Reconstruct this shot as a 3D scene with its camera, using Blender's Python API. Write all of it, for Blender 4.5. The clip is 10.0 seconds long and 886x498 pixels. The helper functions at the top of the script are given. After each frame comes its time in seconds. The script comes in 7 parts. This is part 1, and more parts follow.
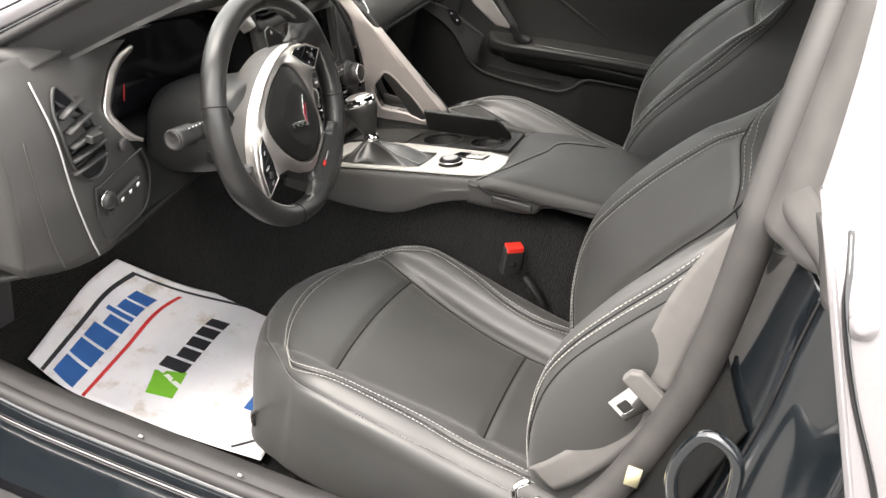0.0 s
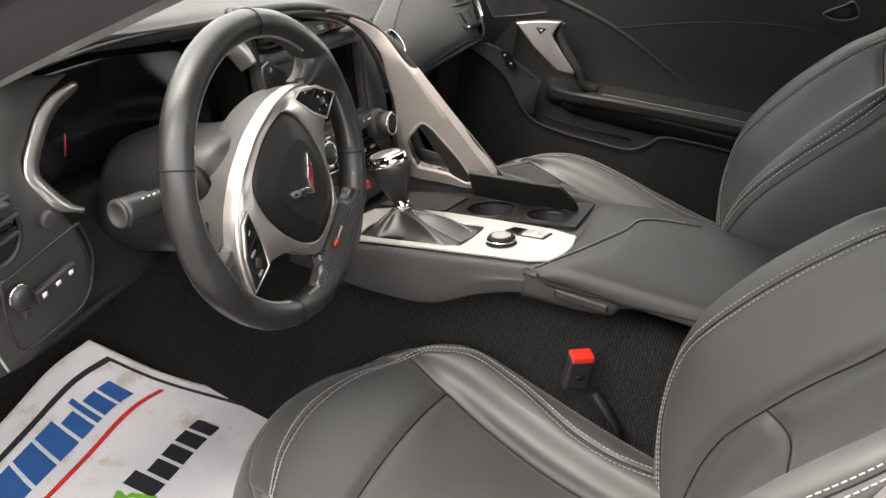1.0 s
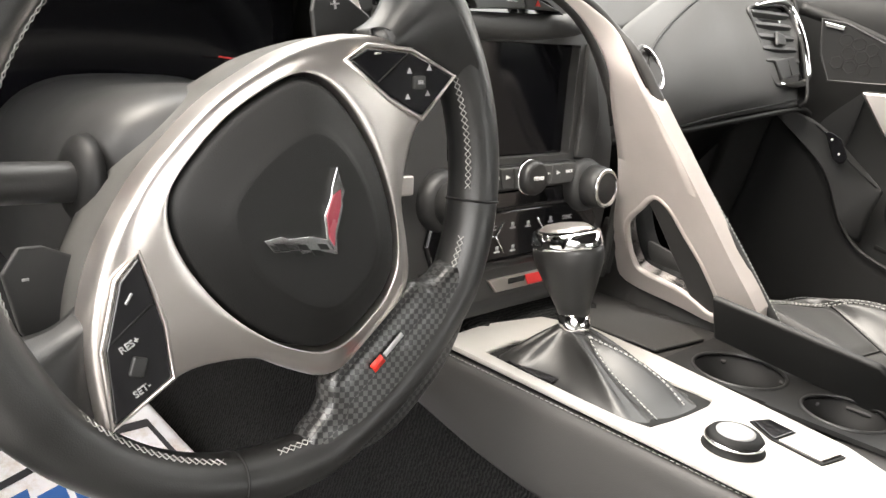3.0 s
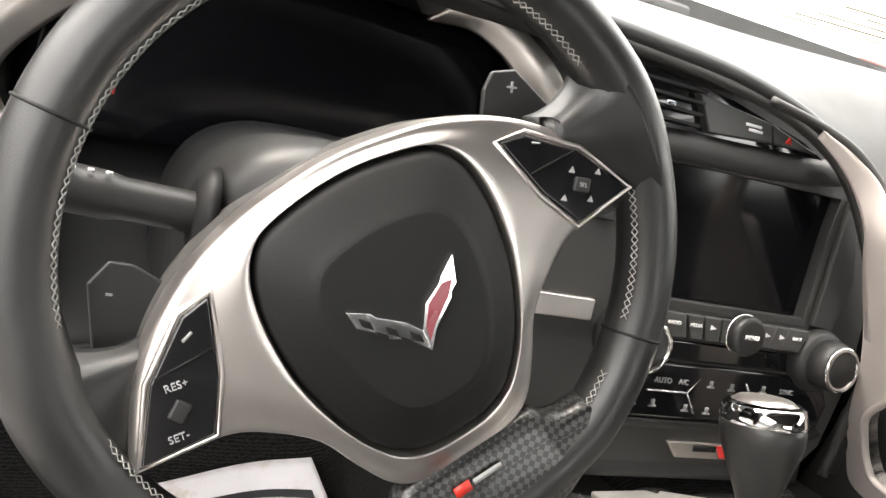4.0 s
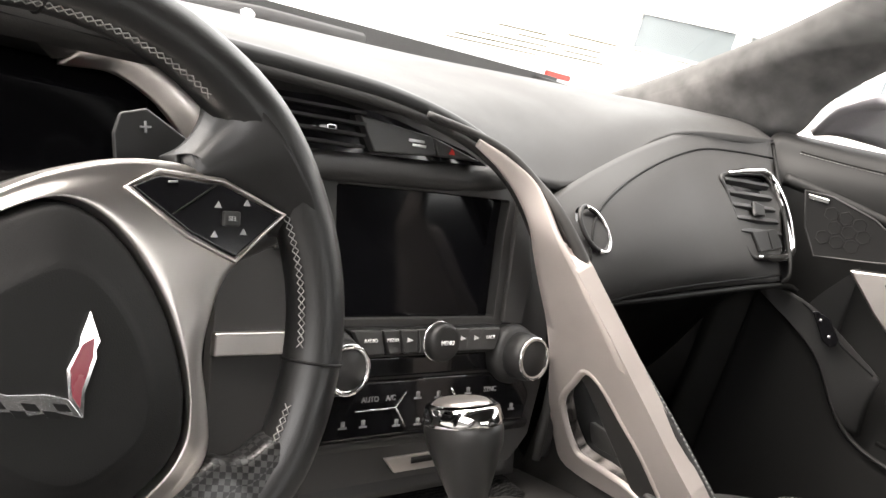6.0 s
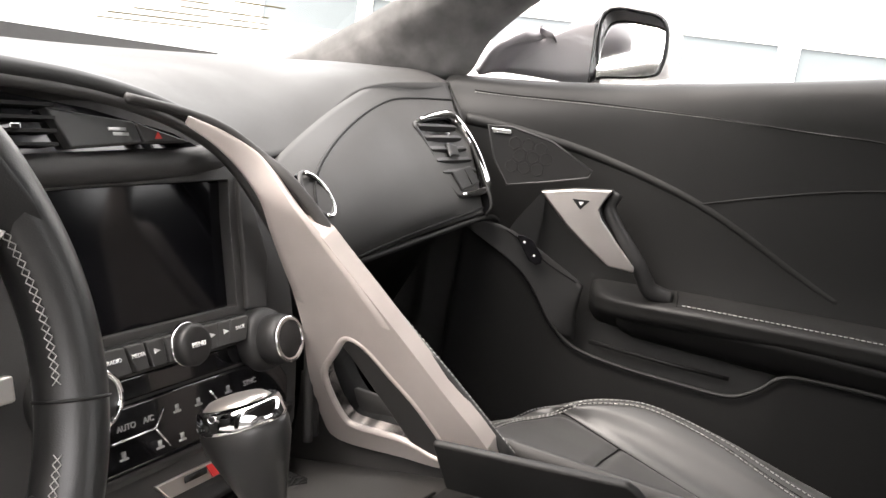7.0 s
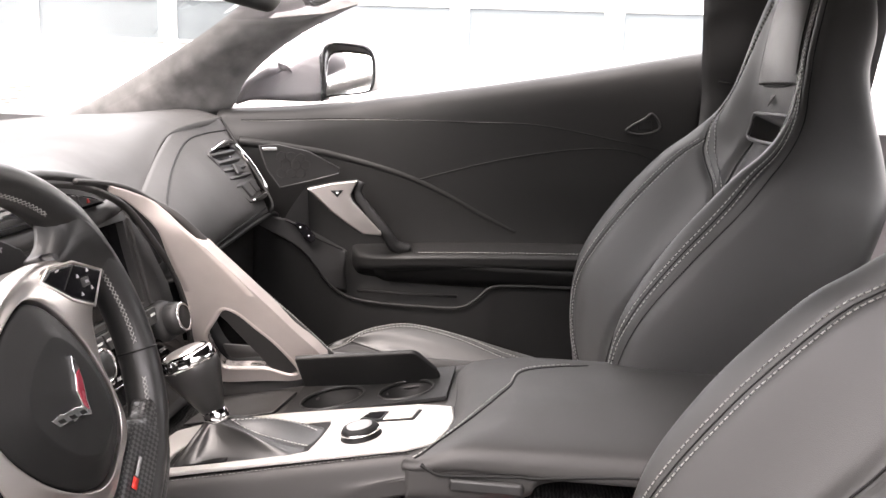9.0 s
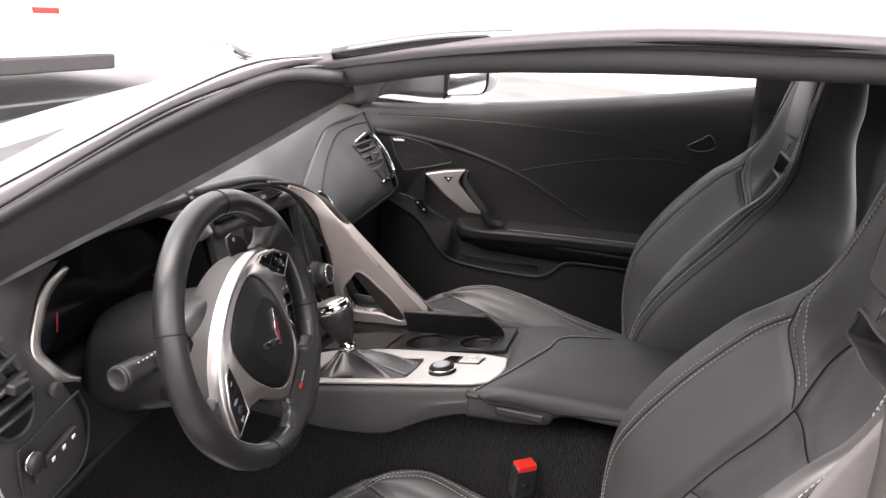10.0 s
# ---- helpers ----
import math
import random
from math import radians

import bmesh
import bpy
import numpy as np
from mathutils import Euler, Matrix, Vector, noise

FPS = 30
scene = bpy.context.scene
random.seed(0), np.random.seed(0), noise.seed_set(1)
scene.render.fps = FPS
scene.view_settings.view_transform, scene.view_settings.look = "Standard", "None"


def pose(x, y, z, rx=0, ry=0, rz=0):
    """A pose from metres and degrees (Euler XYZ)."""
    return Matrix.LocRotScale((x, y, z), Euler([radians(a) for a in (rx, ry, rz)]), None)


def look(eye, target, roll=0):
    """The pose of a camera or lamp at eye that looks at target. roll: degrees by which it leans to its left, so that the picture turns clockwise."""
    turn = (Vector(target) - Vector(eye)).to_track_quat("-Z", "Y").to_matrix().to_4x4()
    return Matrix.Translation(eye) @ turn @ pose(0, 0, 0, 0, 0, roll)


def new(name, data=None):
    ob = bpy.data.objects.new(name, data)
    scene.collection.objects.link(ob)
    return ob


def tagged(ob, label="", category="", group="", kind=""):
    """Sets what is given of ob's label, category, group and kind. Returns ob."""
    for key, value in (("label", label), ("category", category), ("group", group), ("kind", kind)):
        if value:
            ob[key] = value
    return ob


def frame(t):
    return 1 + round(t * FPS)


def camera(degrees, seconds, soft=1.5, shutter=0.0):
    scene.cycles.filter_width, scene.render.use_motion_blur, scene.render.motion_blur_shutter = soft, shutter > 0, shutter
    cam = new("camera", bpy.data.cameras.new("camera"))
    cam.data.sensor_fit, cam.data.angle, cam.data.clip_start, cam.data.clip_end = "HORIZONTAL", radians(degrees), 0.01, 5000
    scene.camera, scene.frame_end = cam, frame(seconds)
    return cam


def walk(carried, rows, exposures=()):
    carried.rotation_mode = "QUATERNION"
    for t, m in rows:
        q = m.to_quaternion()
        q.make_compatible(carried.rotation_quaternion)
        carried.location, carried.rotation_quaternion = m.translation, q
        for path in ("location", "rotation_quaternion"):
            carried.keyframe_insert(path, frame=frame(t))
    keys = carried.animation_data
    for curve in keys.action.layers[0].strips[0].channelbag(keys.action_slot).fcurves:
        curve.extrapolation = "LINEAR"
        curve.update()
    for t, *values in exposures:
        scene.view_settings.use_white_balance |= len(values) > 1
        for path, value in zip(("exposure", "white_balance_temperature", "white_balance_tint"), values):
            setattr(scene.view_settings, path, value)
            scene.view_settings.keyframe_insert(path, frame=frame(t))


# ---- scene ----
cam = camera(54.2, 10.0)
EXPOSURES = [(0.0, 2.13, 7000, 11), (0.5, 2.0, 7000, 11), (1.0, 1.95, 7100, 11), (1.5, 2.25, 7100, 11), (2.0, 2.25, 7200, 11), (2.5, 2.5, 7200, 11), (3.0, 2.65, 7100, 11), (4.5, 2.4, 7100, 12), (5.5, 2.15, 7100, 13), (7.0, 2.25, 7000, 15), (8.0, 2.65, 7000, 18), (9.0, 2.45, 7000, 20), (10.0, 1.7, 6800, 20)]
PATH = [
    (0, (-1.478, 0.057, 1.244), (0.218, 0.554, 0.307), 8.8),
    (0.5, (-1.302, 0.124, 1.181), (0.39, 0.657, 0.257), 9.5),
    (0.8, (-1.206, 0.163, 1.157), (0.491, 0.74, 0.27), 9.3),
    (1, (-1.146, 0.181, 1.148), (0.555, 0.789, 0.289), 9.2),
    (1.5, (-0.999, 0.225, 1.096), (0.713, 0.851, 0.273), 10.0),
    (2, (-0.837, 0.268, 1.045), (0.827, 0.953, 0.172), 11.0),
    (2.5, (-0.716, 0.298, 0.994), (0.832, 1.181, 0.086), 13.2),
    (3, (-0.617, 0.315, 0.962), (0.771, 1.51, 0.158), 15.1),
    (3.2, (-0.583, 0.322, 0.946), (0.706, 1.649, 0.186), 16.6),
    (4.3, (-0.494, 0.301, 0.958), (0.246, 2.01, 0.229), 18.7),
    (4.5, (-0.485, 0.294, 0.968), (0.215, 2.024, 0.248), 17.6),
    (5, (-0.466, 0.278, 0.977), (0.279, 2.012, 0.313), 15.0),
    (5.5, (-0.457, 0.286, 0.959), (0.604, 1.889, 0.406), 15.7),
    (5.7, (-0.46, 0.288, 0.961), (0.716, 1.819, 0.438), 16.3),
    (6.8, (-0.475, 0.34, 0.94), (1.232, 1.311, 0.561), 10.8),
    (7, (-0.474, 0.354, 0.934), (1.308, 1.181, 0.562), 8.9),
    (7.5, (-0.512, 0.385, 0.94), (1.406, 0.835, 0.597), 5.5),
    (8, (-0.599, 0.391, 0.961), (1.365, 0.606, 0.655), 2.7),
    (8.5, (-0.73, 0.375, 0.949), (1.239, 0.542, 0.642), 1.8),
    (9, (-0.923, 0.309, 1.011), (1.031, 0.523, 0.638), 2.2),
    (9.5, (-1.144, 0.277, 1.11), (0.771, 0.611, 0.637), 3.8),
    (10, (-1.305, 0.191, 1.201), (0.562, 0.658, 0.657), 5.6),
]
walk(cam, [(t, look(eye, target, roll)) for t, eye, target, roll in PATH], EXPOSURES)

# ---- world and light ----
world = bpy.data.worlds.new("overcast_sky")
scene.world = world
world.use_nodes = True
wn = world.node_tree
sky = wn.nodes.new("ShaderNodeTexSky")
sky.sky_type = "NISHITA"
sky.sun_disc = False
sky.sun_elevation, sky.sun_rotation = radians(57), radians(305)
sky.air_density, sky.dust_density = 1.0, 4.0
haze = wn.nodes.new("ShaderNodeMixRGB")
haze.inputs[0].default_value = 0.75
haze.inputs[2].default_value = (12.0, 12.2, 12.4, 1)
wn.links.new(sky.outputs[0], haze.inputs[1])
wn.links.new(haze.outputs[0], wn.nodes["Background"].inputs[0])
wn.nodes["Background"].inputs[1].default_value = 0.15
sun = new("sun", bpy.data.lights.new("sun", "SUN"))
sun.data.energy, sun.data.angle, sun.data.color = 2.1, radians(50), (1.0, 0.97, 0.94)
sun.matrix_world = look((-3.4, 2.8, 6.0), (0, 0.4, 0))


# ---- materials ----
def material(name, color, rough=0.5, metal=0.0, coat=0.0, spec=0.5, vary=0.15, scale=12.0, bump=0.0, bump_scale=400.0, kind="noise", rough_vary=0.08, sheen=0.0):
    """A principled surface with stains at one scale and grain at another."""
    m = bpy.data.materials.new(name)
    m.use_nodes = True
    t = m.node_tree
    p = t.nodes["Principled BSDF"]
    p.inputs["Roughness"].default_value = rough
    p.inputs["Metallic"].default_value = metal
    p.inputs["Coat Weight"].default_value = coat
    p.inputs["Coat Roughness"].default_value = 0.03
    p.inputs["Specular IOR Level"].default_value = spec
    p.inputs["Sheen Weight"].default_value = sheen
    co = t.nodes.new("ShaderNodeTexCoord")
    big = t.nodes.new("ShaderNodeTexNoise")
    big.inputs["Scale"].default_value = scale
    big.inputs["Detail"].default_value = 6
    t.links.new(co.outputs["Object"], big.inputs["Vector"])
    ramp = t.nodes.new("ShaderNodeMapRange")
    ramp.inputs["From Min"].default_value, ramp.inputs["From Max"].default_value = 0.3, 0.7
    ramp.inputs["To Min"].default_value, ramp.inputs["To Max"].default_value = 1 - vary, 1 + vary
    t.links.new(big.outputs["Fac"], ramp.inputs["Value"])
    mix = t.nodes.new("ShaderNodeVectorMath")
    mix.operation = "SCALE"
    mix.inputs[0].default_value = color
    t.links.new(ramp.outputs[0], mix.inputs["Scale"])
    t.links.new(mix.outputs[0], p.inputs["Base Color"])
    rr = t.nodes.new("ShaderNodeMapRange")
    rr.inputs["From Min"].default_value, rr.inputs["From Max"].default_value = 0.3, 0.7
    rr.inputs["To Min"].default_value, rr.inputs["To Max"].default_value = max(0.02, rough - rough_vary), min(1, rough + rough_vary)
    t.links.new(big.outputs["Fac"], rr.inputs["Value"])
    t.links.new(rr.outputs[0], p.inputs["Roughness"])
    if bump:
        if kind == "voronoi":
            g = t.nodes.new("ShaderNodeTexVoronoi")
            g.feature = "DISTANCE_TO_EDGE"
            out = g.outputs["Distance"]
        else:
            g = t.nodes.new("ShaderNodeTexNoise")
            g.inputs["Detail"].default_value = 3
            out = g.outputs["Fac"]
        g.inputs["Scale"].default_value = bump_scale
        t.links.new(co.outputs["Object"], g.inputs["Vector"])
        b = t.nodes.new("ShaderNodeBump")
        b.inputs["Strength"].default_value = bump
        b.inputs["Distance"].default_value = 0.0006
        t.links.new(out, b.inputs["Height"])
        t.links.new(b.outputs[0], p.inputs["Normal"])
    return m


LEATHER = material("black_leather", (0.034, 0.034, 0.0332), 0.50, vary=0.10, scale=9, bump=0.18, bump_scale=620, kind="voronoi", spec=0.6, sheen=0.08)
RIM = material("rim_leather", (0.013, 0.013, 0.0127), 0.40, vary=0.12, scale=30, bump=0.15, bump_scale=700, kind="voronoi", spec=0.6)
KEYCAP = material("key_plastic", (0.045, 0.045, 0.044), 0.45, vary=0.06, scale=40)
DASH = material("dash_leather", (0.036, 0.035, 0.034), 0.58, vary=0.10, scale=7, bump=0.2, bump_scale=700, kind="voronoi", spec=0.42)
# dash leather again, its colour darkened to stand for shade on the door
DOORSHADE = material("shaded_door_leather", (0.010, 0.010, 0.0097), 0.58, vary=0.08, scale=7, bump=0.2, bump_scale=700, kind="voronoi", spec=0.35)
AIRBAG = material("airbag_skin", (0.008, 0.008, 0.0078), 0.56, spec=0.3, vary=0.08, scale=20, bump=0.25, bump_scale=800, kind="voronoi")
HUBGREY = material("hub_grey_plastic", (0.055, 0.053, 0.050), 0.5, vary=0.06, scale=30, bump=0.15, bump_scale=800)
PILLAR = material("pillar_cloth", (0.030, 0.029, 0.029), 0.8, vary=0.12, scale=30, bump=0.2, bump_scale=1200)
PLASTIC = material("soft_black_plastic", (0.016, 0.016, 0.016), 0.48, vary=0.1, scale=15, bump=0.12, bump_scale=900)
LIDBLACK = material("lid_black_plastic", (0.010, 0.010, 0.010), 0.55, spec=0.35, vary=0.1, scale=15, bump=0.1, bump_scale=800)
DARK = material("dark_plastic", (0.007, 0.007, 0.007), 0.6, spec=0.25, vary=0.1, scale=15, bump=0.1, bump_scale=800)
SUEDE = material("suede_grey_black", (0.075, 0.072, 0.070), 0.95, vary=0.5, scale=26, bump=0.15, bump_scale=1500, sheen=0.3)
CARPET = material("black_carpet", (0.007, 0.007, 0.007), 0.95, vary=0.5, scale=300, bump=1.0, bump_scale=700, spec=0.1)
SILVER = material("satin_silver_trim", (0.66, 0.62, 0.59), 0.31, metal=0.95, vary=0.04, scale=30, rough_vary=0.03)
BRACE = material("champagne_silver_trim", (0.56, 0.505, 0.475), 0.40, metal=0.35, vary=0.04, scale=30, rough_vary=0.03)
ALU = material("bare_satin_aluminium", (0.54, 0.525, 0.495), 0.36, metal=0.4, vary=0.03, scale=40, rough_vary=0.03)
CHROME = material("chrome", (0.85, 0.85, 0.85), 0.07, metal=1.0, vary=0.02, rough_vary=0.02)
GLOSS = material("gloss_black", (0.006, 0.006, 0.007), 0.10, coat=0.5, vary=0.05, rough_vary=0.03)
SCREEN = material("display_glass", (0.004, 0.004, 0.005), 0.12, spec=0.25, vary=0.05, rough_vary=0.02)
BODY = material("silver_car_paint", (0.20, 0.19, 0.198), 0.38, metal=0.15, coat=1.0, vary=0.03, scale=300, rough_vary=0.03)
PAINT = material("black_car_paint", (0.006, 0.008, 0.010), 0.18, coat=1.0, vary=0.1, scale=60, rough_vary=0.05)
GREYRUBBER = material("grey_rubber", (0.055, 0.052, 0.050), 0.6, vary=0.2, scale=25, bump=0.15, bump_scale=500)
CARPETDARK = material("dark_door_felt", (0.006, 0.006, 0.006), 0.9, spec=0.15, vary=0.2, scale=60, bump=0.3, bump_scale=900)
SEALGREY = material("dark_grey_seal", (0.034, 0.032, 0.031), 0.6, vary=0.2, scale=25, bump=0.15, bump_scale=500)
RUBBER = material("black_rubber", (0.022, 0.021, 0.021), 0.65, vary=0.2, scale=25, bump=0.15, bump_scale=500)
THREAD = material("grey_thread", (0.30, 0.30, 0.285), 0.8, vary=0.15, scale=200)
RED = material("red_plastic", (0.62, 0.03, 0.02), 0.4, vary=0.05)
WHITE = material("white_print", (0.75, 0.75, 0.75), 0.5, vary=0.03)
GREY = material("grey_print", (0.30, 0.30, 0.30), 0.5, vary=0.05)
INK = material("black_ink", (0.02, 0.02, 0.025), 0.7)
BLUE = material("blue_ink", (0.02, 0.10, 0.32), 0.7)
REDINK = material("red_ink", (0.60, 0.03, 0.03), 0.7)
DEEPRED = material("deep_red_enamel", (0.20, 0.026, 0.040), 0.25)
GREEN = material("green_ink", (0.16, 0.42, 0.03), 0.7)
BELT = material("grey_black_webbing", (0.10, 0.095, 0.092), 0.7, vary=0.1, scale=60, bump=0.5, bump_scale=900)
ASPHALT = material("dry_asphalt", (0.13, 0.127, 0.123), 0.9, vary=0.25, scale=1.5, bump=0.4, bump_scale=80)
WALL = material("white_painted_wall", (0.80, 0.80, 0.78), 0.8, vary=0.05, scale=0.6)
BLUEGLASS = material("blue_grey_window_glass", (0.15, 0.175, 0.185), 0.4, vary=0.15, scale=0.5)
# dull surface of the added wall that holds back side light
BLOCKERWALL = material("dull_blocker_wall", (0.11, 0.11, 0.105), 0.9, vary=0.2, scale=0.8)
HEADLINER = material("dark_headliner", (0.035, 0.034, 0.034), 0.9, vary=0.1, scale=200, bump=0.3, bump_scale=900)


def glass_material():
    m = bpy.data.materials.new("clear_glass")
    m.use_nodes = True
    t = m.node_tree
    t.nodes.remove(t.nodes["Principled BSDF"])
    a = t.nodes.new("ShaderNodeBsdfTransparent")
    g = t.nodes.new("ShaderNodeBsdfGlossy")
    mx = t.nodes.new("ShaderNodeMixShader")
    a.inputs[0].default_value = (0.95, 0.97, 0.96, 1)
    g.inputs["Roughness"].default_value = 0.0
    lw = t.nodes.new("ShaderNodeLayerWeight")
    lw.inputs["Blend"].default_value = 0.5
    pw = t.nodes.new("ShaderNodeMath")
    pw.operation = "POWER"
    pw.inputs[1].default_value = 4.5
    gain = t.nodes.new("ShaderNodeMapRange")
    gain.inputs["To Min"].default_value = 0.045
    t.links.new(lw.outputs["Facing"], pw.inputs[0])
    t.links.new(pw.outputs[0], gain.inputs["Value"])
    t.links.new(gain.outputs[0], mx.inputs[0])
    t.links.new(a.outputs[0], mx.inputs[1])
    t.links.new(g.outputs[0], mx.inputs[2])
    t.links.new(mx.outputs[0], t.nodes["Material Output"].inputs[0])
    return m


GLASS = glass_material()


def carbon_material():
    m = material("carbon_weave", (0.03, 0.03, 0.03), 0.38, coat=0.15)
    t = m.node_tree
    p = t.nodes["Principled BSDF"]
    co = t.nodes.new("ShaderNodeTexCoord")
    ch = t.nodes.new("ShaderNodeTexChecker")
    ch.inputs["Scale"].default_value = 300
    ch.inputs["Color1"].default_value = (0.006, 0.006, 0.006, 1)
    ch.inputs["Color2"].default_value = (0.050, 0.050, 0.049, 1)
    rot = t.nodes.new("ShaderNodeMapping")
    rot.inputs["Rotation"].default_value = (0.0, 0.0, radians(45))
    t.links.new(co.outputs["Object"], rot.inputs["Vector"])
    t.links.new(rot.outputs[0], ch.inputs["Vector"])
    t.links.new(ch.outputs["Color"], p.inputs["Base Color"])
    return m


CARBON = carbon_material()


def ribbed_carpet():
    m = material("ribbed_black_carpet", (0.022, 0.022, 0.021), 0.95, spec=0.15)
    t = m.node_tree
    p = t.nodes["Principled BSDF"]
    co = t.nodes.new("ShaderNodeTexCoord")
    wv = t.nodes.new("ShaderNodeTexWave")
    wv.bands_direction = "Y"
    wv.inputs["Scale"].default_value = 75
    wv.inputs["Distortion"].default_value = 6
    wv.inputs["Detail"].default_value = 4
    wv.inputs["Detail Scale"].default_value = 3
    cr = t.nodes.new("ShaderNodeMapRange")
    cr.inputs["To Min"].default_value, cr.inputs["To Max"].default_value = 0.006, 0.030
    t.links.new(co.outputs["Object"], wv.inputs["Vector"])
    t.links.new(wv.outputs["Fac"], cr.inputs["Value"])
    t.links.new(cr.outputs[0], p.inputs["Base Color"])
    b = t.nodes.new("ShaderNodeBump")
    b.inputs["Strength"].default_value = 0.9
    b.inputs["Distance"].default_value = 0.002
    t.links.new(wv.outputs["Fac"], b.inputs["Height"])
    t.links.new(b.outputs[0], p.inputs["Normal"])
    return m


RIBBED = ribbed_carpet()


def paper_material():
    m = material("soiled_white_paper", (0.76, 0.75, 0.78), 0.8, vary=0.06, scale=14, bump=0.2, bump_scale=60)
    t = m.node_tree
    p = t.nodes["Principled BSDF"]
    co = t.nodes.new("ShaderNodeTexCoord")
    n = t.nodes.new("ShaderNodeTexNoise")
    n.inputs["Scale"].default_value = 11
    n.inputs["Detail"].default_value = 9
    n.inputs["Roughness"].default_value = 0.7
    t.links.new(co.outputs["Object"], n.inputs["Vector"])
    r = t.nodes.new("ShaderNodeValToRGB")
    r.color_ramp.elements[0].position, r.color_ramp.elements[1].position = 0.55, 0.70
    r.color_ramp.elements[0].color, r.color_ramp.elements[1].color = (1, 1, 1, 1), (0.62, 0.50, 0.36, 1)
    t.links.new(n.outputs["Fac"], r.inputs[0])
    mx = t.nodes.new("ShaderNodeMixRGB")
    mx.blend_type = "MULTIPLY"
    mx.inputs[0].default_value = 0.8
    src = p.inputs["Base Color"].links[0].from_socket
    t.links.new(src, mx.inputs[1])
    t.links.new(r.outputs[0], mx.inputs[2])
    t.links.new(mx.outputs[0], p.inputs["Base Color"])
    return m


PAPER = paper_material()


# ---- mesh tools ----
def part(name, bm, mat, parent=None, label="", smooth=True, bevel=0.0, sub=0, thick=0.0, kind=""):
    """Links a bmesh as one mesh object, under parent if given."""
    me = bpy.data.meshes.new(name)
    bmesh.ops.recalc_face_normals(bm, faces=bm.faces) if not thick else None
    bm.to_mesh(me)
    bm.free()
    me.materials.append(mat)
    if smooth:
        me.shade_smooth()
    ob = new(name, me)
    if parent is not None:
        ob.parent = parent
    if thick:
        md = ob.modifiers.new("thickness", "SOLIDIFY")
        md.thickness, md.offset = abs(thick), -1 if thick > 0 else 1
    if bevel:
        md = ob.modifiers.new("edge", "BEVEL")
        md.width, md.segments, md.limit_method, md.angle_limit = bevel, 2, "ANGLE", radians(40)
        md.harden_normals = True
    if sub:
        md = ob.modifiers.new("round", "SUBSURF")
        md.levels = md.render_levels = sub
    if label or kind:
        tagged(ob, label, kind=kind)
    return ob


def thing(name, label, category, group="", kind="", at=(0, 0, 0)):
    ob = new(name)
    ob.location = at
    ob.empty_display_size = 0.05
    return tagged(ob, label, category, group, kind)


def weights(n, s, closed=False):
    """Catmull-Rom weights of n control points at the places s in 0..1."""
    w = np.zeros((len(s), n))
    for k, v in enumerate(s):
        x = v * (n if closed else n - 1)
        i = min(int(x), n - 1 if closed else n - 2) if n > 1 else 0
        f = x - i
        c = (-f / 2 + f * f - f ** 3 / 2, 1 - 2.5 * f * f + 1.5 * f ** 3, f / 2 + 2 * f * f - 1.5 * f ** 3, -f * f / 2 + f ** 3 / 2)
        for j, q in enumerate(c):
            a = i - 1 + j
            if closed:
                w[k, a % n] += q
            elif a < 0:
                w[k, 0] += 2 * q
                w[k, 1] -= q
            elif a > n - 1:
                w[k, n - 1] += 2 * q
                w[k, n - 2] -= q
            else:
                w[k, a] += q
    return w


def spline(points, n, closed=False):
    s = np.linspace(0, 1, n, endpoint=not closed)
    return weights(len(points), s, closed) @ np.array(points, float)


class Surf:
    """A smooth surface through rows of control points: u along a row, v from row to row."""

    def __init__(self, rows, closed=False):
        self.a = np.array(rows, float)
        self.closed = closed

    def at(self, u, v):
        wu, wv = weights(self.a.shape[1], [u], self.closed)[0], weights(self.a.shape[0], [v])[0]
        return np.einsum("i,ijk,j->k", wv, self.a, wu)

    def normal(self, u, v):
        e = 1e-3
        n = np.cross(self.at(min(u + e, 1), v) - self.at(max(u - e, 0), v), self.at(u, min(v + e, 1)) - self.at(u, max(v - e, 0)))
        return n / (np.linalg.norm(n) + 1e-12)

    def grid(self, nu, nv, u=(0, 1), v=(0, 1)):
        wu = weights(self.a.shape[1], np.linspace(*u, nu, endpoint=not self.closed), self.closed)
        wv = weights(self.a.shape[0], np.linspace(*v, nv))
        return np.einsum("vi,ijk,uj->vuk", wv, self.a, wu)

    def mesh(self, nu, nv, u=(0, 1), v=(0, 1), caps=False, flip=False):
        return grid_mesh(self.grid(nu, nv, u, v), self.closed, caps, flip)

    def path(self, uv, n, lift=0.0, flip=False):
        """A line on the surface through the (u, v) places, lifted off it."""
        out = []
        for u, v in spline(uv, n):
            u, v = min(max(u, 0), 1), min(max(v, 0), 1)
            out.append(self.at(u, v) + (-lift if flip else lift) * self.normal(u, v))
        return np.array(out)


def grid_mesh(g, closed=False, caps=False, flip=False):
    bm = bmesh.new()
    vs = [[bm.verts.new(p) for p in row] for row in g]
    n = len(vs[0])
    for a, b in zip(vs, vs[1:]):
        for i in range(n if closed else n - 1):
            j = (i + 1) % n
            q = (a[i], a[j], b[j], b[i])
            bm.faces.new(q[::-1] if flip else q)
    if caps:
        bm.faces.new(vs[0][::-1])
        bm.faces.new(vs[-1])
    return bm


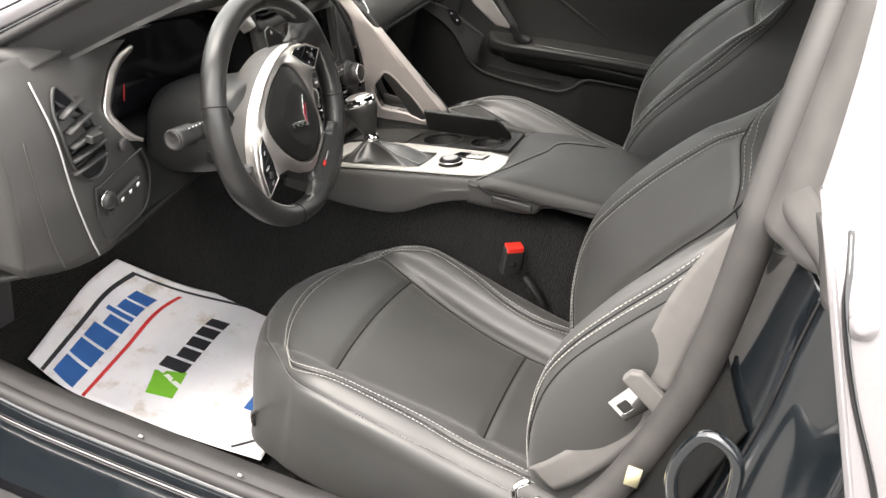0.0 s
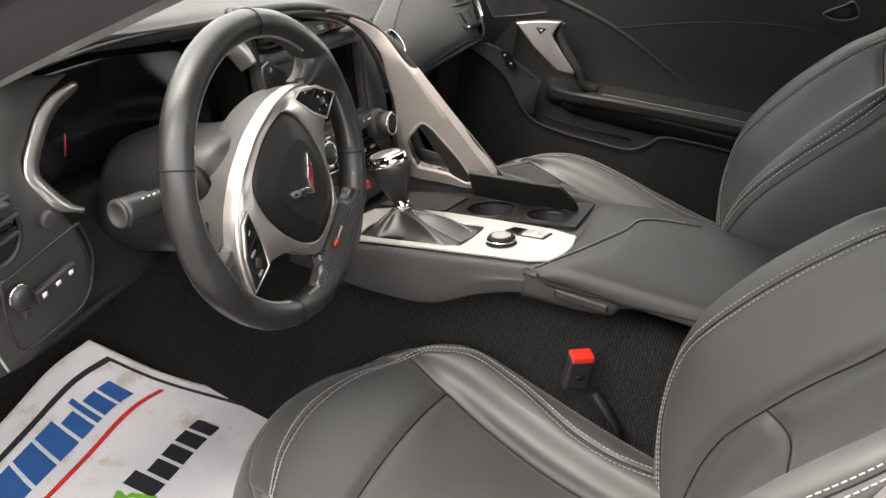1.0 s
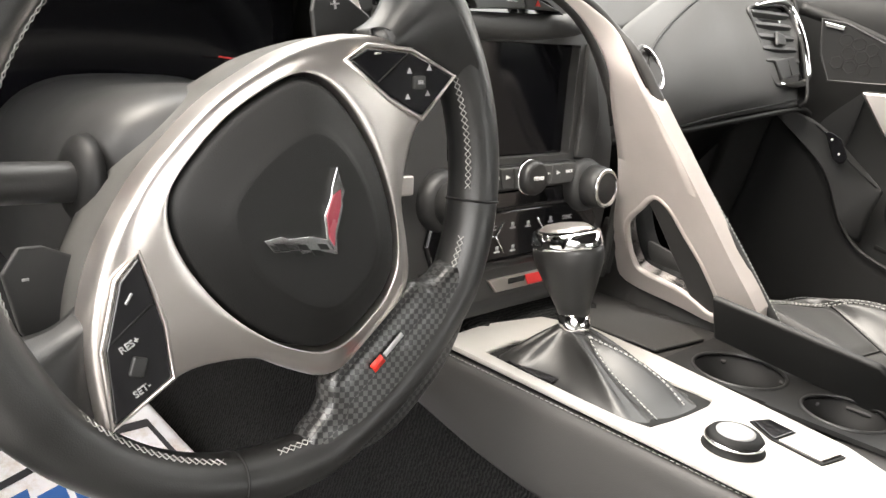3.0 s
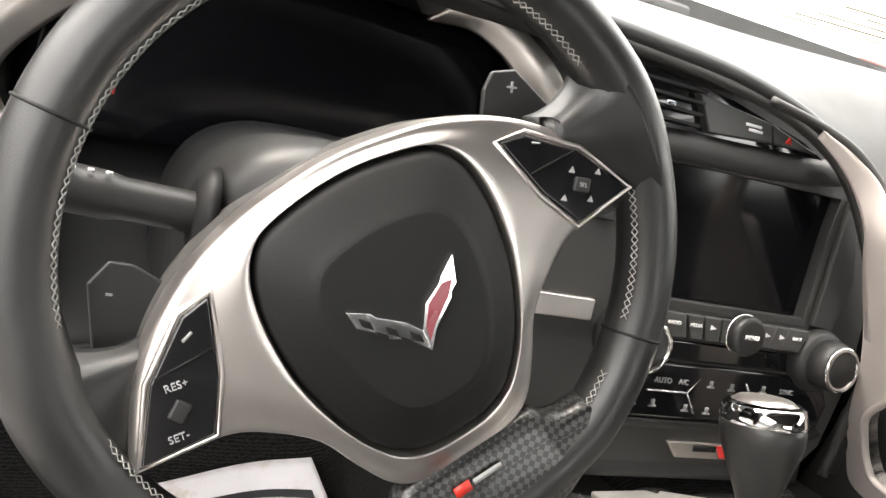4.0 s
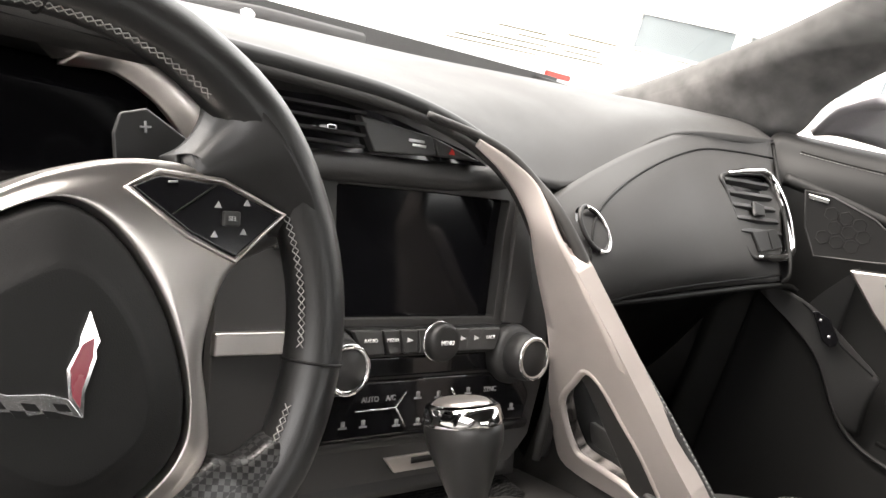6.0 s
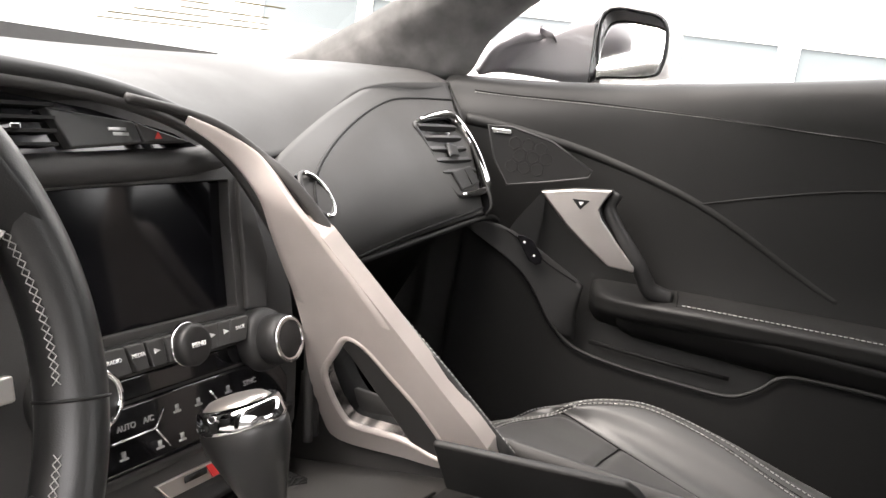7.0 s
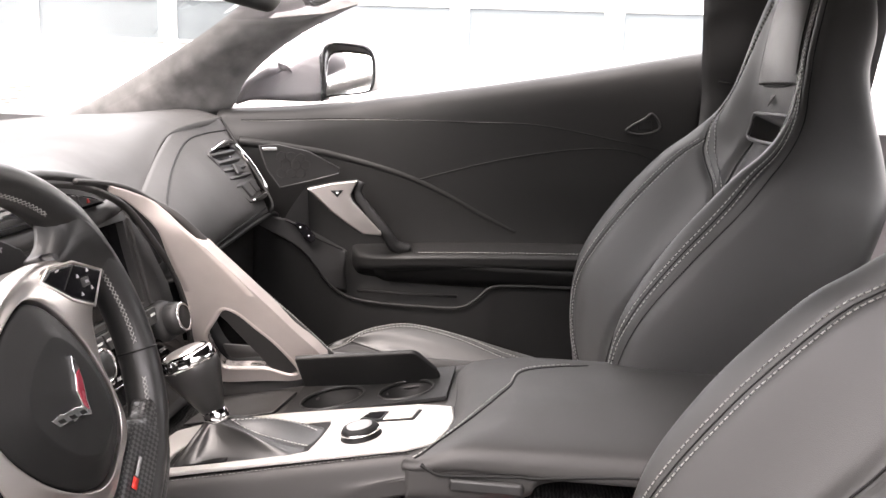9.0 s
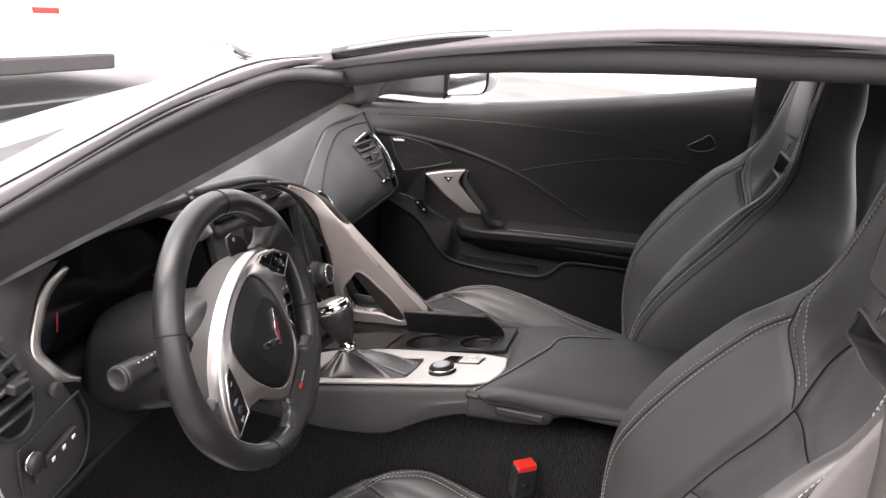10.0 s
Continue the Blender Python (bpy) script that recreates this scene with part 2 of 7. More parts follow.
def creased(g, paths, depth, width):
    """Presses seams into a grid of surface points: a groove along each path."""
    g = np.array(g, float)
    n = np.cross(np.gradient(g, axis=1), np.gradient(g, axis=0))
    n /= np.linalg.norm(n, axis=2)[..., None] + 1e-12
    flat = g.reshape(-1, 3)
    pull = np.zeros(len(flat))
    for p in paths:
        p = np.array(p, float)
        d2 = ((flat ** 2).sum(1)[:, None] + (p ** 2).sum(1)[None] - 2 * flat @ p.T).min(1)
        pull = np.maximum(pull, depth * np.exp(-np.maximum(d2, 0) / width ** 2))
    return g + n * pull.reshape(g.shape[:2])[..., None]


def tube(points, r, n=8, closed=False, bm=None, flat=1.0):
    """A round bar along points, r a radius or one for each point."""
    bm = bm or bmesh.new()
    p = np.array(points, float)
    r = np.broadcast_to(np.array(r, float), len(p))
    tan = np.gradient(p, axis=0) if not closed else np.roll(p, -1, 0) - np.roll(p, 1, 0)
    tan /= np.linalg.norm(tan, axis=1)[:, None] + 1e-12
    up = np.array([0, 0, 1.0]) if abs(tan[0][2]) < 0.9 else np.array([0, 1.0, 0])
    rings = []
    for q, t, k in zip(p, tan, r):
        s = np.cross(t, up)
        s /= np.linalg.norm(s) + 1e-12
        up = np.cross(s, t)
        rings.append([bm.verts.new(q + k * (math.cos(a) * s + flat * math.sin(a) * up)) for a in np.linspace(0, 2 * math.pi, n, endpoint=False)])
    pairs = list(zip(rings, rings[1:])) + ([(rings[-1], rings[0])] if closed else [])
    for a, b in pairs:
        for i in range(n):
            bm.faces.new((a[i], a[(i + 1) % n], b[(i + 1) % n], b[i]))
    if not closed:
        bm.faces.new(rings[0][::-1])
        bm.faces.new(rings[-1])
    return bm


def stitches(paths, length=0.0045, gap=0.0022, r=0.00075):
    """Rows of thread: a short bar for each stitch along each path."""
    bm = bmesh.new()
    for p in paths:
        d = np.r_[0, np.cumsum(np.linalg.norm(np.diff(p, axis=0), axis=1))]
        s = 0.0
        while s + length < d[-1]:
            ends = [np.array([np.interp(x, d, p[:, k]) for k in range(3)]) for x in (s, s + length)]
            tube(ends, r, 4, bm=bm)
            s += length + gap
    return bm


def box(size, at=(0, 0, 0), bm=None, m=None):
    bm = bm or bmesh.new()
    mm = (m or Matrix()) @ Matrix.Translation(at) @ Matrix.Diagonal((*size, 1))
    bmesh.ops.create_cube(bm, size=1, matrix=mm)
    return bm


def disc(r, h, at=(0, 0, 0), m=None, n=32, bm=None, r2=None):
    """A cylinder along z, standing on its place."""
    bm = bm or bmesh.new()
    mm = (m or Matrix()) @ Matrix.Translation((at[0], at[1], at[2] + h / 2))
    bmesh.ops.create_cone(bm, cap_ends=True, segments=n, radius1=r, radius2=r if r2 is None else r2, depth=h, matrix=mm)
    return bm


def lathe(profile, n=32, m=None):
    """A turned body: (radius, height) pairs round z."""
    bm = bmesh.new()
    rings = [[bm.verts.new((r * math.cos(a), r * math.sin(a), z)) for a in np.linspace(0, 2 * math.pi, n, endpoint=False)] for r, z in profile]
    for a, b in zip(rings, rings[1:]):
        for i in range(n):
            bm.faces.new((a[i], a[(i + 1) % n], b[(i + 1) % n], b[i]))
    bm.faces.new(rings[0][::-1])
    bm.faces.new(rings[-1])
    if m is not None:
        bm.transform(m)
    return bm


def prism(outline, h, m=None, bm=None, hole=None):
    """A plate: an outline in x, y with height h, with a hole if given."""
    bm = bm or bmesh.new()
    mm = m or Matrix()
    lo = [bm.verts.new(mm @ Vector((x, y, 0))) for x, y in outline]
    hi = [bm.verts.new(mm @ Vector((x, y, h))) for x, y in outline]
    n = len(lo)
    for i in range(n):
        bm.faces.new((lo[i], lo[(i + 1) % n], hi[(i + 1) % n], hi[i]))
    if hole is None:
        bm.faces.new(lo[::-1])
        bm.faces.new(hi)
    else:
        l2 = [bm.verts.new(mm @ Vector((x, y, 0))) for x, y in hole]
        h2 = [bm.verts.new(mm @ Vector((x, y, h))) for x, y in hole]
        k = len(l2)
        for i in range(k):
            bm.faces.new((l2[i], h2[i], h2[(i + 1) % k], l2[(i + 1) % k]))
        for a, b in ((lo, l2), (hi, h2)):
            for i in range(n):
                bm.faces.new((a[i], a[(i + 1) % n], b[(i + 1) % n], b[i]))
    return bm


def frame_of(origin, right, up):
    """A local frame: x to the right, y up, z out of the face."""
    r = Vector(right).normalized()
    n = r.cross(Vector(up)).normalized()
    u = n.cross(r)
    m = Matrix((r, u, n)).transposed().to_4x4()
    m.translation = origin
    return m


def words(text, size, m, mat, parent, name="lettering", depth=0.0006, wide=1.0):
    cu = bpy.data.curves.new(name, "FONT")
    cu.body, cu.size, cu.extrude, cu.align_x, cu.align_y = text, size, depth, "CENTER", "CENTER"
    ob = bpy.data.objects.new(name, cu)
    me = bpy.data.meshes.new_from_object(ob)
    bpy.data.objects.remove(ob)
    me.transform(m @ Matrix.Diagonal((wide, 1, 1, 1)))
    me.materials.append(mat)
    ob = new(name, me)
    ob.parent = parent
    return ob


# ---- surroundings ----
def ground():
    bm = bmesh.new()
    bmesh.ops.create_grid(bm, x_segments=40, y_segments=40, size=400)
    ob = part("ground", bm, ASPHALT, smooth=False)
    tagged(ob, "dry grey asphalt of an open parking lot", "ground", kind="structure")


def building():
    b = thing("building", "long white dealership wall with blue-grey window bands", "building", kind="structure", at=(15.2, 0, 0))
    part("wall", box((0.4, 46, 4.6), (0.2, 0, 2.3)), WALL, b, smooth=False)
    part("parapet", box((0.5, 46.2, 0.25), (0.2, 0, 4.7)), WALL, b, smooth=False, bevel=0.02)
    for y in np.arange(-13.2, 14, 2.75):
        w = part("window", box((0.08, 2.45, 0.75), (-0.01, y, 2.02)), BLUEGLASS, b, smooth=False)
        part("window_frame", prism([(-1.26, -0.41), (1.26, -0.41), (1.26, 0.41), (-1.26, 0.41)], 0.08, frame_of((-0.02, y, 2.02), (0, -1, 0), (0, 0, 1)), hole=[(-1.2, -0.36), (1.2, -0.36), (1.2, 0.36), (-1.2, 0.36)]), WALL, w, smooth=False)


def blocker_wall():
    # unseen plain wall, added to cut light and reflections on the open side
    ob = part("light_blocker_west", box((0.3, 40, 2.0), (-7.0, 0, 1.0)), BLOCKERWALL, smooth=False)
    tagged(ob, "plain dull wall, unseen, added to hold back side light", "wall", kind="structure")


ground()
building()
blocker_wall()

# ---- car shell ----
shell = thing("car_body", "silver two-seat sports car body with an open driver side", "car", kind="structure")


def strip(name, a, b, mat, parent, n=24, thick=0.006, label="", mid=None, nu=9):
    """A band between two curves, bowed through mid if given."""
    rows = [spline(a, n), spline(b, n)] if mid is None else [spline(a, n), spline(mid, n), spline(b, n)]
    s = Surf(np.transpose(np.array(rows), (1, 0, 2)))
    return part(name, s.mesh(nu, n), mat, parent, label, thick=thick)


def floor():
    rows = []
    for y, z in ((-0.45, 0.20), (0.1, 0.17), (0.6, 0.165), (0.95, 0.165), (1.12, 0.175), (1.24, 0.22), (1.34, 0.36), (1.43, 0.62)):
        rows.append([(-0.66, y, z + 0.16), (-0.645, y, z + 0.02), (-0.58, y, z), (-0.35, y, z), (-0.14, y, z), (-0.085, y, z + 0.04), (-0.065, y, max(z + 0.1, 0.38)), (-0.052, y, max(z + 0.1, 0.56)),
                     (0.02, y, max(z + 0.1, 0.57)), (0.09, y, max(z + 0.1, 0.57)), (0.15, y, max(z + 0.1, 0.56)), (0.165, y, max(z + 0.1, 0.38)), (0.185, y, z + 0.04), (0.24, y, z), (0.42, y, z), (0.62, y, z), (0.70, y, z + 0.02), (0.74, y, z + 0.16)])
    part("floor", Surf(rows).mesh(90, 40), RIBBED, shell, "black carpeted floor pan and tunnel", thick=0.01)
    part("firewall", box((1.50, 0.03, 0.75), (0.03, 1.455, 0.55)), DARK, shell)
    part("bulkhead", box((1.46, 0.03, 0.75), (0.03, -0.485, 0.50)), CARPET, shell, "black carpeted rear bulkhead")
    part("kick_panel", box((0.03, 0.72, 0.80), (0.735, 1.12, 0.52)), DARK, shell)
    part("kick_panel", box((0.03, 0.40, 0.72), (-0.745, 1.26, 0.50)), DARK, shell)


def sill():
    rows = []
    for y in np.linspace(-0.35, 1.25, 13):
        d = 0.16 * max(0, y - 0.80) ** 1.5
        rows.append([(-0.630 + d, y, 0.16), (-0.638 + d, y, 0.30), (-0.655 + d, y, 0.362), (-0.685 + d, y, 0.380), (-0.715 + d, y, 0.370), (-0.735 + d, y, 0.345), (-0.80 + d * 0.5, y, 0.332), (-0.865, y, 0.322), (-0.885, y, 0.29), (-0.895, y, 0.16)])
    s = Surf(rows)
    part("rocker_sill", s.mesh(60, 40), PAINT, shell, "glossy black door sill", thick=-0.004)
    trim = [[(x + 0.002, y, z + 0.005) for x, y, z in r[1:4]] + [(r[4][0] + 0.006, r[4][1], r[4][2] + 0.008)] for r in rows]
    part("sill_trim", Surf(trim).mesh(18, 44), RUBBER, shell, "dull scuffed grey-black sill trim", thick=-0.004)
    seal = [(r[4][0] + 0.001, r[4][1], r[4][2] + 0.010) for r in rows[3:]]
    part("sill_seal", tube(spline(seal, 40), 0.010, 10), RUBBER, shell, "rubber door seal")
    part("sill_bead", tube(spline([(x - 0.024, y, z - 0.022) for x, y, z in seal], 40), 0.004, 8), GLOSS, shell)
    m = frame_of((-0.815, 0.60, 0.3335), (-0.02, -1, 0), (1, -0.02, 0.12))
    part("scuff_plate", prism([(-0.05, -0.035), (0.40, -0.035), (0.40, 0.02), (-0.03, 0.02)], 0.004, m), ALU, shell, "brushed metal scuff plate", smooth=False, bevel=0.0015)
    tray = part("hinge_tray", box((0.075, 0.13, 0.012), (-0.845, 0.80, 0.330), m=None), GLOSS, shell, "black hinge tray", bevel=0.004)
    part("hinge_pad", box((0.045, 0.07, 0.012), (-0.852, 0.79, 0.338)), RUBBER, tray, "grey rubber pad", bevel=0.003)
    for k, yy in ((1, 0.20), (2, 0.52), (3, 0.68)):
        part("grit", box((0.004, 0.006, 0.002), (-0.70, yy, 0.388)), GREY, shell)


def near_pillar():
    # windscreen post of the open side: painted face, seal and suede trim that turns inwards
    glassy = [(-0.575, 0.50, 1.146), (-0.588, 0.561, 1.134), (-0.602, 0.631, 1.098), (-0.620, 0.718, 1.044), (-0.636, 0.792, 0.997), (-0.665, 0.90, 0.930), (-0.70, 1.03, 0.855), (-0.74, 1.20, 0.77)]
    paint = [(-0.575, 0.50, 1.141), (-0.583, 0.537, 1.131), (-0.602, 0.631, 1.088), (-0.619, 0.711, 1.035), (-0.636, 0.793, 0.977), (-0.665, 0.90, 0.907), (-0.70, 1.03, 0.825), (-0.74, 1.20, 0.735)]
    low = [(-0.570, 0.48, 1.127), (-0.583, 0.540, 1.120), (-0.602, 0.631, 1.071), (-0.619, 0.711, 1.019), (-0.636, 0.794, 0.962), (-0.665, 0.90, 0.890), (-0.70, 1.03, 0.808), (-0.74, 1.20, 0.715)]
    crease = [(-0.545, 0.485, 1.116), (-0.554, 0.542, 1.097), (-0.573, 0.63, 1.044), (-0.589, 0.711, 0.988), (-0.606, 0.794, 0.930), (-0.64, 0.90, 0.855), (-0.675, 1.03, 0.772), (-0.715, 1.20, 0.68)]
    inner = [(-0.514, 0.490, 1.112), (-0.521, 0.528, 1.081), (-0.536, 0.599, 1.030), (-0.549, 0.663, 0.988), (-0.568, 0.758, 0.929), (-0.60, 0.88, 0.850), (-0.64, 1.02, 0.765), (-0.69, 1.20, 0.66)]
    shift = lambda c, d: [tuple(np.array(p) + d) for p in c]
    strip("near_pillar_skin", paint, glassy, BODY, shell, label="silver painted windscreen pillar", mid=shift([tuple((np.array(p) + q) / 2) for p, q in zip(np.array(paint), np.array(glassy))], (-0.003, 0, 0.001)))
    strip("near_pillar_cap", shift(glassy, (0.002, 0, 0.001)), shift(glassy, (0.045, 0.012, 0.026)), BODY, shell, label="silver painted windscreen edge")
    part("pillar_line", tube(spline(glassy, 40), 0.0016, 6), GLOSS, shell)
    strip("near_pillar_seal", low, paint, RUBBER, shell, label="dull black pillar seal", mid=shift([tuple((np.array(p) + q) / 2) for p, q in zip(np.array(low), np.array(paint))], (0.010, 0, 0)))
    strip("near_pillar_trim", inner, low, PILLAR, shell, label="charcoal pillar trim", mid=crease, thick=0.004)
    strip("near_pillar_lining", shift(glassy, (0.045, 0.012, 0.020)), inner, SUEDE, shell)
    part("pillar_seal", tube(spline(shift(low, (-0.004, 0, 0.003)), 40), 0.006, 8), RUBBER, shell)
    part("pillar_seal", tube(spline(shift(paint, (0.004, 0, -0.004)), 40), 0.0045, 8), GLOSS, shell)


def roof():
    rows = []
    for y, z, c in ((0.655, 1.156, 1), (0.645, 1.163, 0.95), (0.56, 1.172, 0.55), (0.47, 1.174, 0.12), (0.36, 1.182, 0), (0.2, 1.197, 0), (0.0, 1.208, 0), (-0.25, 1.204, 0), (-0.5, 1.170, 0)):
        b = lambda k: y - c * k
        e = 1.208 - 0.235 * max(0, b(0.11) - 0.04) ** 1.72
        rows.append([(-0.570, b(0.12), e - 0.012), (-0.577, b(0.105), e - 0.003), (-0.562, b(0.06), e + 0.010), (-0.45, b(-0.012), z + 0.030 - 0.014 * c), (-0.2, b(-0.04), z + 0.052 - 0.02 * c), (0.03, b(-0.05), z + 0.060 - 0.02 * c), (0.3, b(-0.04), z + 0.055 - 0.02 * c), (0.52, b(0.0), z + 0.040 - 0.01 * c), (0.62, b(0.08), z + 0.022), (0.63, b(0.10), z + 0.008)])
    s = Surf(rows)
    part("roof_panel", s.mesh(60, 40), BODY, shell, "glossy silver roof panel", thick=-0.006)
    part("roof_seam", tube(s.path([(0.0, 0.02), (0.12, 0.0), (0.25, 0.0), (0.4, 0.0), (0.6, 0.0), (0.8, 0.0), (1.0, 0.0)], 60, 0.002), 0.004, 8), GLOSS, shell, "dark gap before the roof panel")
    inner = [[(-0.545, y, z - 0.022), (-0.45, y, z - 0.020), (-0.2, y, z - 0.014), (0.03, y, z - 0.012), (0.3, y, z + 0.0), (0.52, y, z + 0.012), (0.61, y, z + 0.012)] for y, z in ((0.52, 1.155), (0.36, 1.178), (0.2, 1.195), (0.0, 1.205), (-0.25, 1.200), (-0.5, 1.165))]
    part("headliner", Surf(inner).mesh(30, 16), HEADLINER, shell, "dark woven headliner", thick=0.006)
    rail = [(-0.556, 0.49, 1.132), (-0.553, 0.39, 1.155), (-0.55, 0.282, 1.168), (-0.55, 0.195, 1.176), (-0.55, 0.10, 1.182), (-0.55, 0.03, 1.186), (-0.552, -0.10, 1.186), (-0.555, -0.25, 1.178)]
    part("roof_rail_trim", tube(spline(rail, 40), 0.014, 12), PILLAR, shell, "charcoal trim under the roof edge")
    part("roof_seal", tube(spline([(x - 0.010, y, z + 0.011) for x, y, z in rail], 40), 0.006, 8), RUBBER, shell, "rubber seal under the roof edge")
    part("roof_gutter", tube(spline([(x - 0.019, y, z + 0.017) for x, y, z in rail], 40), 0.0065, 8), GLOSS, shell, "gloss black gutter line")
    far = [(0.625, 0.62, 1.190), (0.62, 0.50, 1.200), (0.615, 0.36, 1.208), (0.61, 0.2, 1.216), (0.61, 0.0, 1.224), (0.61, -0.2, 1.215)]
    part("far_roof_rail", tube(spline(far, 30), 0.012, 10), HEADLINER, shell)
    part("windscreen_header", tube(spline([(-0.535, 0.51, 1.135), (-0.3, 0.60, 1.150), (0.03, 0.63, 1.155), (0.33, 0.61, 1.175), (0.56, 0.56, 1.200)], 24), 0.024, 10, flat=0.6), HEADLINER, shell)


def far_pillar():
    low = [(0.715, 0.985, 0.925), (0.71, 0.91, 0.950), (0.71, 0.875, 1.010), (0.70, 0.785, 1.084), (0.68, 0.645, 1.155)]
    high = [(0.665, 1.27, 0.905), (0.66, 1.232, 0.921), (0.655, 1.121, 0.977), (0.64, 0.954, 1.074), (0.62, 0.84, 1.148)]
    mid = [tuple((np.array(a) + b) / 2 + (-0.035, 0, 0)) for a, b in zip(np.array(low), np.array(high))]
    strip("far_pillar_trim", low, high, SUEDE, shell, label="mottled charcoal suede pillar trim", mid=mid, thick=-0.02)
    part("far_pillar_skin", tube(spline([(a[0] + 0.05, (a[1] + b[1]) / 2 + 0.03, (a[2] + b[2]) / 2 + 0.01) for a, b in zip(low, high)], 20), 0.035, 8), BODY, shell)


def rear_side():
    # painted jamb, rubber trim, belt-side seal and quarter panel behind the open side
    jamb = Surf([[(-0.625, ya, z), (-0.66, ya - 0.012, z), (-0.72, yb, z), (-0.76, yb - 0.012, z), (-0.80, yb - 0.055, z), (-0.835, yb - 0.075, z), (-0.86, yb - 0.07, z)]
                 for z, ya, yb in ((0.33, 0.10, 0.06), (0.45, 0.055, 0.02), (0.6, 0.005, -0.03), (0.75, -0.02, -0.05), (0.86, -0.03, -0.055), (0.915, -0.035, -0.06))])
    part("door_jamb", jamb.mesh(40, 30), PAINT, shell, "glossy black painted door jamb", thick=0.004)
    part("jamb_seam", tube(jamb.path([(0.5, 0.98), (0.5, 0.7), (0.47, 0.45), (0.4, 0.2)], 30, 0.001), 0.0022, 6), GLOSS, shell)
    felt = jamb.path([(0.12, 0.62), (0.3, 0.6), (0.48, 0.6)], 10, -0.002)
    lower = jamb.path([(0.12, 0.05), (0.3, 0.05), (0.48, 0.05)], 10, -0.002)
    part("jamb_felt", Surf([felt + (0, 0.006, 0), (felt + lower) / 2 + (0, 0.008, 0), lower + (0, 0.006, 0)]).mesh(14, 14), CARPET, shell, "worn felt patch low on the jamb", thick=0.003)
    seal = [(-0.577, -0.022, 1.135), (-0.615, -0.016, 1.05), (-0.65, -0.011, 0.95), (-0.662, -0.011, 0.90), (-0.664, -0.008, 0.81), (-0.664, 0.0, 0.72), (-0.666, 0.022, 0.63), (-0.672, 0.06, 0.535), (-0.685, 0.13, 0.45), (-0.70, 0.24, 0.405)]
    part("opening_seal", tube(spline(seal, 50), 0.0165, 12, flat=1.2), SEALGREY, shell, "grey rubber door opening seal")
    rows = []
    for f, x, y, z in ((0, -0.655, -0.02, 0.925), (0.3, -0.645, -0.025, 0.985), (0.65, -0.615, -0.03, 1.06), (1, -0.58, -0.035, 1.14)):
        rows.append([(x + 0.05, y - 0.03, z), (x + 0.01, y + 0.006, z), (x - 0.035, y + 0.004, z), (x - 0.065, y - 0.012, z), (x - 0.095, y - 0.03, z), (x - 0.115, y - 0.07, z)])
    part("rear_pillar_trim", Surf(rows).mesh(24, 24), GREYRUBBER, shell, "grey rubber-edged rear pillar trim", thick=0.006)
    part("pillar_boot", Surf([[(-0.645, -0.02, 0.93), (-0.69, -0.03, 0.935), (-0.73, -0.045, 0.938), (-0.78, -0.06, 0.935)], [(-0.64, -0.022, 0.955), (-0.70, -0.022, 0.958), (-0.745, -0.035, 0.955), (-0.80, -0.06, 0.95)], [(-0.645, -0.03, 0.98), (-0.70, -0.035, 0.985), (-0.75, -0.05, 0.98), (-0.80, -0.075, 0.975)]]).mesh(18, 10), GREYRUBBER, shell, "rubber pillar foot", thick=0.006)
    rows = []
    for z, x in ((0.50, -0.925), (0.70, -0.92), (0.85, -0.905), (0.95, -0.885), (1.00, -0.86), (1.02, -0.82)):
        e = -0.035 - (1.02 - z) * 0.41
        rows.append([(-0.82, e - 0.035, z), (x + 0.04, e - 0.012, z), (x + 0.006, e, z), (x, e - 0.015, z), (x - 0.012, e - 0.2, z), (x - 0.02, -0.7, z)])
    q = Surf(rows)
    part("quarter_panel", q.mesh(30, 40), BODY, shell, "silver painted rear quarter panel", thick=0.004)
    rows = []
    for x, z, y in ((-0.82, 1.018, -0.045), (-0.77, 1.05, -0.05), (-0.70, 1.10, -0.055), (-0.63, 1.165, -0.055), (-0.575, 1.20, -0.05)):
        rows.append([(x + 0.03, y - 0.005, z - 0.012), (x, y, z), (x, y - 0.2, z + 0.004), (x, y - 0.6, z)])
    part("roof_side", Surf(rows).mesh(16, 24), BODY, shell, "silver painted roof side", thick=0.004)
    part("panel_bolt", lathe([(0.010, -0.002), (0.010, 0.0015), (0.0065, 0.002), (0.0065, 0.004), (0.003, 0.0045)], 24, look((-0.886, -0.080, 0.953), (0, -0.14, 0.72))), BODY, shell, "round painted bolt head")
    part("panel_seam", tube(spline([(-0.853, -0.056, 1.007), (-0.872, -0.061, 0.985), (-0.884, -0.067, 0.957), (-0.896, -0.090, 0.904), (-0.908, -0.126, 0.838), (-0.916, -0.16, 0.76)], 30), 0.0028, 6), GLOSS, shell, "dark panel gap")
    part("pillar_cap", Surf([[(-0.775, -0.040, 0.985), (-0.80, -0.044, 0.99), (-0.822, -0.060, 0.992)], [(-0.790, -0.052, 0.955), (-0.812, -0.056, 0.957), (-0.830, -0.070, 0.958)], [(-0.805, -0.062, 0.925), (-0.822, -0.066, 0.926), (-0.838, -0.078, 0.927)]]).mesh(8, 10), GREYRUBBER, shell, "pale grey rubber corner cap", thick=-0.006)
    loop = [(-0.79, -0.03, 0.62), (-0.795, 0.0, 0.70), (-0.80, -0.01, 0.755), (-0.805, -0.03, 0.765), (-0.81, -0.05, 0.745), (-0.815, -0.055, 0.68), (-0.82, -0.06, 0.62)]
    part("striker_frame", tube(spline(loop, 40), 0.0065, 8), PAINT, shell, "black painted latch bracket")
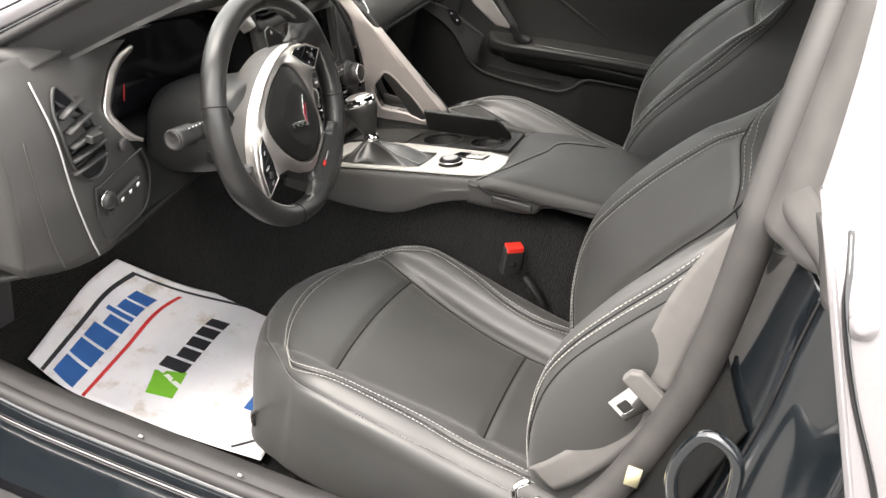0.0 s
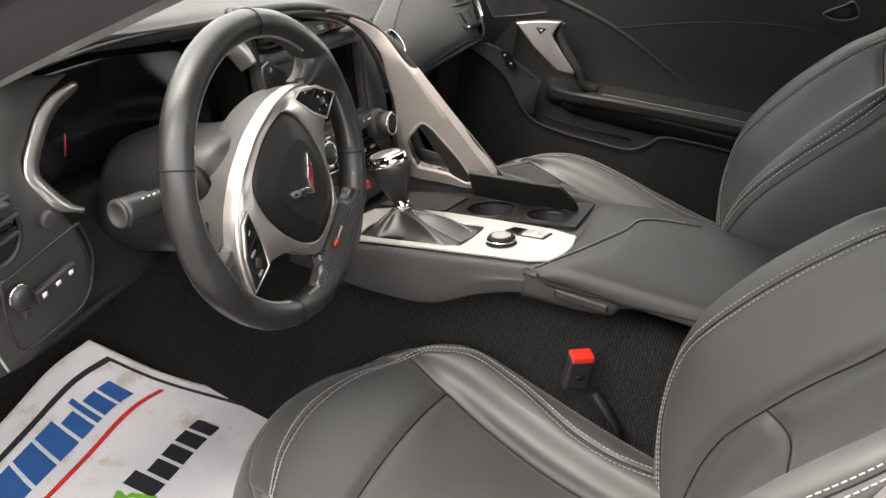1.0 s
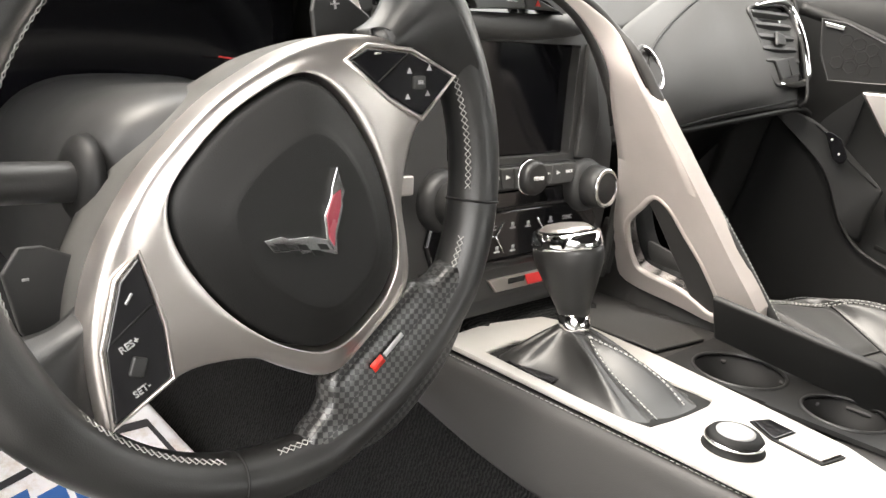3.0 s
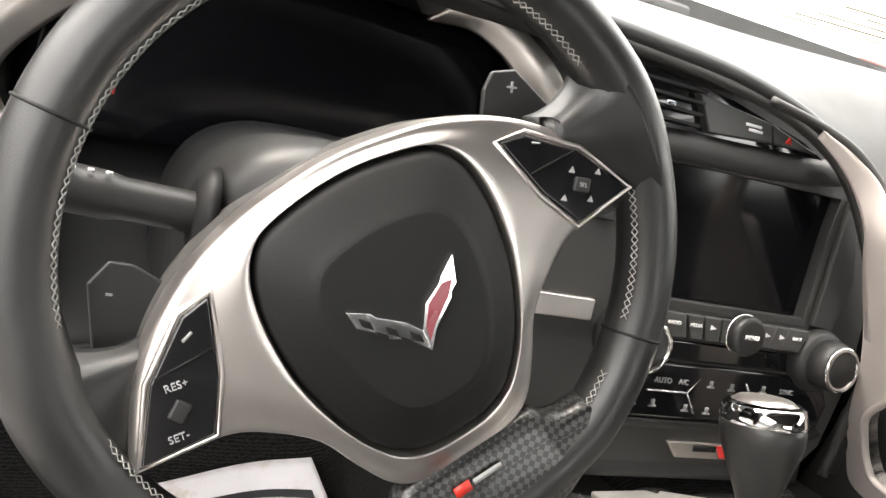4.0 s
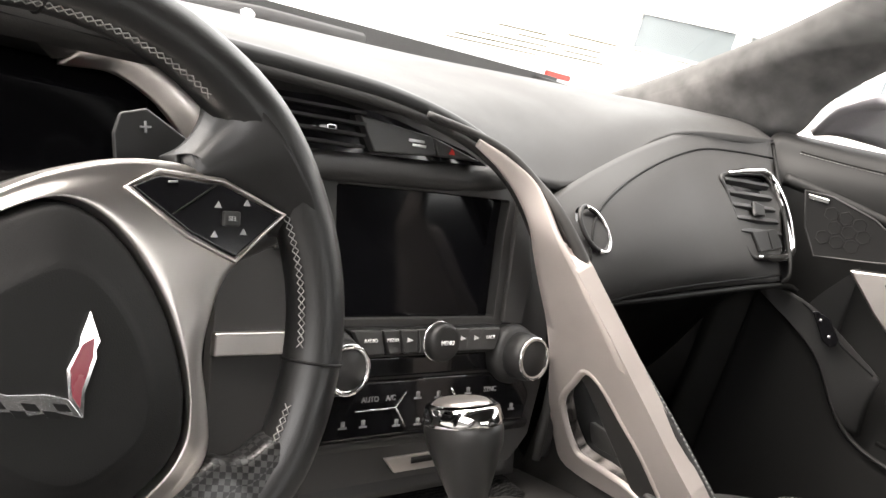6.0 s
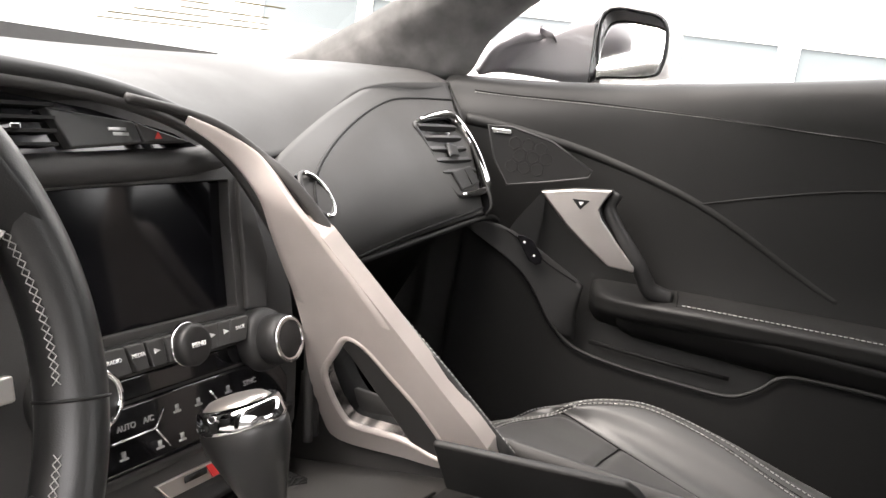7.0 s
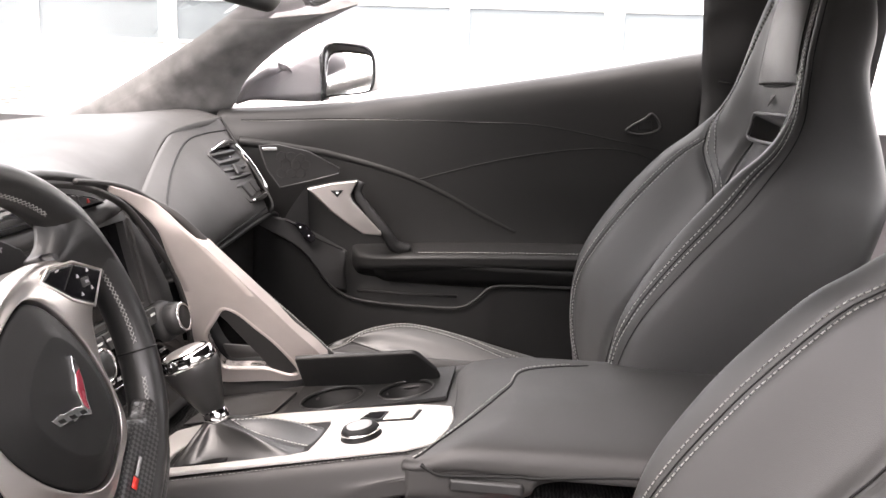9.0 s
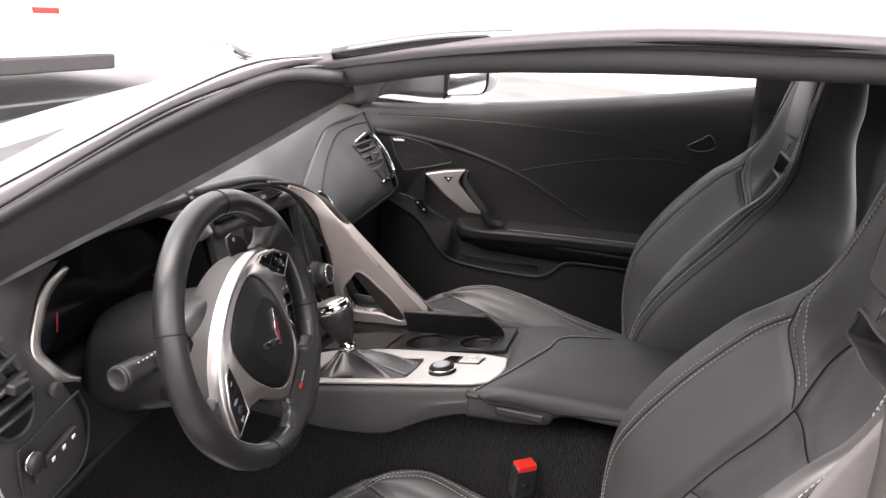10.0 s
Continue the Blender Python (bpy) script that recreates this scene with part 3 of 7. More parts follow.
    part("warning_label", box((0.002, 0.016, 0.026), (-0.69, 0.03, 0.60), m=pose(0, 0, 0)), material("pale_label", (0.42, 0.38, 0.24), 0.6), shell)


def glazing():
    rows = []
    for f in np.linspace(0, 1, 6):
        y, z = 1.29 - 0.72 * f, 0.905 + 0.245 * f + 0.02 * math.sin(math.pi * f)
        w = 0.70 - 0.13 * f
        rows.append([(0.03 + w * k, y - 0.10 * abs(k) ** 2.2 * (1 - 0.5 * f), z + 0.03 * max(0, k) ** 3 * min(1, 2 * f) - 0.04 * max(0, -k) ** 5 * math.sin(math.pi * min(1, 0.25 + 0.75 * f))) for k in (-1, -0.66, -0.33, 0, 0.33, 0.66, 1)])
    g = part("windscreen", Surf(rows).mesh(36, 24), GLASS)
    tagged(g, "large raked clear windscreen", "windscreen", kind="structure")
    g.visible_shadow = False
    rows = []
    for z, x in ((0.93, 0.80), (1.02, 0.77), (1.10, 0.71), (1.195, 0.64)):
        rows.append([(x, 0.93 - (z - 0.93) * 1.35, z), (x + 0.01, 0.5, z), (x, 0.02, z)])
    g = part("side_window", Surf(rows).mesh(20, 12), GLASS)
    tagged(g, "clear passenger side window glass", "window", kind="structure")
    g.visible_shadow = False



def rear_body():
    # tail, far flank and rear hatch that close the car behind the seats
    def ring(y, top, half, low):
        return [(0.025 - half - 0.02, y, low), (0.025 - half - 0.01, y, low + 0.25), (0.025 - half, y, low + 0.45), (0.025 - half * 0.93, y, top - 0.02), (0.025 - half * 0.80, y, top), (0.025, y, top + 0.02), (0.025 + half * 0.80, y, top), (0.025 + half * 0.93, y, top - 0.02), (0.025 + half, y, low + 0.45), (0.025 + half + 0.01, y, low + 0.25), (0.025 + half + 0.02, y, low)]
    tail = Surf([ring(-0.72, 0.98, 0.90, 0.28), ring(-1.0, 0.97, 0.92, 0.30), ring(-1.35, 0.95, 0.90, 0.34), ring(-1.62, 0.92, 0.84, 0.38), ring(-1.72, 0.86, 0.78, 0.42)])
    part("tail", tail.mesh(44, 24), BODY, shell, "silver painted tail", thick=-0.006)
    part("tail_end", box((1.5, 0.04, 0.46), (0.025, -1.70, 0.64)), DARK, shell, bevel=0.01)
    hatch = Surf([[(-0.575, -0.50, 1.160), (-0.3, -0.50, 1.190), (0.025, -0.50, 1.205), (0.35, -0.50, 1.200), (0.62, -0.50, 1.180)], [(-0.60, -0.85, 1.10), (-0.3, -0.85, 1.135), (0.025, -0.85, 1.145), (0.35, -0.85, 1.14), (0.64, -0.85, 1.11)], [(-0.62, -1.35, 0.96), (-0.3, -1.35, 0.985), (0.025, -1.35, 0.99), (0.35, -1.35, 0.985), (0.66, -1.35, 0.96)]])
    g = part("rear_hatch_glass", hatch.mesh(20, 16), GLASS)
    tagged(g, "sloping rear hatch glass", "window", kind="structure")
    g.visible_shadow = False
    outer = Surf([[(0.965, y, z) for y in (1.15, 0.6, 0.0, -0.72)] if z < 0.9 else [(0.90 - 0.6 * (z - 0.93), y, z) for y in (1.05, 0.6, 0.0, -0.72)] for z in (0.28, 0.55, 0.80, 0.93, 0.95)])
    part("far_flank", outer.mesh(16, 16), BODY, shell, "silver painted passenger flank", thick=-0.006)
    for side in (-1, 1):
        fender = Surf([[(0.025 + side * (0.90 + 0.03 * math.sin(f * 3)), y, z) for f, z in ((0, 0.30), (0.5, 0.60), (1.0, 0.80 - 0.10 * max(0, y - 1.6)))] + [(0.025 + side * 0.78, y, 0.86 - 0.13 * max(0, y - 1.5))] for y in (1.25, 1.6, 2.0, 2.35, 2.5)])
        part("fender", fender.mesh(20, 16), BODY, shell, "silver painted front fender", thick=0.006)
        for y in (1.75, -1.05):
            w = part("wheel", lathe([(0.22, -0.12), (0.33, -0.12), (0.345, -0.06), (0.345, 0.06), (0.33, 0.12), (0.22, 0.12)], 40, pose(0.025 + side * 0.86, y, 0.345, 0, 90, 0)), RUBBER, shell, "black tyre")
            part("rim", lathe([(0.225, -0.115), (0.225, 0.115), (0.20, 0.118), (0.05, 0.10)], 30, pose(0.025 + side * 0.86, y, 0.345, 0, 90, 0)), SILVER, w)
    part("nose", box((1.55, 0.10, 0.38), (0.025, 2.50, 0.47)), BODY, shell, bevel=0.04)


floor()
sill()
near_pillar()
roof()
far_pillar()
rear_side()
glazing()
rear_body()


# ---- dashboard ----
dash = thing("dashboard", "black leather-wrapped dashboard with silver trim and air vents", "dashboard")


def dashboard_top():
    rows = [
        [(-0.70, 1.14, 0.875), (-0.52, 1.24, 0.895), (-0.30, 1.28, 0.90), (0.03, 1.30, 0.905), (0.30, 1.28, 0.91), (0.52, 1.26, 0.92), (0.70, 1.20, 0.93)],
        [(-0.70, 1.05, 0.880), (-0.52, 1.10, 0.905), (-0.30, 1.10, 0.910), (0.03, 1.10, 0.905), (0.30, 1.10, 0.920), (0.52, 1.10, 0.933), (0.69, 1.07, 0.94)],
        [(-0.69, 0.95, 0.885), (-0.52, 0.96, 0.915), (-0.30, 0.96, 0.920), (0.03, 0.95, 0.905), (0.30, 0.995, 0.915), (0.50, 1.02, 0.938), (0.672, 1.0, 0.947)],
        [(-0.68, 0.88, 0.885), (-0.52, 0.87, 0.915), (-0.34, 0.86, 0.915), (-0.02, 0.87, 0.900), (0.215, 0.912, 0.886), (0.46, 0.957, 0.931), (0.664, 0.950, 0.946)],
        [(-0.665, 0.85, 0.870), (-0.52, 0.845, 0.905), (-0.36, 0.835, 0.905), (-0.06, 0.84, 0.897), (0.20, 0.855, 0.8425), (0.44, 0.917, 0.9125), (0.655, 0.908, 0.936)],
    ]
    part("dash_top", Surf(rows).mesh(60, 40), DASH, dash, "dark leather dash top", thick=-0.02)


def passenger_panel():
    rows = [
        [(0.16, 0.845, 0.825), (0.25, 0.868, 0.860), (0.36, 0.897, 0.893), (0.48, 0.925, 0.920), (0.57, 0.93, 0.932), (0.648, 0.91, 0.935)],
        [(0.18, 0.815, 0.805), (0.26, 0.832, 0.842), (0.37, 0.862, 0.872), (0.48, 0.886, 0.890), (0.57, 0.892, 0.893), (0.645, 0.884, 0.897)],
        [(0.20, 0.795, 0.775), (0.27, 0.803, 0.805), (0.38, 0.821, 0.828), (0.49, 0.840, 0.842), (0.57, 0.848, 0.846), (0.625, 0.845, 0.850)],
        [(0.21, 0.790, 0.745), (0.28, 0.792, 0.765), (0.39, 0.797, 0.782), (0.49, 0.804, 0.792), (0.56, 0.812, 0.797), (0.605, 0.815, 0.803)],
        [(0.21, 0.800, 0.728), (0.28, 0.800, 0.742), (0.39, 0.800, 0.755), (0.49, 0.800, 0.763), (0.55, 0.800, 0.767), (0.592, 0.797, 0.772)],
    ]
    s = Surf(rows)
    panel = part("glove_box_door", s.mesh(40, 26), DASH, dash, "bulging dark leather glove box panel", thick=-0.012)
    part("seam", tube(s.path([(0.02, 0.45), (0.1, 0.27), (0.22, 0.20), (0.4, 0.17), (0.6, 0.155), (0.8, 0.15), (1.0, 0.15)], 60, -0.0002), 0.0016, 6), DARK, panel)
    part("seam", tube(s.path([(0.0, 0.93), (0.3, 0.94), (0.6, 0.94), (1.0, 0.94)], 40, -0.0002), 0.0016, 6), DARK, panel)
    # side vent in the panel
    vf = frame_of((0.558, 0.847, 0.839), (1, 0.03, 0.05), (0, 0.6, 0.8)) @ Matrix.Diagonal((0.84, 1, 1, 1))
    mouth = [(-0.066, 0.050), (-0.03, 0.055), (0.02, 0.057), (0.066, 0.054), (0.084, 0.030), (0.088, 0.0), (0.080, -0.035), (0.066, -0.052), (0.0, -0.056), (-0.044, -0.050), (-0.056, -0.01), (-0.062, 0.03)]
    rim = spline([(x, y, 0) for x, y in mouth], 60, True)
    vent = part("side_vent", prism(rim[:, :2].tolist(), 0.004, vf @ pose(0, 0, -0.002)), GLOSS, dash, "black side air vent with a chrome edge", smooth=False)
    for k in range(5):
        y = 0.042 - 0.0165 * k
        a, b = -0.062 + 0.05 * (0.05 - y) * 1.2, 0.064 - 0.0008 * k
        part("vent_slat", prism([(a, -0.0035), (b, -0.0055), (b, 0.0015), (a, 0.0035)], 0.008, vf @ pose(0, y, 0.0, -28, 0, -2)), PLASTIC, vent, smooth=False, bevel=0.001)
    part("vent_tab", prism([(-0.016, -0.010), (0.016, -0.012), (0.020, 0.004), (-0.010, 0.010)], 0.006, vf @ pose(0.004, 0.008, 0.006)), PLASTIC, vent, bevel=0.003)
    edge = np.array([tuple(vf @ Vector((x, y, 0.009))) for x, y in spline([(-0.05, 0.054, 0), (0.0, 0.058, 0), (0.062, 0.057, 0), (0.084, 0.034, 0), (0.090, 0.0, 0), (0.082, -0.036, 0), (0.066, -0.054, 0), (0.02, -0.058, 0), (-0.03, -0.055, 0)], 50)[:, :2]])
    part("vent_bezel", tube(edge, [0.0015 + 0.0068 * math.sin(math.pi * f) ** 0.8 for f in np.linspace(0.02, 0.98, 50)], 8), CHROME, vent, "polished chrome bezel")
    part("vent_rim", tube([tuple(vf @ Vector((x, y, 0.004))) for x, y in rim[:, :2]], 0.003, 8, closed=True), PLASTIC, vent)
    part("heater_switch", prism([(-0.042, -0.022), (0.036, -0.018), (0.040, -0.044), (-0.032, -0.049)], 0.008, vf @ pose(0.012, 0.0, 0.001)), PLASTIC, vent, smooth=False, bevel=0.002)
    part("switch_gap", box((0.0015, 0.022, 0.001), (0.016, -0.034, 0.0095), m=vf), DARK, vent)
    ring = [np.array((0.213, 0.813, 0.813)) + np.array((0.016, 0.004, 0.005)) * math.cos(a) + np.array((-0.012, 0.012, 0.018)) * math.sin(a) for a in np.linspace(0, 2 * math.pi, 32, endpoint=False)]
    pv = part("round_vent", tube(ring, 0.0026, 8, closed=True), PLASTIC, dash, "small oval vent with a bright edge")
    part("vent_edge", tube([p + np.array((0.001, -0.002, 0)) for p in ring[-11:] + ring[:8]], 0.0019, 8), CHROME, pv)
    bm = bmesh.new()
    bm.faces.new([bm.verts.new(p + np.array((0, 0.006, -0.002))) for p in ring])
    part("vent_core", bm, GLOSS, pv, smooth=False)
    low = [[(0.19, 0.80, 0.735), (0.40, 0.80, 0.752), (0.592, 0.795, 0.77), (0.66, 0.80, 0.76)], [(0.19, 0.88, 0.70), (0.40, 0.90, 0.72), (0.60, 0.90, 0.72), (0.68, 0.90, 0.72)],
           [(0.19, 1.0, 0.55), (0.40, 1.02, 0.55), (0.60, 1.02, 0.55), (0.70, 1.0, 0.55)], [(0.19, 1.15, 0.35), (0.40, 1.18, 0.35), (0.60, 1.18, 0.35), (0.70, 1.15, 0.35)]]
    part("knee_panel", Surf(low).mesh(20, 20), DARK, dash, "dark panel under the glove box", thick=0.006)
    side = [[(0.655, 0.910, 0.932), (0.67, 0.925, 0.928), (0.70, 0.95, 0.92)], [(0.60, 0.80, 0.80), (0.63, 0.82, 0.80), (0.69, 0.86, 0.80)], [(0.592, 0.795, 0.77), (0.62, 0.81, 0.77), (0.68, 0.86, 0.76)]]
    part("dash_end", Surf(side).mesh(8, 14), DARK, dash, thick=0.004)


def driver_details():
    f = lambda x, z, o=0.0: (x, 0.792 + 0.25 * max(0, -x - 0.63) ** 1.0 + 0.50 * max(0, z - 0.79) - 0.004 - o + 0.12 * max(0, x + 0.60), z)
    leaf = [(-0.655, 0.852), (-0.671, 0.828), (-0.674, 0.80), (-0.667, 0.762), (-0.655, 0.738), (-0.640, 0.731), (-0.622, 0.737), (-0.612, 0.757), (-0.618, 0.785), (-0.634, 0.822)]
    ring = spline([f(*q) for q in leaf], 50, True)
    bm = bmesh.new()
    bm.faces.new([bm.verts.new(p) for p in ring])
    vent = part("side_vent", bm, GLOSS, dash, "leaf-shaped black air vent", smooth=False)
    part("vent_rim", tube(ring + np.array((0, -0.001, 0)), 0.0028, 8, closed=True), PLASTIC, vent)
    for k, z in enumerate((0.826, 0.808, 0.790, 0.772, 0.754)):
        a, b = f(-0.668, z - 0.008, 0.003), f(-0.618 - 0.25 * max(0, z - 0.775), z + 0.010, 0.003)
        part("vent_slat", tube([a, b], 0.0075, 6, flat=0.28), PLASTIC, vent)
    part("vent_tab", box((0.024, 0.012, 0.012), f(-0.640, 0.792, 0.010), m=None), PLASTIC, vent, bevel=0.003)
    for pts in ([(-0.684, 0.862), (-0.682, 0.80), (-0.668, 0.72), (-0.648, 0.65), (-0.635, 0.615)], [(-0.722, 0.80), (-0.712, 0.72), (-0.70, 0.66), (-0.685, 0.612)]):
        part("panel_edge", tube(spline([f(x, z, 0.0) for x, z in pts], 30), 0.0014, 6), GREY if pts[0][0] > -0.7 else DASH, dash)
    # lamp switches
    plate = spline([f(x, z, 0.001) for x, z in ((-0.636, 0.708), (-0.624, 0.718), (-0.545, 0.736), (-0.530, 0.732), (-0.512, 0.69), (-0.525, 0.645), (-0.57, 0.634), (-0.622, 0.636))], 50, True)
    part("switch_panel_rim", tube(plate, 0.0016, 6, closed=True), PLASTIC, dash)
    k = part("lamp_knob", lathe([(0.012, 0), (0.012, 0.010), (0.009, 0.013), (0.002, 0.0135)], 28, look(f(-0.621, 0.696), f(-0.60, 0.70, 1.0)) @ pose(0, 0, 0, 180, 0, 0)), PLASTIC, dash, "round lamp switch knob")
    part("ring", lathe([(0.0125, 0.004), (0.0125, 0.006), (0.0115, 0.006), (0.0115, 0.004)], 28, look(f(-0.621, 0.696), f(-0.60, 0.70, 1.0)) @ pose(0, 0, 0, 180, 0, 0)), CHROME, k)
    m = frame_of(f(-0.574, 0.690, 0.004), (0.96, 0.1, 0.20), (-0.2, 0, 0.96))
    bar = part("switch_bar", box((0.058, 0.016, 0.008), (0, 0, 0), m=m), RUBBER, dash, "grey three-way switch bar", bevel=0.003)
    for x in (-0.02, 0.0, 0.019):
        part("mark", box((0.006, 0.005, 0.001), (x, 0, 0.0042), m=m), WHITE, bar)
    part("dimmer", box((0.010, 0.006, 0.010), f(-0.611, 0.671, 0.002)), RUBBER, dash, bevel=0.002)
    part("start_button", lathe([(0.009, 0), (0.009, 0.005), (0.007, 0.006), (0.001, 0.006)], 24, look(f(-0.578, 0.760), f(-0.56, 0.765, 1.0)) @ pose(0, 0, 0, 180, 0, 0)), RUBBER, dash, "small round push button")
    # silver crescents on both sides of the instruments
    for inner, outer in (([(-0.455, 0.868, 0.845), (-0.495, 0.858, 0.831), (-0.525, 0.846, 0.805), (-0.538, 0.838, 0.783), (-0.531, 0.828, 0.766), (-0.517, 0.82, 0.749), (-0.502, 0.816, 0.739)],
                          [(-0.465, 0.862, 0.859), (-0.515, 0.85, 0.849), (-0.549, 0.836, 0.82), (-0.566, 0.826, 0.792), (-0.558, 0.816, 0.77), (-0.542, 0.808, 0.751), (-0.52, 0.806, 0.743)]),
                         ([(-0.284, 0.886, 0.872), (-0.257, 0.876, 0.874), (-0.236, 0.864, 0.866), (-0.218, 0.852, 0.852), (-0.196, 0.842, 0.829)],
                          [(-0.271, 0.878, 0.884), (-0.239, 0.866, 0.887), (-0.212, 0.852, 0.875), (-0.194, 0.84, 0.861), (-0.183, 0.83, 0.84)])):
        lip = [tuple((np.array(p) * 0.45 + np.array(q) * 0.55) + (0, -0.004, 0.002)) for p, q in zip(inner, outer)]
        back = [(q[0] + 0.022, q[1] + 0.004, q[2] + 0.006) for q in outer]
        if inner[0][0] > -0.4:
            strip("bezel_surround", [tuple(np.array(q) + (0, 0.003, 0)) for q in outer], back, DASH, dash, 40, 0.004)
        strip("instrument_bezel", inner, outer, SILVER, dash, 40, 0.005, "satin silver instrument bezel", lip, 11)
    # instrument glass, raked
    glass = Surf([[(-0.53, 0.865, 0.745), (-0.36, 0.888, 0.742), (-0.205, 0.862, 0.745)], [(-0.53, 0.905, 0.865), (-0.36, 0.925, 0.868), (-0.205, 0.900, 0.865)]])
    part("instrument_glass", glass.mesh(16, 8), SCREEN, dash, "dark glossy instrument display", thick=-0.004)
    for x0, z0, x1, z1 in ((-0.475, 0.775, -0.474, 0.80), (-0.275, 0.792, -0.255, 0.790)):
        part("gauge_line", tube([(x0, 0.868, z0), (x1, 0.868, z1)], 0.0008, 5), REDINK, dash)
    part("hood_facet", Surf([[(-0.330, 0.850, 0.903), (-0.285, 0.852, 0.903), (-0.240, 0.850, 0.901)], [(-0.302, 0.872, 0.884), (-0.272, 0.868, 0.889), (-0.240, 0.862, 0.890)], [(-0.288, 0.887, 0.874), (-0.262, 0.880, 0.880), (-0.238, 0.868, 0.886)]]).mesh(14, 12), HUBGREY, dash, "grey hood facet", thick=0.003)
    hood = Surf([[(-0.565, 0.822, 0.895), (-0.44, 0.828, 0.905), (-0.33, 0.838, 0.902), (-0.20, 0.838, 0.895)], [(-0.545, 0.86, 0.880), (-0.44, 0.87, 0.892), (-0.33, 0.87, 0.890), (-0.20, 0.86, 0.882)], [(-0.54, 0.905, 0.868), (-0.44, 0.925, 0.872), (-0.33, 0.925, 0.872), (-0.20, 0.905, 0.868)]])
    part("instrument_hood", hood.mesh(24, 14), DARK, dash, thick=0.003)


def driver_panel():
    # left end of the dash with lamp switch, and the panel under the column
    face = Surf([
        [(-0.735, 0.885, 0.880), (-0.70, 0.868, 0.882), (-0.60, 0.866, 0.882), (-0.470, 0.866, 0.866)],
        [(-0.735, 0.862, 0.850), (-0.70, 0.840, 0.853), (-0.60, 0.835, 0.855), (-0.516, 0.854, 0.849)],
        [(-0.735, 0.850, 0.82), (-0.695, 0.824, 0.82), (-0.62, 0.814, 0.822), (-0.550, 0.840, 0.820)],
        [(-0.735, 0.84, 0.78), (-0.69, 0.815, 0.785), (-0.62, 0.80, 0.79), (-0.566, 0.829, 0.792)],
        [(-0.733, 0.835, 0.74), (-0.685, 0.81, 0.74), (-0.615, 0.797, 0.745), (-0.541, 0.811, 0.750)],
        [(-0.73, 0.83, 0.69), (-0.68, 0.805, 0.69), (-0.61, 0.795, 0.69), (-0.505, 0.812, 0.69)],
        [(-0.715, 0.84, 0.60), (-0.66, 0.81, 0.60), (-0.59, 0.80, 0.605), (-0.49, 0.815, 0.615)],
    ])
    part("driver_panel", face.mesh(30, 30), DASH, dash, "dark panel with lamp switch", thick=-0.01)
    driver_details()
    end = Surf([[(-0.735, 0.86, 0.865), (-0.745, 0.95, 0.87), (-0.75, 1.08, 0.87)], [(-0.735, 0.84, 0.78), (-0.745, 0.93, 0.78), (-0.75, 1.08, 0.78)], [(-0.73, 0.83, 0.69), (-0.74, 0.92, 0.69), (-0.745, 1.08, 0.69)], [(-0.715, 0.84, 0.60), (-0.72, 0.92, 0.60), (-0.73, 1.05, 0.58)]])
    part("dash_end", end.mesh(12, 16), DASH, dash, thick=0.006)
    knee = Surf([[(-0.715, 0.84, 0.60), (-0.60, 0.80, 0.605), (-0.45, 0.80, 0.63), (-0.30, 0.80, 0.65), (-0.12, 0.80, 0.63)], [(-0.72, 0.92, 0.57), (-0.60, 0.90, 0.565), (-0.45, 0.90, 0.58), (-0.30, 0.90, 0.60), (-0.12, 0.90, 0.60)],
                 [(-0.72, 1.1, 0.54), (-0.60, 1.1, 0.53), (-0.45, 1.1, 0.53), (-0.30, 1.1, 0.55), (-0.12, 1.1, 0.55)]])
    part("knee_panel", knee.mesh(24, 14), DARK, dash, thick=-0.006)
    back = Surf([[(-0.50, 0.880, 0.872), (-0.47, 0.92, 0.87), (-0.35, 0.94, 0.87), (-0.15, 0.9, 0.87)], [(-0.553, 0.845, 0.79), (-0.5, 0.93, 0.79), (-0.35, 0.95, 0.79), (-0.15, 0.9, 0.79)], [(-0.510, 0.822, 0.69), (-0.48, 0.86, 0.69), (-0.35, 0.86, 0.69), (-0.15, 0.84, 0.69)], [(-0.52, 0.81, 0.615), (-0.45, 0.80, 0.63), (-0.35, 0.80, 0.645), (-0.12, 0.80, 0.63)]])
    part("instrument_recess", back.mesh(24, 20), DARK, dash, "dark instrument recess", thick=-0.006)


dashboard_top()
passenger_panel()
driver_panel()

# ---- centre stack ----
POD = frame_of((0.018, 0.790, 0.715), (1, 0, 0), (0, 0.28, 0.96))


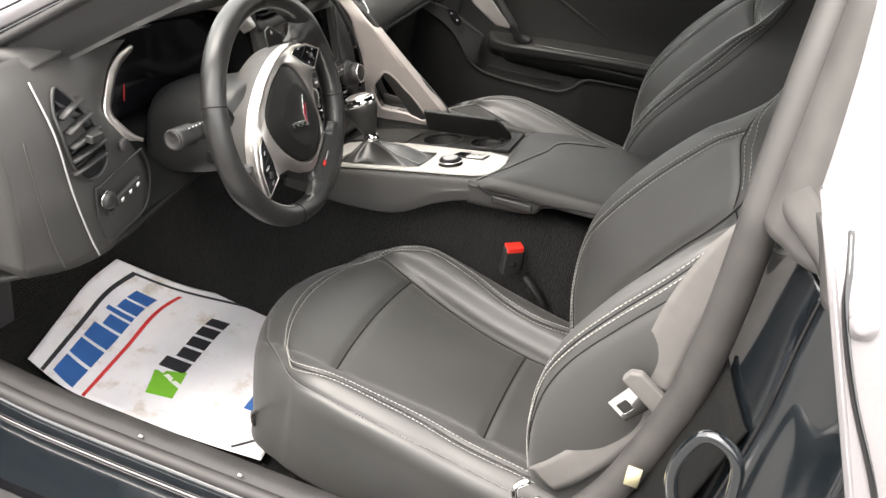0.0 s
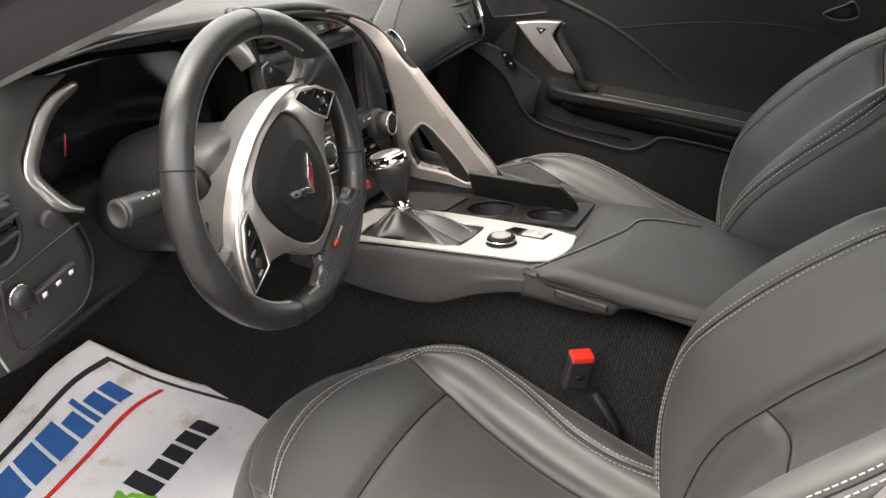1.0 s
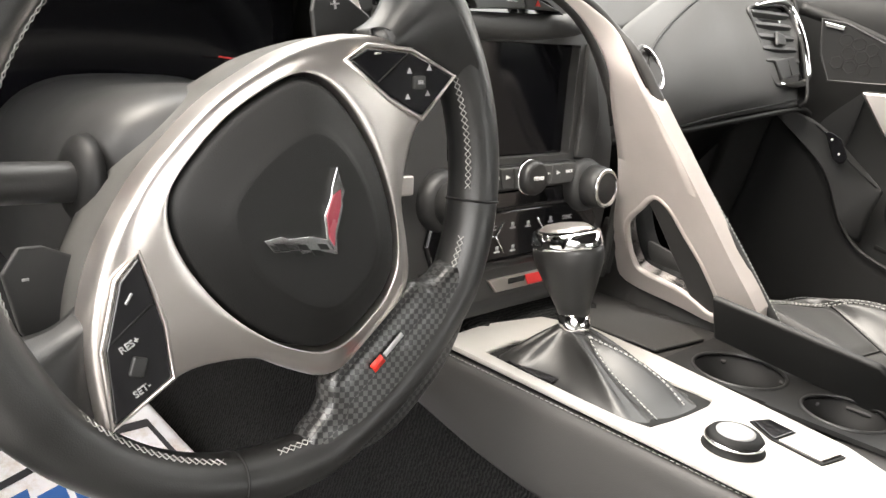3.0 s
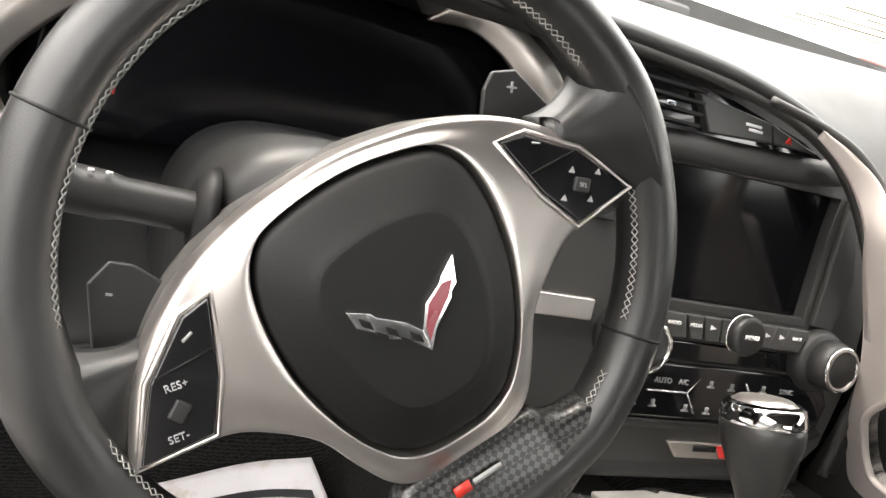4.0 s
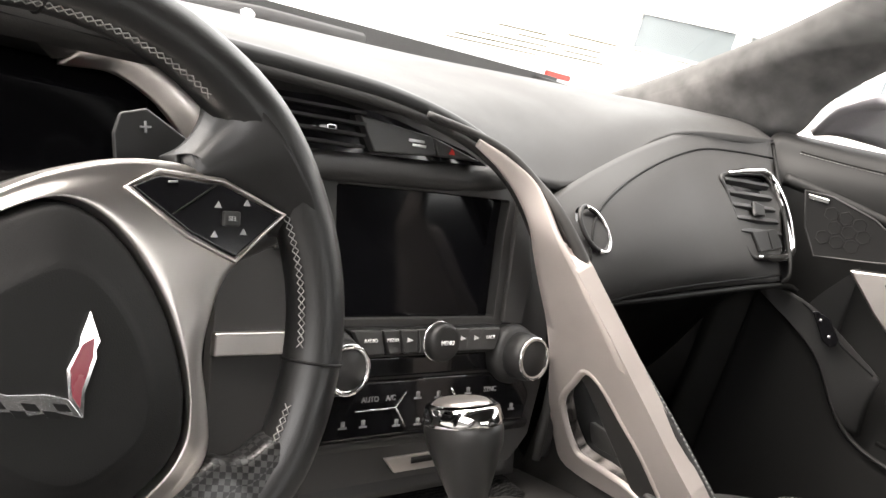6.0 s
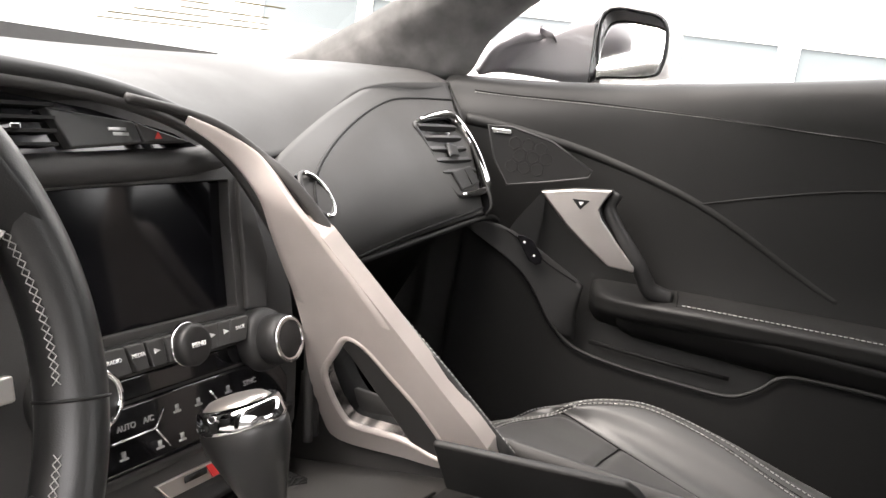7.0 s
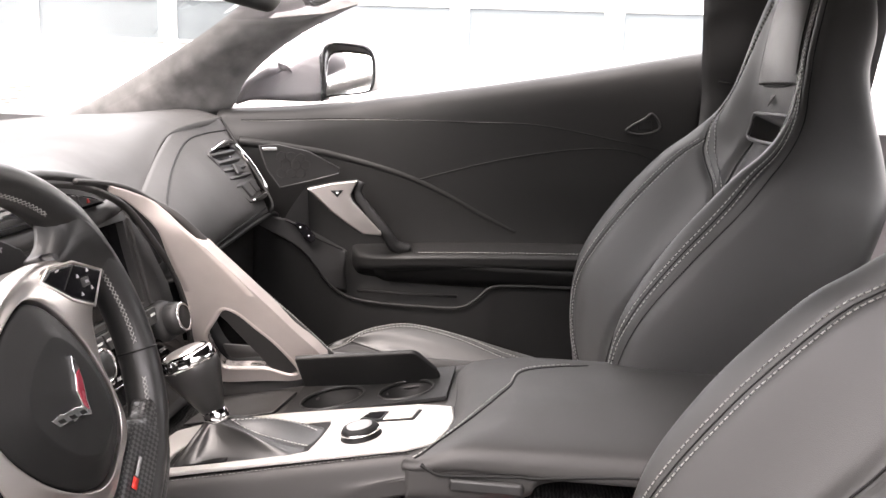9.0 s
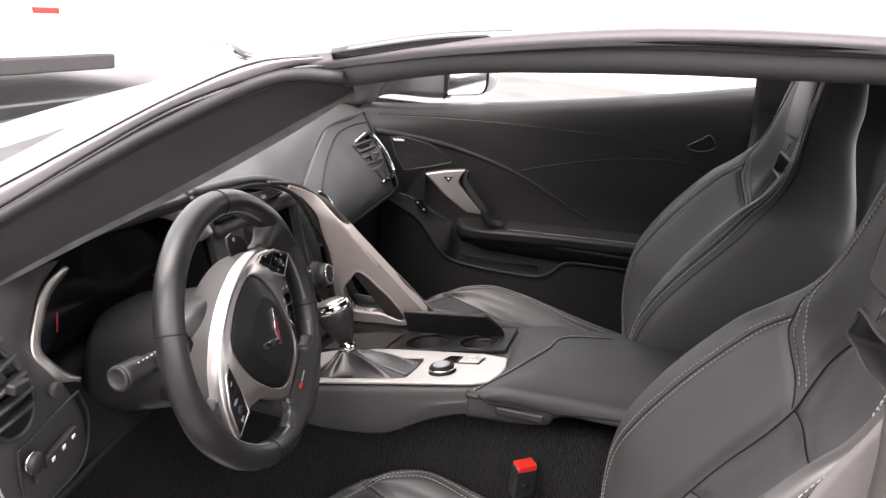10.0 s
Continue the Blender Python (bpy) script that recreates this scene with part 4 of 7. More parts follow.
def centre_stack():
    st = thing("centre_stack", "upright centre stack with a dark display, dials and climate keys", "control panel")
    st.matrix_world = POD
    # face under the arch, with the display sunk in it
    out = [(-0.20, -0.135), (0.10, -0.135), (0.135, -0.10), (0.150, -0.04), (0.150, 0.02), (0.130, 0.08), (0.090, 0.128), (0.03, 0.162), (-0.05, 0.180), (-0.14, 0.186), (-0.20, 0.186), (-0.20, 0.02)]
    hole = [(-0.097, 0.0125), (0.0745, 0.0125), (0.0755, 0.014), (0.077, 0.05), (0.079, 0.09), (0.0825, 0.117), (0.081, 0.119), (0.0, 0.1185), (-0.05, 0.118), (-0.105, 0.117), (-0.107, 0.115), (-0.099, 0.014)]
    part("pod", prism(out, 0.012, pose(0, 0, -0.016), hole=hole), DASH, st, "dark leather-grained stack face", smooth=False, bevel=0.003)
    part("pod_body", prism(out, 0.08, pose(0, 0, -0.103)), DARK, st, smooth=False)
    part("screen", box((0.20, 0.116, 0.004), (-0.012, 0.065, -0.017)), SCREEN, st, "dark glossy switched-off display", smooth=False)
    part("screen_side_trim", prism([(0.083, 0.008), (0.108, 0.006), (0.118, 0.05), (0.104, 0.105), (0.090, 0.122)], 0.006, pose(0, 0, -0.005)), DASH, st, bevel=0.002)
    # ledge between vents and display
    part("ledge", tube(spline([(-0.19, 0.1285, -0.004), (-0.08, 0.1305, -0.003), (0.0, 0.1325, -0.003), (0.045, 0.136, -0.005), (0.080, 0.139, -0.010)], 24), 0.0115, 12, flat=0.85), DASH, st, "rounded ledge over the display")
    # centre vent with its slats and the two keys beside it
    part("vent_recess", prism([(-0.19, 0.138), (0.045, 0.146), (0.02, 0.156), (-0.06, 0.172), (-0.13, 0.180), (-0.19, 0.182)], 0.003, pose(0, 0, -0.003)), GLOSS, st, smooth=False)
    for k in range(4):
        part("vent_slat", box((0.095, 0.0022, 0.012), (-0.142, 0.146 + 0.0085 * k, 0.0035)), DARK, st, smooth=False)
    part("vent_tab", box((0.008, 0.004, 0.012), (-0.128, 0.1565, 0.008)), CHROME, st, bevel=0.001)
    part("airbag_key", prism([(-0.100, 0.170), (-0.083, 0.1435), (-0.020, 0.1475), (-0.026, 0.1625)], 0.010, pose(0, 0, -0.002)), KEYCAP, st, "grey-black trapezoid key", smooth=False, bevel=0.0015)
    part("print", box((0.016, 0.0022, 0.0006), (-0.043, 0.157, 0.0084)), WHITE, st)
    part("print", box((0.014, 0.0022, 0.0006), (-0.040, 0.1535, 0.0084)), WHITE, st)
    part("hazard_key", prism([(-0.024, 0.1622), (-0.018, 0.1478), (0.030, 0.1485)], 0.010, pose(0, 0, -0.002)), KEYCAP, st, "hazard key with a red mark", smooth=False, bevel=0.0015)
    part("hazard_mark", prism([(-0.008, 0.1505), (-0.001, 0.1505), (-0.0045, 0.1555)], 0.001, pose(0, 0, 0.008)), RED, st, smooth=False)
    # key bar
    part("key_bar", prism([(-0.094, 0.0065), (0.077, 0.0065), (0.066, -0.0165), (-0.071, -0.0165)], 0.012, pose(0, 0, -0.008)), DARK, st, smooth=False, bevel=0.002)
    cuts = [-0.090, -0.061, -0.043, -0.024, 0.019, 0.035, 0.050, 0.073]
    for i, (a, b) in enumerate(zip(cuts, cuts[1:])):
        lo = 0.55 if i in (0,) else 1.0
        part("key", prism([(a + 0.0006, 0.005), (b - 0.0006, 0.005), ((b - 0.0006) * 0.92, -0.0145), ((a + 0.0006) * 0.86, -0.0145)], 0.006, pose(0, 0, 0.003)), KEYCAP, st, smooth=False, bevel=0.0012)
    for x, w in ((-0.072, "RADIO"), (-0.050, "MEDIA"), (0.060, "BACK")):
        words(w, 0.0042, pose(x, -0.003, 0.0092), WHITE, st)
    for x in (-0.032, 0.027, 0.043):
        part("key_symbol", prism([(x - 0.003, -0.005), (x + 0.003, -0.0035), (x - 0.003, -0.001)], 0.0006, pose(0, 0, 0.009)), WHITE, st, smooth=False)
    knob = part("menu_knob", lathe([(0.0165, 0), (0.0165, 0.010), (0.0145, 0.0135), (0.012, 0.014)], 36, pose(-0.001, -0.005, 0.006)), PLASTIC, st, "round menu knob")
    part("ring", lathe([(0.0170, 0.001), (0.0170, 0.004), (0.0160, 0.004), (0.0160, 0.001)], 36, pose(-0.001, -0.005, 0.006)), CHROME, knob)
    words("MENU", 0.0052, pose(-0.001, -0.005, 0.0205), WHITE, st)
    for x in (-0.107, 0.096):
        part("dial_housing", lathe([(0.029, -0.012), (0.0275, 0.004), (0.0245, 0.012)], 36, pose(x, -0.020, 0.0)), PLASTIC, st, "rounded dial housing")
        k = part("dial", lathe([(0.0215, 0), (0.0215, 0.018), (0.020, 0.024), (0.0178, 0.0265)], 40, pose(x, -0.020, 0.004)), PLASTIC, st, "ridged dark dial")
        part("ring", lathe([(0.0195, 0.0), (0.0195, 0.0025), (0.0160, 0.0025), (0.0160, 0.0)], 40, pose(x, -0.020, 0.029)), CHROME, k)
        part("face", disc(0.0158, 0.001, (x, -0.020, 0.0285)), GLOSS if x > 0 else SILVER, k)
    # climate panel
    part("climate_recess", box((0.215, 0.018, 0.006), (0.0, -0.027, -0.006)), GLOSS, st, bevel=0.003)
    part("climate_panel", prism([(-0.118, -0.037), (0.112, -0.037), (0.128, -0.060), (0.122, -0.084), (-0.115, -0.084), (-0.125, -0.060)], 0.010, pose(0, 0, -0.010)), GLOSS, st, "gloss black climate panel", smooth=False, bevel=0.003)
    for pts in ([(-0.075, -0.0605), (-0.034, -0.0605), (-0.024, -0.0475)], [(-0.034, -0.0605), (-0.022, -0.077)], [(0.026, -0.0475), (0.036, -0.0605), (0.078, -0.0605)], [(0.036, -0.0605), (0.028, -0.074)]):
        part("chrome_line", tube([(x, y, 0.0005) for x, y in pts], 0.0008, 6), CHROME, st)
    for x, w in ((-0.061, "AUTO"), (-0.040, "A/C"), (0.074, "SYNC")):
        words(w, 0.0062, pose(x, -0.052, 0.0005), GREY, st)
    for x, y in ((-0.011, -0.052), (0.012, -0.053), (-0.009, -0.0745), (0.047, -0.052), (-0.086, -0.071), (-0.066, -0.0715), (-0.032, -0.0735), (0.086, -0.0715), (0.104, -0.0705)):
        part("key_symbol", box((0.0075, 0.0016, 0.0008), (x, y - 0.002, 0.0004)), GREY, st)
        part("key_symbol", box((0.0035, 0.0045, 0.0008), (x, y + 0.0012, 0.0004)), GREY, st)
    # badge on the panel under the keys
    low = Surf([[(-0.13, -0.084, -0.004), (0, -0.084, -0.004), (0.13, -0.084, -0.004)], [(-0.125, -0.105, -0.012), (0, -0.105, -0.012), (0.125, -0.105, -0.012)], [(-0.115, -0.135, -0.004), (0, -0.135, -0.004), (0.115, -0.135, -0.004)]])
    part("lower_face", low.mesh(12, 12), PLASTIC, st, thick=0.004)
    bd = part("badge", prism([(-0.040, -0.1025), (0.046, -0.1025), (0.052, -0.116), (-0.028, -0.116)], 0.004, pose(0, 0, -0.0045)), SILVER, st, "bright model badge with a red field", smooth=False, bevel=0.001)
    part("badge_field", prism([(0.012, -0.104), (0.044, -0.104), (0.049, -0.1145), (0.018, -0.1145)], 0.001, pose(0, 0, -0.0003)), REDINK, bd, smooth=False)
    part("badge_field", box((0.024, 0.005, 0.001), (0.0, -0.107, 0.0002)), DARK, bd)
    # bright strip beside the column
    part("side_trim", box((0.058, 0.017, 0.008), (-0.172, -0.0035, -0.002)), SILVER, st, "satin silver strip", bevel=0.002)
    part("side_switch", box((0.018, 0.022, 0.006), (-0.150, 0.075, -0.001)), PLASTIC, st, bevel=0.002)


centre_stack()


def arch_and_grab():
    arch = [(-0.235, 0.835, 0.905), (-0.137, 0.835, 0.901), (-0.05, 0.832, 0.895), (0.025, 0.824, 0.879), (0.085, 0.812, 0.851), (0.135, 0.798, 0.806), (0.168, 0.785, 0.750), (0.182, 0.776, 0.700), (0.186, 0.770, 0.640), (0.188, 0.765, 0.59)]
    # the black rim runs inside the silver end of the brace
    arch = [(x - 0.006 * (x + 0.06) / math.hypot(x + 0.06, z - 0.70), y, z - 0.006 * (z - 0.70) / math.hypot(x + 0.06, z - 0.70)) if z < 0.84 else (x, y, z + 0.003) for x, y, z in arch]
    part("arch", tube(spline(arch, 70), 0.0075, 12), PLASTIC, dash, "black arched rim over the centre stack")
    inner = [(x - 0.010 * (1 if z < 0.87 else 0.2), y - 0.004, z - 0.007 * (1 if z > 0.8 else 0.3)) for x, y, z in arch]
    part("arch_inner", tube(spline(inner, 70), 0.0045, 10), DASH, dash)
    g = frame_of((0.06, 0.745, 0.85), (0.03, 1, 0), (-0.5, 0, 0.86))
    out = [(-0.030, -0.045), (-0.005, -0.040), (0.018, -0.045), (0.014, -0.100), (0.013, -0.156), (0.021, -0.215), (0.020, -0.272), (0.006, -0.300), (-0.066, -0.290), (-0.118, -0.281), (-0.163, -0.246), (-0.123, -0.180), (-0.084, -0.121), (-0.046, -0.066)]
    hole = [(-0.033, -0.153), (-0.016, -0.176), (0.003, -0.208), (0.002, -0.240), (-0.006, -0.265), (-0.017, -0.272), (-0.046, -0.269), (-0.076, -0.267), (-0.105, -0.275), (-0.120, -0.262), (-0.097, -0.215), (-0.071, -0.182), (-0.052, -0.159)]
    h = thing("grab_handle", "satin silver grab handle brace between dash and console", "grab handle")
    n = 52
    o2, h2 = spline([(x, y, 0) for x, y in out], n, True)[:, :2], spline([(x, y, 0) for x, y in hole], n, True)[:, :2]
    # pair outline and opening by direction so that the faces do not cross
    best = min(range(n), key=lambda k: sum(np.linalg.norm(np.roll(h2, -k, 0) - o2, axis=1)))
    h2 = np.roll(h2, -best, 0)
    part("brace", prism(o2.tolist(), 0.016, g @ pose(0, 0, -0.008), hole=h2.tolist()), BRACE, h, "satin silver brace with an opening", smooth=False, bevel=0.004)
    band = [(-0.031, -0.152), (-0.052, -0.158), (-0.071, -0.181), (-0.097, -0.214), (-0.120, -0.261), (-0.106, -0.276), (-0.078, -0.268), (-0.062, -0.236), (-0.046, -0.206), (-0.030, -0.176), (-0.022, -0.166)]
    part("inner_pad", prism(band, 0.020, g @ pose(0, 0, -0.0065)), DASH, h, "black leather pad inside the opening", smooth=False, bevel=0.004)
    lip = [g @ Vector((x, y, -0.006)) for x, y in h2]
    part("opening_lip", tube([tuple(p) for p in lip], 0.0035, 8, closed=True), BRACE, h)
    back = [g @ Vector((x, y, 0.035)) for x, y in h2]
    part("opening_lining", grid_mesh([[tuple(p) for p in lip], [tuple(p) for p in back]], True), DARK, h, thick=0.002)
    edge = [(0.055, 0.765, 0.860), (0.075, 0.738, 0.837), (0.112, 0.682, 0.766), (0.152, 0.627, 0.701), (0.194, 0.571, 0.631)]
    edge = [(-0.03, 0.815, 0.892), (0.014, 0.802, 0.885), (0.042, 0.788, 0.876), (0.062, 0.770, 0.860)] + edge[1:]
    line = spline(edge, 60)
    part("pad", tube(line, [0.003 + 0.003 * f for f in np.linspace(0, 1, 60)], 12), DASH, h, "black leather edge pad")
    low_end = [[tuple(g @ Vector((x, v, -0.0090))) for x in xs] for v, xs in ((-0.085, (0.016, -0.020, -0.058)), (-0.055, (0.019, -0.009, -0.037)), (-0.025, (0.021, 0.002, -0.016)))]
    low_end = [[tuple(g @ Vector((x, -0.146, -0.0066))) for x in (0.009, -0.04, -0.09)], [tuple(g @ Vector((x, -0.118, -0.0084))) for x in (0.012, -0.032, -0.078)]] + low_end
    tail = Surf(low_end + [[(0.055, 0.780, 0.845), (0.058, 0.770, 0.852), (0.060, 0.762, 0.857)], [(0.035, 0.790, 0.863), (0.040, 0.784, 0.870), (0.042, 0.784, 0.873)], [(0.014, 0.800, 0.876), (0.014, 0.797, 0.881), (0.014, 0.797, 0.883)]])
    part("brace_tail", tail.mesh(10, 40), BRACE, h, "tapering silver upper end", thick=0.004)
    part("pad_back", tube(line + (0.007, 0.006, -0.002), [0.003 + 0.005 * f for f in np.linspace(0, 1, 60)], 10), DASH, h)
    part("stitching", stitches([line[42:] + (0.001, -0.004, 0.0042)], 0.003, 0.002), THREAD, h, "grey thread")


arch_and_grab()
# ---- centre console ----
def console():
    CUPS = ((0.099, 0.553, 0.040), (0.093, 0.458, 0.034))
    c = thing("centre_console", "black centre console with silver top plate and leather armrest", "console")
    zt = lambda y: 0.637 - 0.216 * (y - 0.425)
    rows = []
    for y in (0.80, 0.72, 0.64, 0.56, 0.49, 0.43, 0.375):
        z = zt(y)
        d = 0.004 * (0.8 - y)
        low = float(np.interp(y, [0.40, 0.43, 0.49, 0.54, 0.61, 0.68, 0.80], [0.600, 0.595, 0.571, 0.536, 0.521, 0.517, 0.520]))
        rows.append([(-0.105, y, low), (-0.107, y, low + 0.02), (-0.103 - d, y, z - 0.02), (-0.097 - d, y, z - 0.002), (-0.08 - d, y, z), (0.0, y, z), (0.10, y, z), (0.19, y, z - 0.002), (0.205, y, z - 0.02), (0.21, y, z - 0.1)])
    s = Surf(rows)
    bm = s.mesh(60, 60)
    inside = lambda x, y: any(math.hypot(x - cx, y - cy) < r + 0.004 for cx, cy, r in CUPS)
    bmesh.ops.delete(bm, geom=[f for f in bm.faces if inside(*f.calc_center_median()[:2])], context="FACES")
    part("console_shell", bm, DASH, c, "black leather console side", thick=-0.003)
    part("stitching", stitches([s.path([(0.395, 0.1), (0.395, 0.5), (0.395, 1.0)], 80, -0.001)], 0.003, 0.002, 0.0004), THREAD, c)
    t = frame_of((0, 0.425, 0.6375), (1, 0, 0), (0, 0.977, -0.211))
    k = 1 / 0.977
    o = lambda pts: [(x, (y - 0.425) * k) for x, y in pts]
    plate = [(-0.088, 0.745), (-0.02, 0.75), (0.045, 0.735), (0.066, 0.69), (0.060, 0.61), (0.044, 0.515), (0.028, 0.43), (0.008, 0.391), (-0.03, 0.386), (-0.06, 0.389), (-0.089, 0.400), (-0.0975, 0.427), (-0.094, 0.52), (-0.09, 0.64)]
    hole = [(-0.074, 0.702), (-0.03, 0.706), (0.008, 0.698), (0.016, 0.66), (0.018, 0.60), (0.019, 0.56), (0.017, 0.535), (0.0, 0.531), (-0.03, 0.532), (-0.05, 0.534), (-0.075, 0.538), (-0.08, 0.56), (-0.079, 0.60), (-0.077, 0.66)]
    part("top_plate", prism(o(plate), 0.005, t @ pose(0, 0, 0.003), hole=o(hole)), ALU, c, "satin aluminium plate round the shifter", smooth=False, bevel=0.002)
    part("dial_top", lathe([(0.014, 0.017), (0.014, 0.0195), (0.011, 0.0205), (0.003, 0.0205)], 32, t @ pose(-0.049, 0.061, 0.006) @ Matrix.Diagonal((1, 1, 0.76, 1))), GREY, c, "grey printed dial top")
    kn = part("mode_knob", lathe([(0.023, 0), (0.023, 0.003), (0.0205, 0.004), (0.0205, 0.014), (0.018, 0.018)], 36, t @ pose(-0.049, 0.061, 0.006) @ Matrix.Diagonal((1, 1, 0.76, 1))), DARK, c, "round drive mode dial")
    part("ring", lathe([(0.0214, 0.009), (0.0214, 0.0125), (0.0195, 0.0125), (0.0195, 0.009)], 36, t @ pose(-0.049, 0.061, 0.006) @ Matrix.Diagonal((1, 1, 0.76, 1))), CHROME, kn)
    part("button_bezel", prism([(0.005, 0.074), (0.022, 0.066), (0.010, 0.002), (-0.017, 0.008), (-0.010, 0.050)], 0.0015, t @ pose(-0.004, -0.001, 0.0078)), DARK, c, smooth=False)
    part("button", prism([(0.005, 0.071), (0.019, 0.064), (0.0155, 0.043), (-0.009, 0.047), (-0.008, 0.051)], 0.003, t @ pose(-0.004, -0.001, 0.0078)), GLOSS, c, "gloss black key", smooth=False, bevel=0.0006)
    part("button", prism([(0.0148, 0.040), (0.0085, 0.005), (-0.0145, 0.010), (-0.0095, 0.044)], 0.0035, t @ pose(-0.004, -0.001, 0.0078)), SILVER, c, "satin silver key", smooth=False, bevel=0.0008)
    part("key_mark", box((0.006, 0.007, 0.0004), (-0.005, 0.023, 0.0115), m=t), WHITE, c)
    # armrest
    arm = []
    for y, z in ((0.432, 0.642), (0.415, 0.654), (0.37, 0.662), (0.30, 0.665), (0.15, 0.666), (0.0, 0.664), (-0.15, 0.662)):
        b = 0.632
        arm.append([(-0.106, y, b - 0.006), (-0.117, y, b + 0.002), (-0.116, y, z - 0.014), (-0.10, y, z - 0.003), (-0.04, y, z + 0.003), (0.04, y, z + 0.006), (0.12, y, z + 0.004), (0.19, y, z - 0.006), (0.204, y, z - 0.02), (0.206, y, b)])
    a = Surf(arm)
    # the front edge is drawn back on the driver side, as the seam runs
    for r, back in zip(a.a[:3], (0.0, 0.018, 0.06)):
        r[:, 1] = np.interp(r[:, 0], [-0.11, -0.07, -0.03, 0.016, 0.05, 0.08, 0.2], [0.432, 0.408, 0.392, 0.388, 0.394, 0.40, 0.40]) - back
    a.a[0][:3, 0] += 0.010
    a.a[0][:3, 2] = (0.618, 0.624, 0.632)
    a.a[1][:3, 0] += 0.005
    a.a[1][:4, 2] -= 0.007
    part("armrest", a.mesh(44, 44), DASH, c, "padded black leather armrest lid", thick=-0.008)
    seam = a.path([(0.30, 0.10), (0.333, 0.15), (0.39, 0.175), (0.444, 0.20), (0.5, 0.25), (0.556, 0.32), (0.62, 0.42), (0.667, 0.50), (0.70, 0.56)], 80, -0.001)
    part("seam", tube(a.path([(0.296, 0.115), (0.329, 0.165), (0.386, 0.19), (0.44, 0.215), (0.496, 0.265), (0.552, 0.335), (0.616, 0.435), (0.663, 0.515), (0.70, 0.58)], 80, -0.0002), 0.0012, 6), DARK, c)
    part("stitching", stitches([seam]), THREAD, c, "grey thread")
    foot = lambda y: float(np.interp(y, [-0.15, 0.185, 0.285, 0.30, 0.35, 0.425], [0.646, 0.638, 0.626, 0.610, 0.601, 0.596]))
    draw = lambda y: float(np.interp(y, [0.37, 0.43], [0.0, 0.008]))
    side = Surf([[(-0.108 + draw(y), y, 0.652 - 2 * draw(y)), (-0.115 + draw(y), y, 0.646 - 2 * draw(y)), (-0.113 + 0.5 * draw(y), y, 0.35 * 0.646 + 0.65 * foot(y)), (-0.108, y, foot(y)), (-0.095, y, foot(y) - 0.008), (-0.06, y, foot(y) - 0.012)] for y in (0.428, 0.40, 0.35, 0.305, 0.285, 0.2, 0.05, -0.15)])
    part("armrest_side", side.mesh(20, 40), DASH, c, "black leather console flank", thick=0.006)
    part("latch", box((0.008, 0.075, 0.014), (-0.115, 0.345, 0.617)), PLASTIC, c, "dark armrest latch", bevel=0.004)
    part("latch_line", tube(spline([(-0.1125, 0.412, 0.634), (-0.114, 0.402, 0.629), (-0.117, 0.385, 0.627), (-0.117, 0.312, 0.632), (-0.117, 0.294, 0.632), (-0.117, 0.20, 0.641), (-0.117, 0.05, 0.644), (-0.117, -0.12, 0.646)], 60), 0.002, 6), DARK, c)
    right = Surf([[(0.206, y, 0.64), (0.208, y, 0.60), (0.20, y, 0.50), (0.19, y, 0.40)] for y in (0.80, 0.4, 0.0, -0.2)])
    part("console_flank", right.mesh(10, 10), DASH, c, thick=0.006)
    flap = [(0.080, 0.205), (0.150, 0.195), (0.170, 0.235), (0.150, 0.315), (0.078, 0.325)]
    part("storage_lid", prism(flap, 0.003, t @ pose(0, 0, 0.0012)), DASH, c, "small flush storage lid", smooth=False, bevel=0.001)
    part("lid_gap", tube([tuple(t @ Vector((x, y, 0.0025))) for x, y in flap], 0.0011, 6, closed=True), DARK, c)
    # cup holder: a tray with two open wells
    for (cx, cy, r), (x0, x1, y0, y1) in zip(CUPS, ((0.054, 0.176, 0.507, 0.608), (0.050, 0.168, 0.404, 0.507))):
        ang = np.linspace(0, 2 * math.pi, 48, endpoint=False)
        ring = [(cx + r * math.cos(q), cy + r * math.sin(q)) for q in ang]
        rim = [(min(max(cx + 0.2 * math.cos(q), x0), x1), min(max(cy + 0.2 * math.sin(q), y0), y1)) for q in ang]
        part("cup_tray", prism(o(rim), 0.004, t @ pose(0, 0, 0.002), hole=o(ring)), LIDBLACK, c, "black cup holder tray", smooth=False)
        walls = [[tuple(t @ Vector((x2 * 1.0, (y2 - 0.425) * k, z2))) for x2, y2 in ring] for z2 in (0.006, -0.070)]
        part("cup_well", grid_mesh(np.array(walls), True), DARK, c, "dark cup well", thick=0.002)
        part("cup_floor", disc(r, 0.003, m=t @ pose(cx, (cy - 0.425) * k, -0.072)), DARK, c)
        part("cup_rim", tube([tuple(t @ Vector((x2, (y2 - 0.425) * k, 0.0062))) for x2, y2 in ring], 0.0016, 6, closed=True), PLASTIC, c)
    part("boot_well", prism([(-0.080, 0.108), (0.019, 0.108), (0.016, 0.285), (-0.078, 0.285)], 0.002, t @ pose(0, 0, 0.0025)), DARK, c, smooth=False)
    part("gear_indicator", box((0.022, 0.05, 0.003), (-0.063, 0.235, 0.006), m=t), GLOSS, c, bevel=0.001)
    # lid of the cup holder, standing open
    part("lid", prism([(0, -0.002), (0.168, -0.006), (0.185, 0.004), (0.182, 0.020), (0.166, 0.050), (0.160, 0.056), (0.004, 0.056)], 0.007, frame_of((0.140, 0.602, 0.618), (-0.06, -0.98, 0.145), (-0.55, 0, 0.86))), LIDBLACK, c, "dark cup holder lid standing open", bevel=0.003)


console()


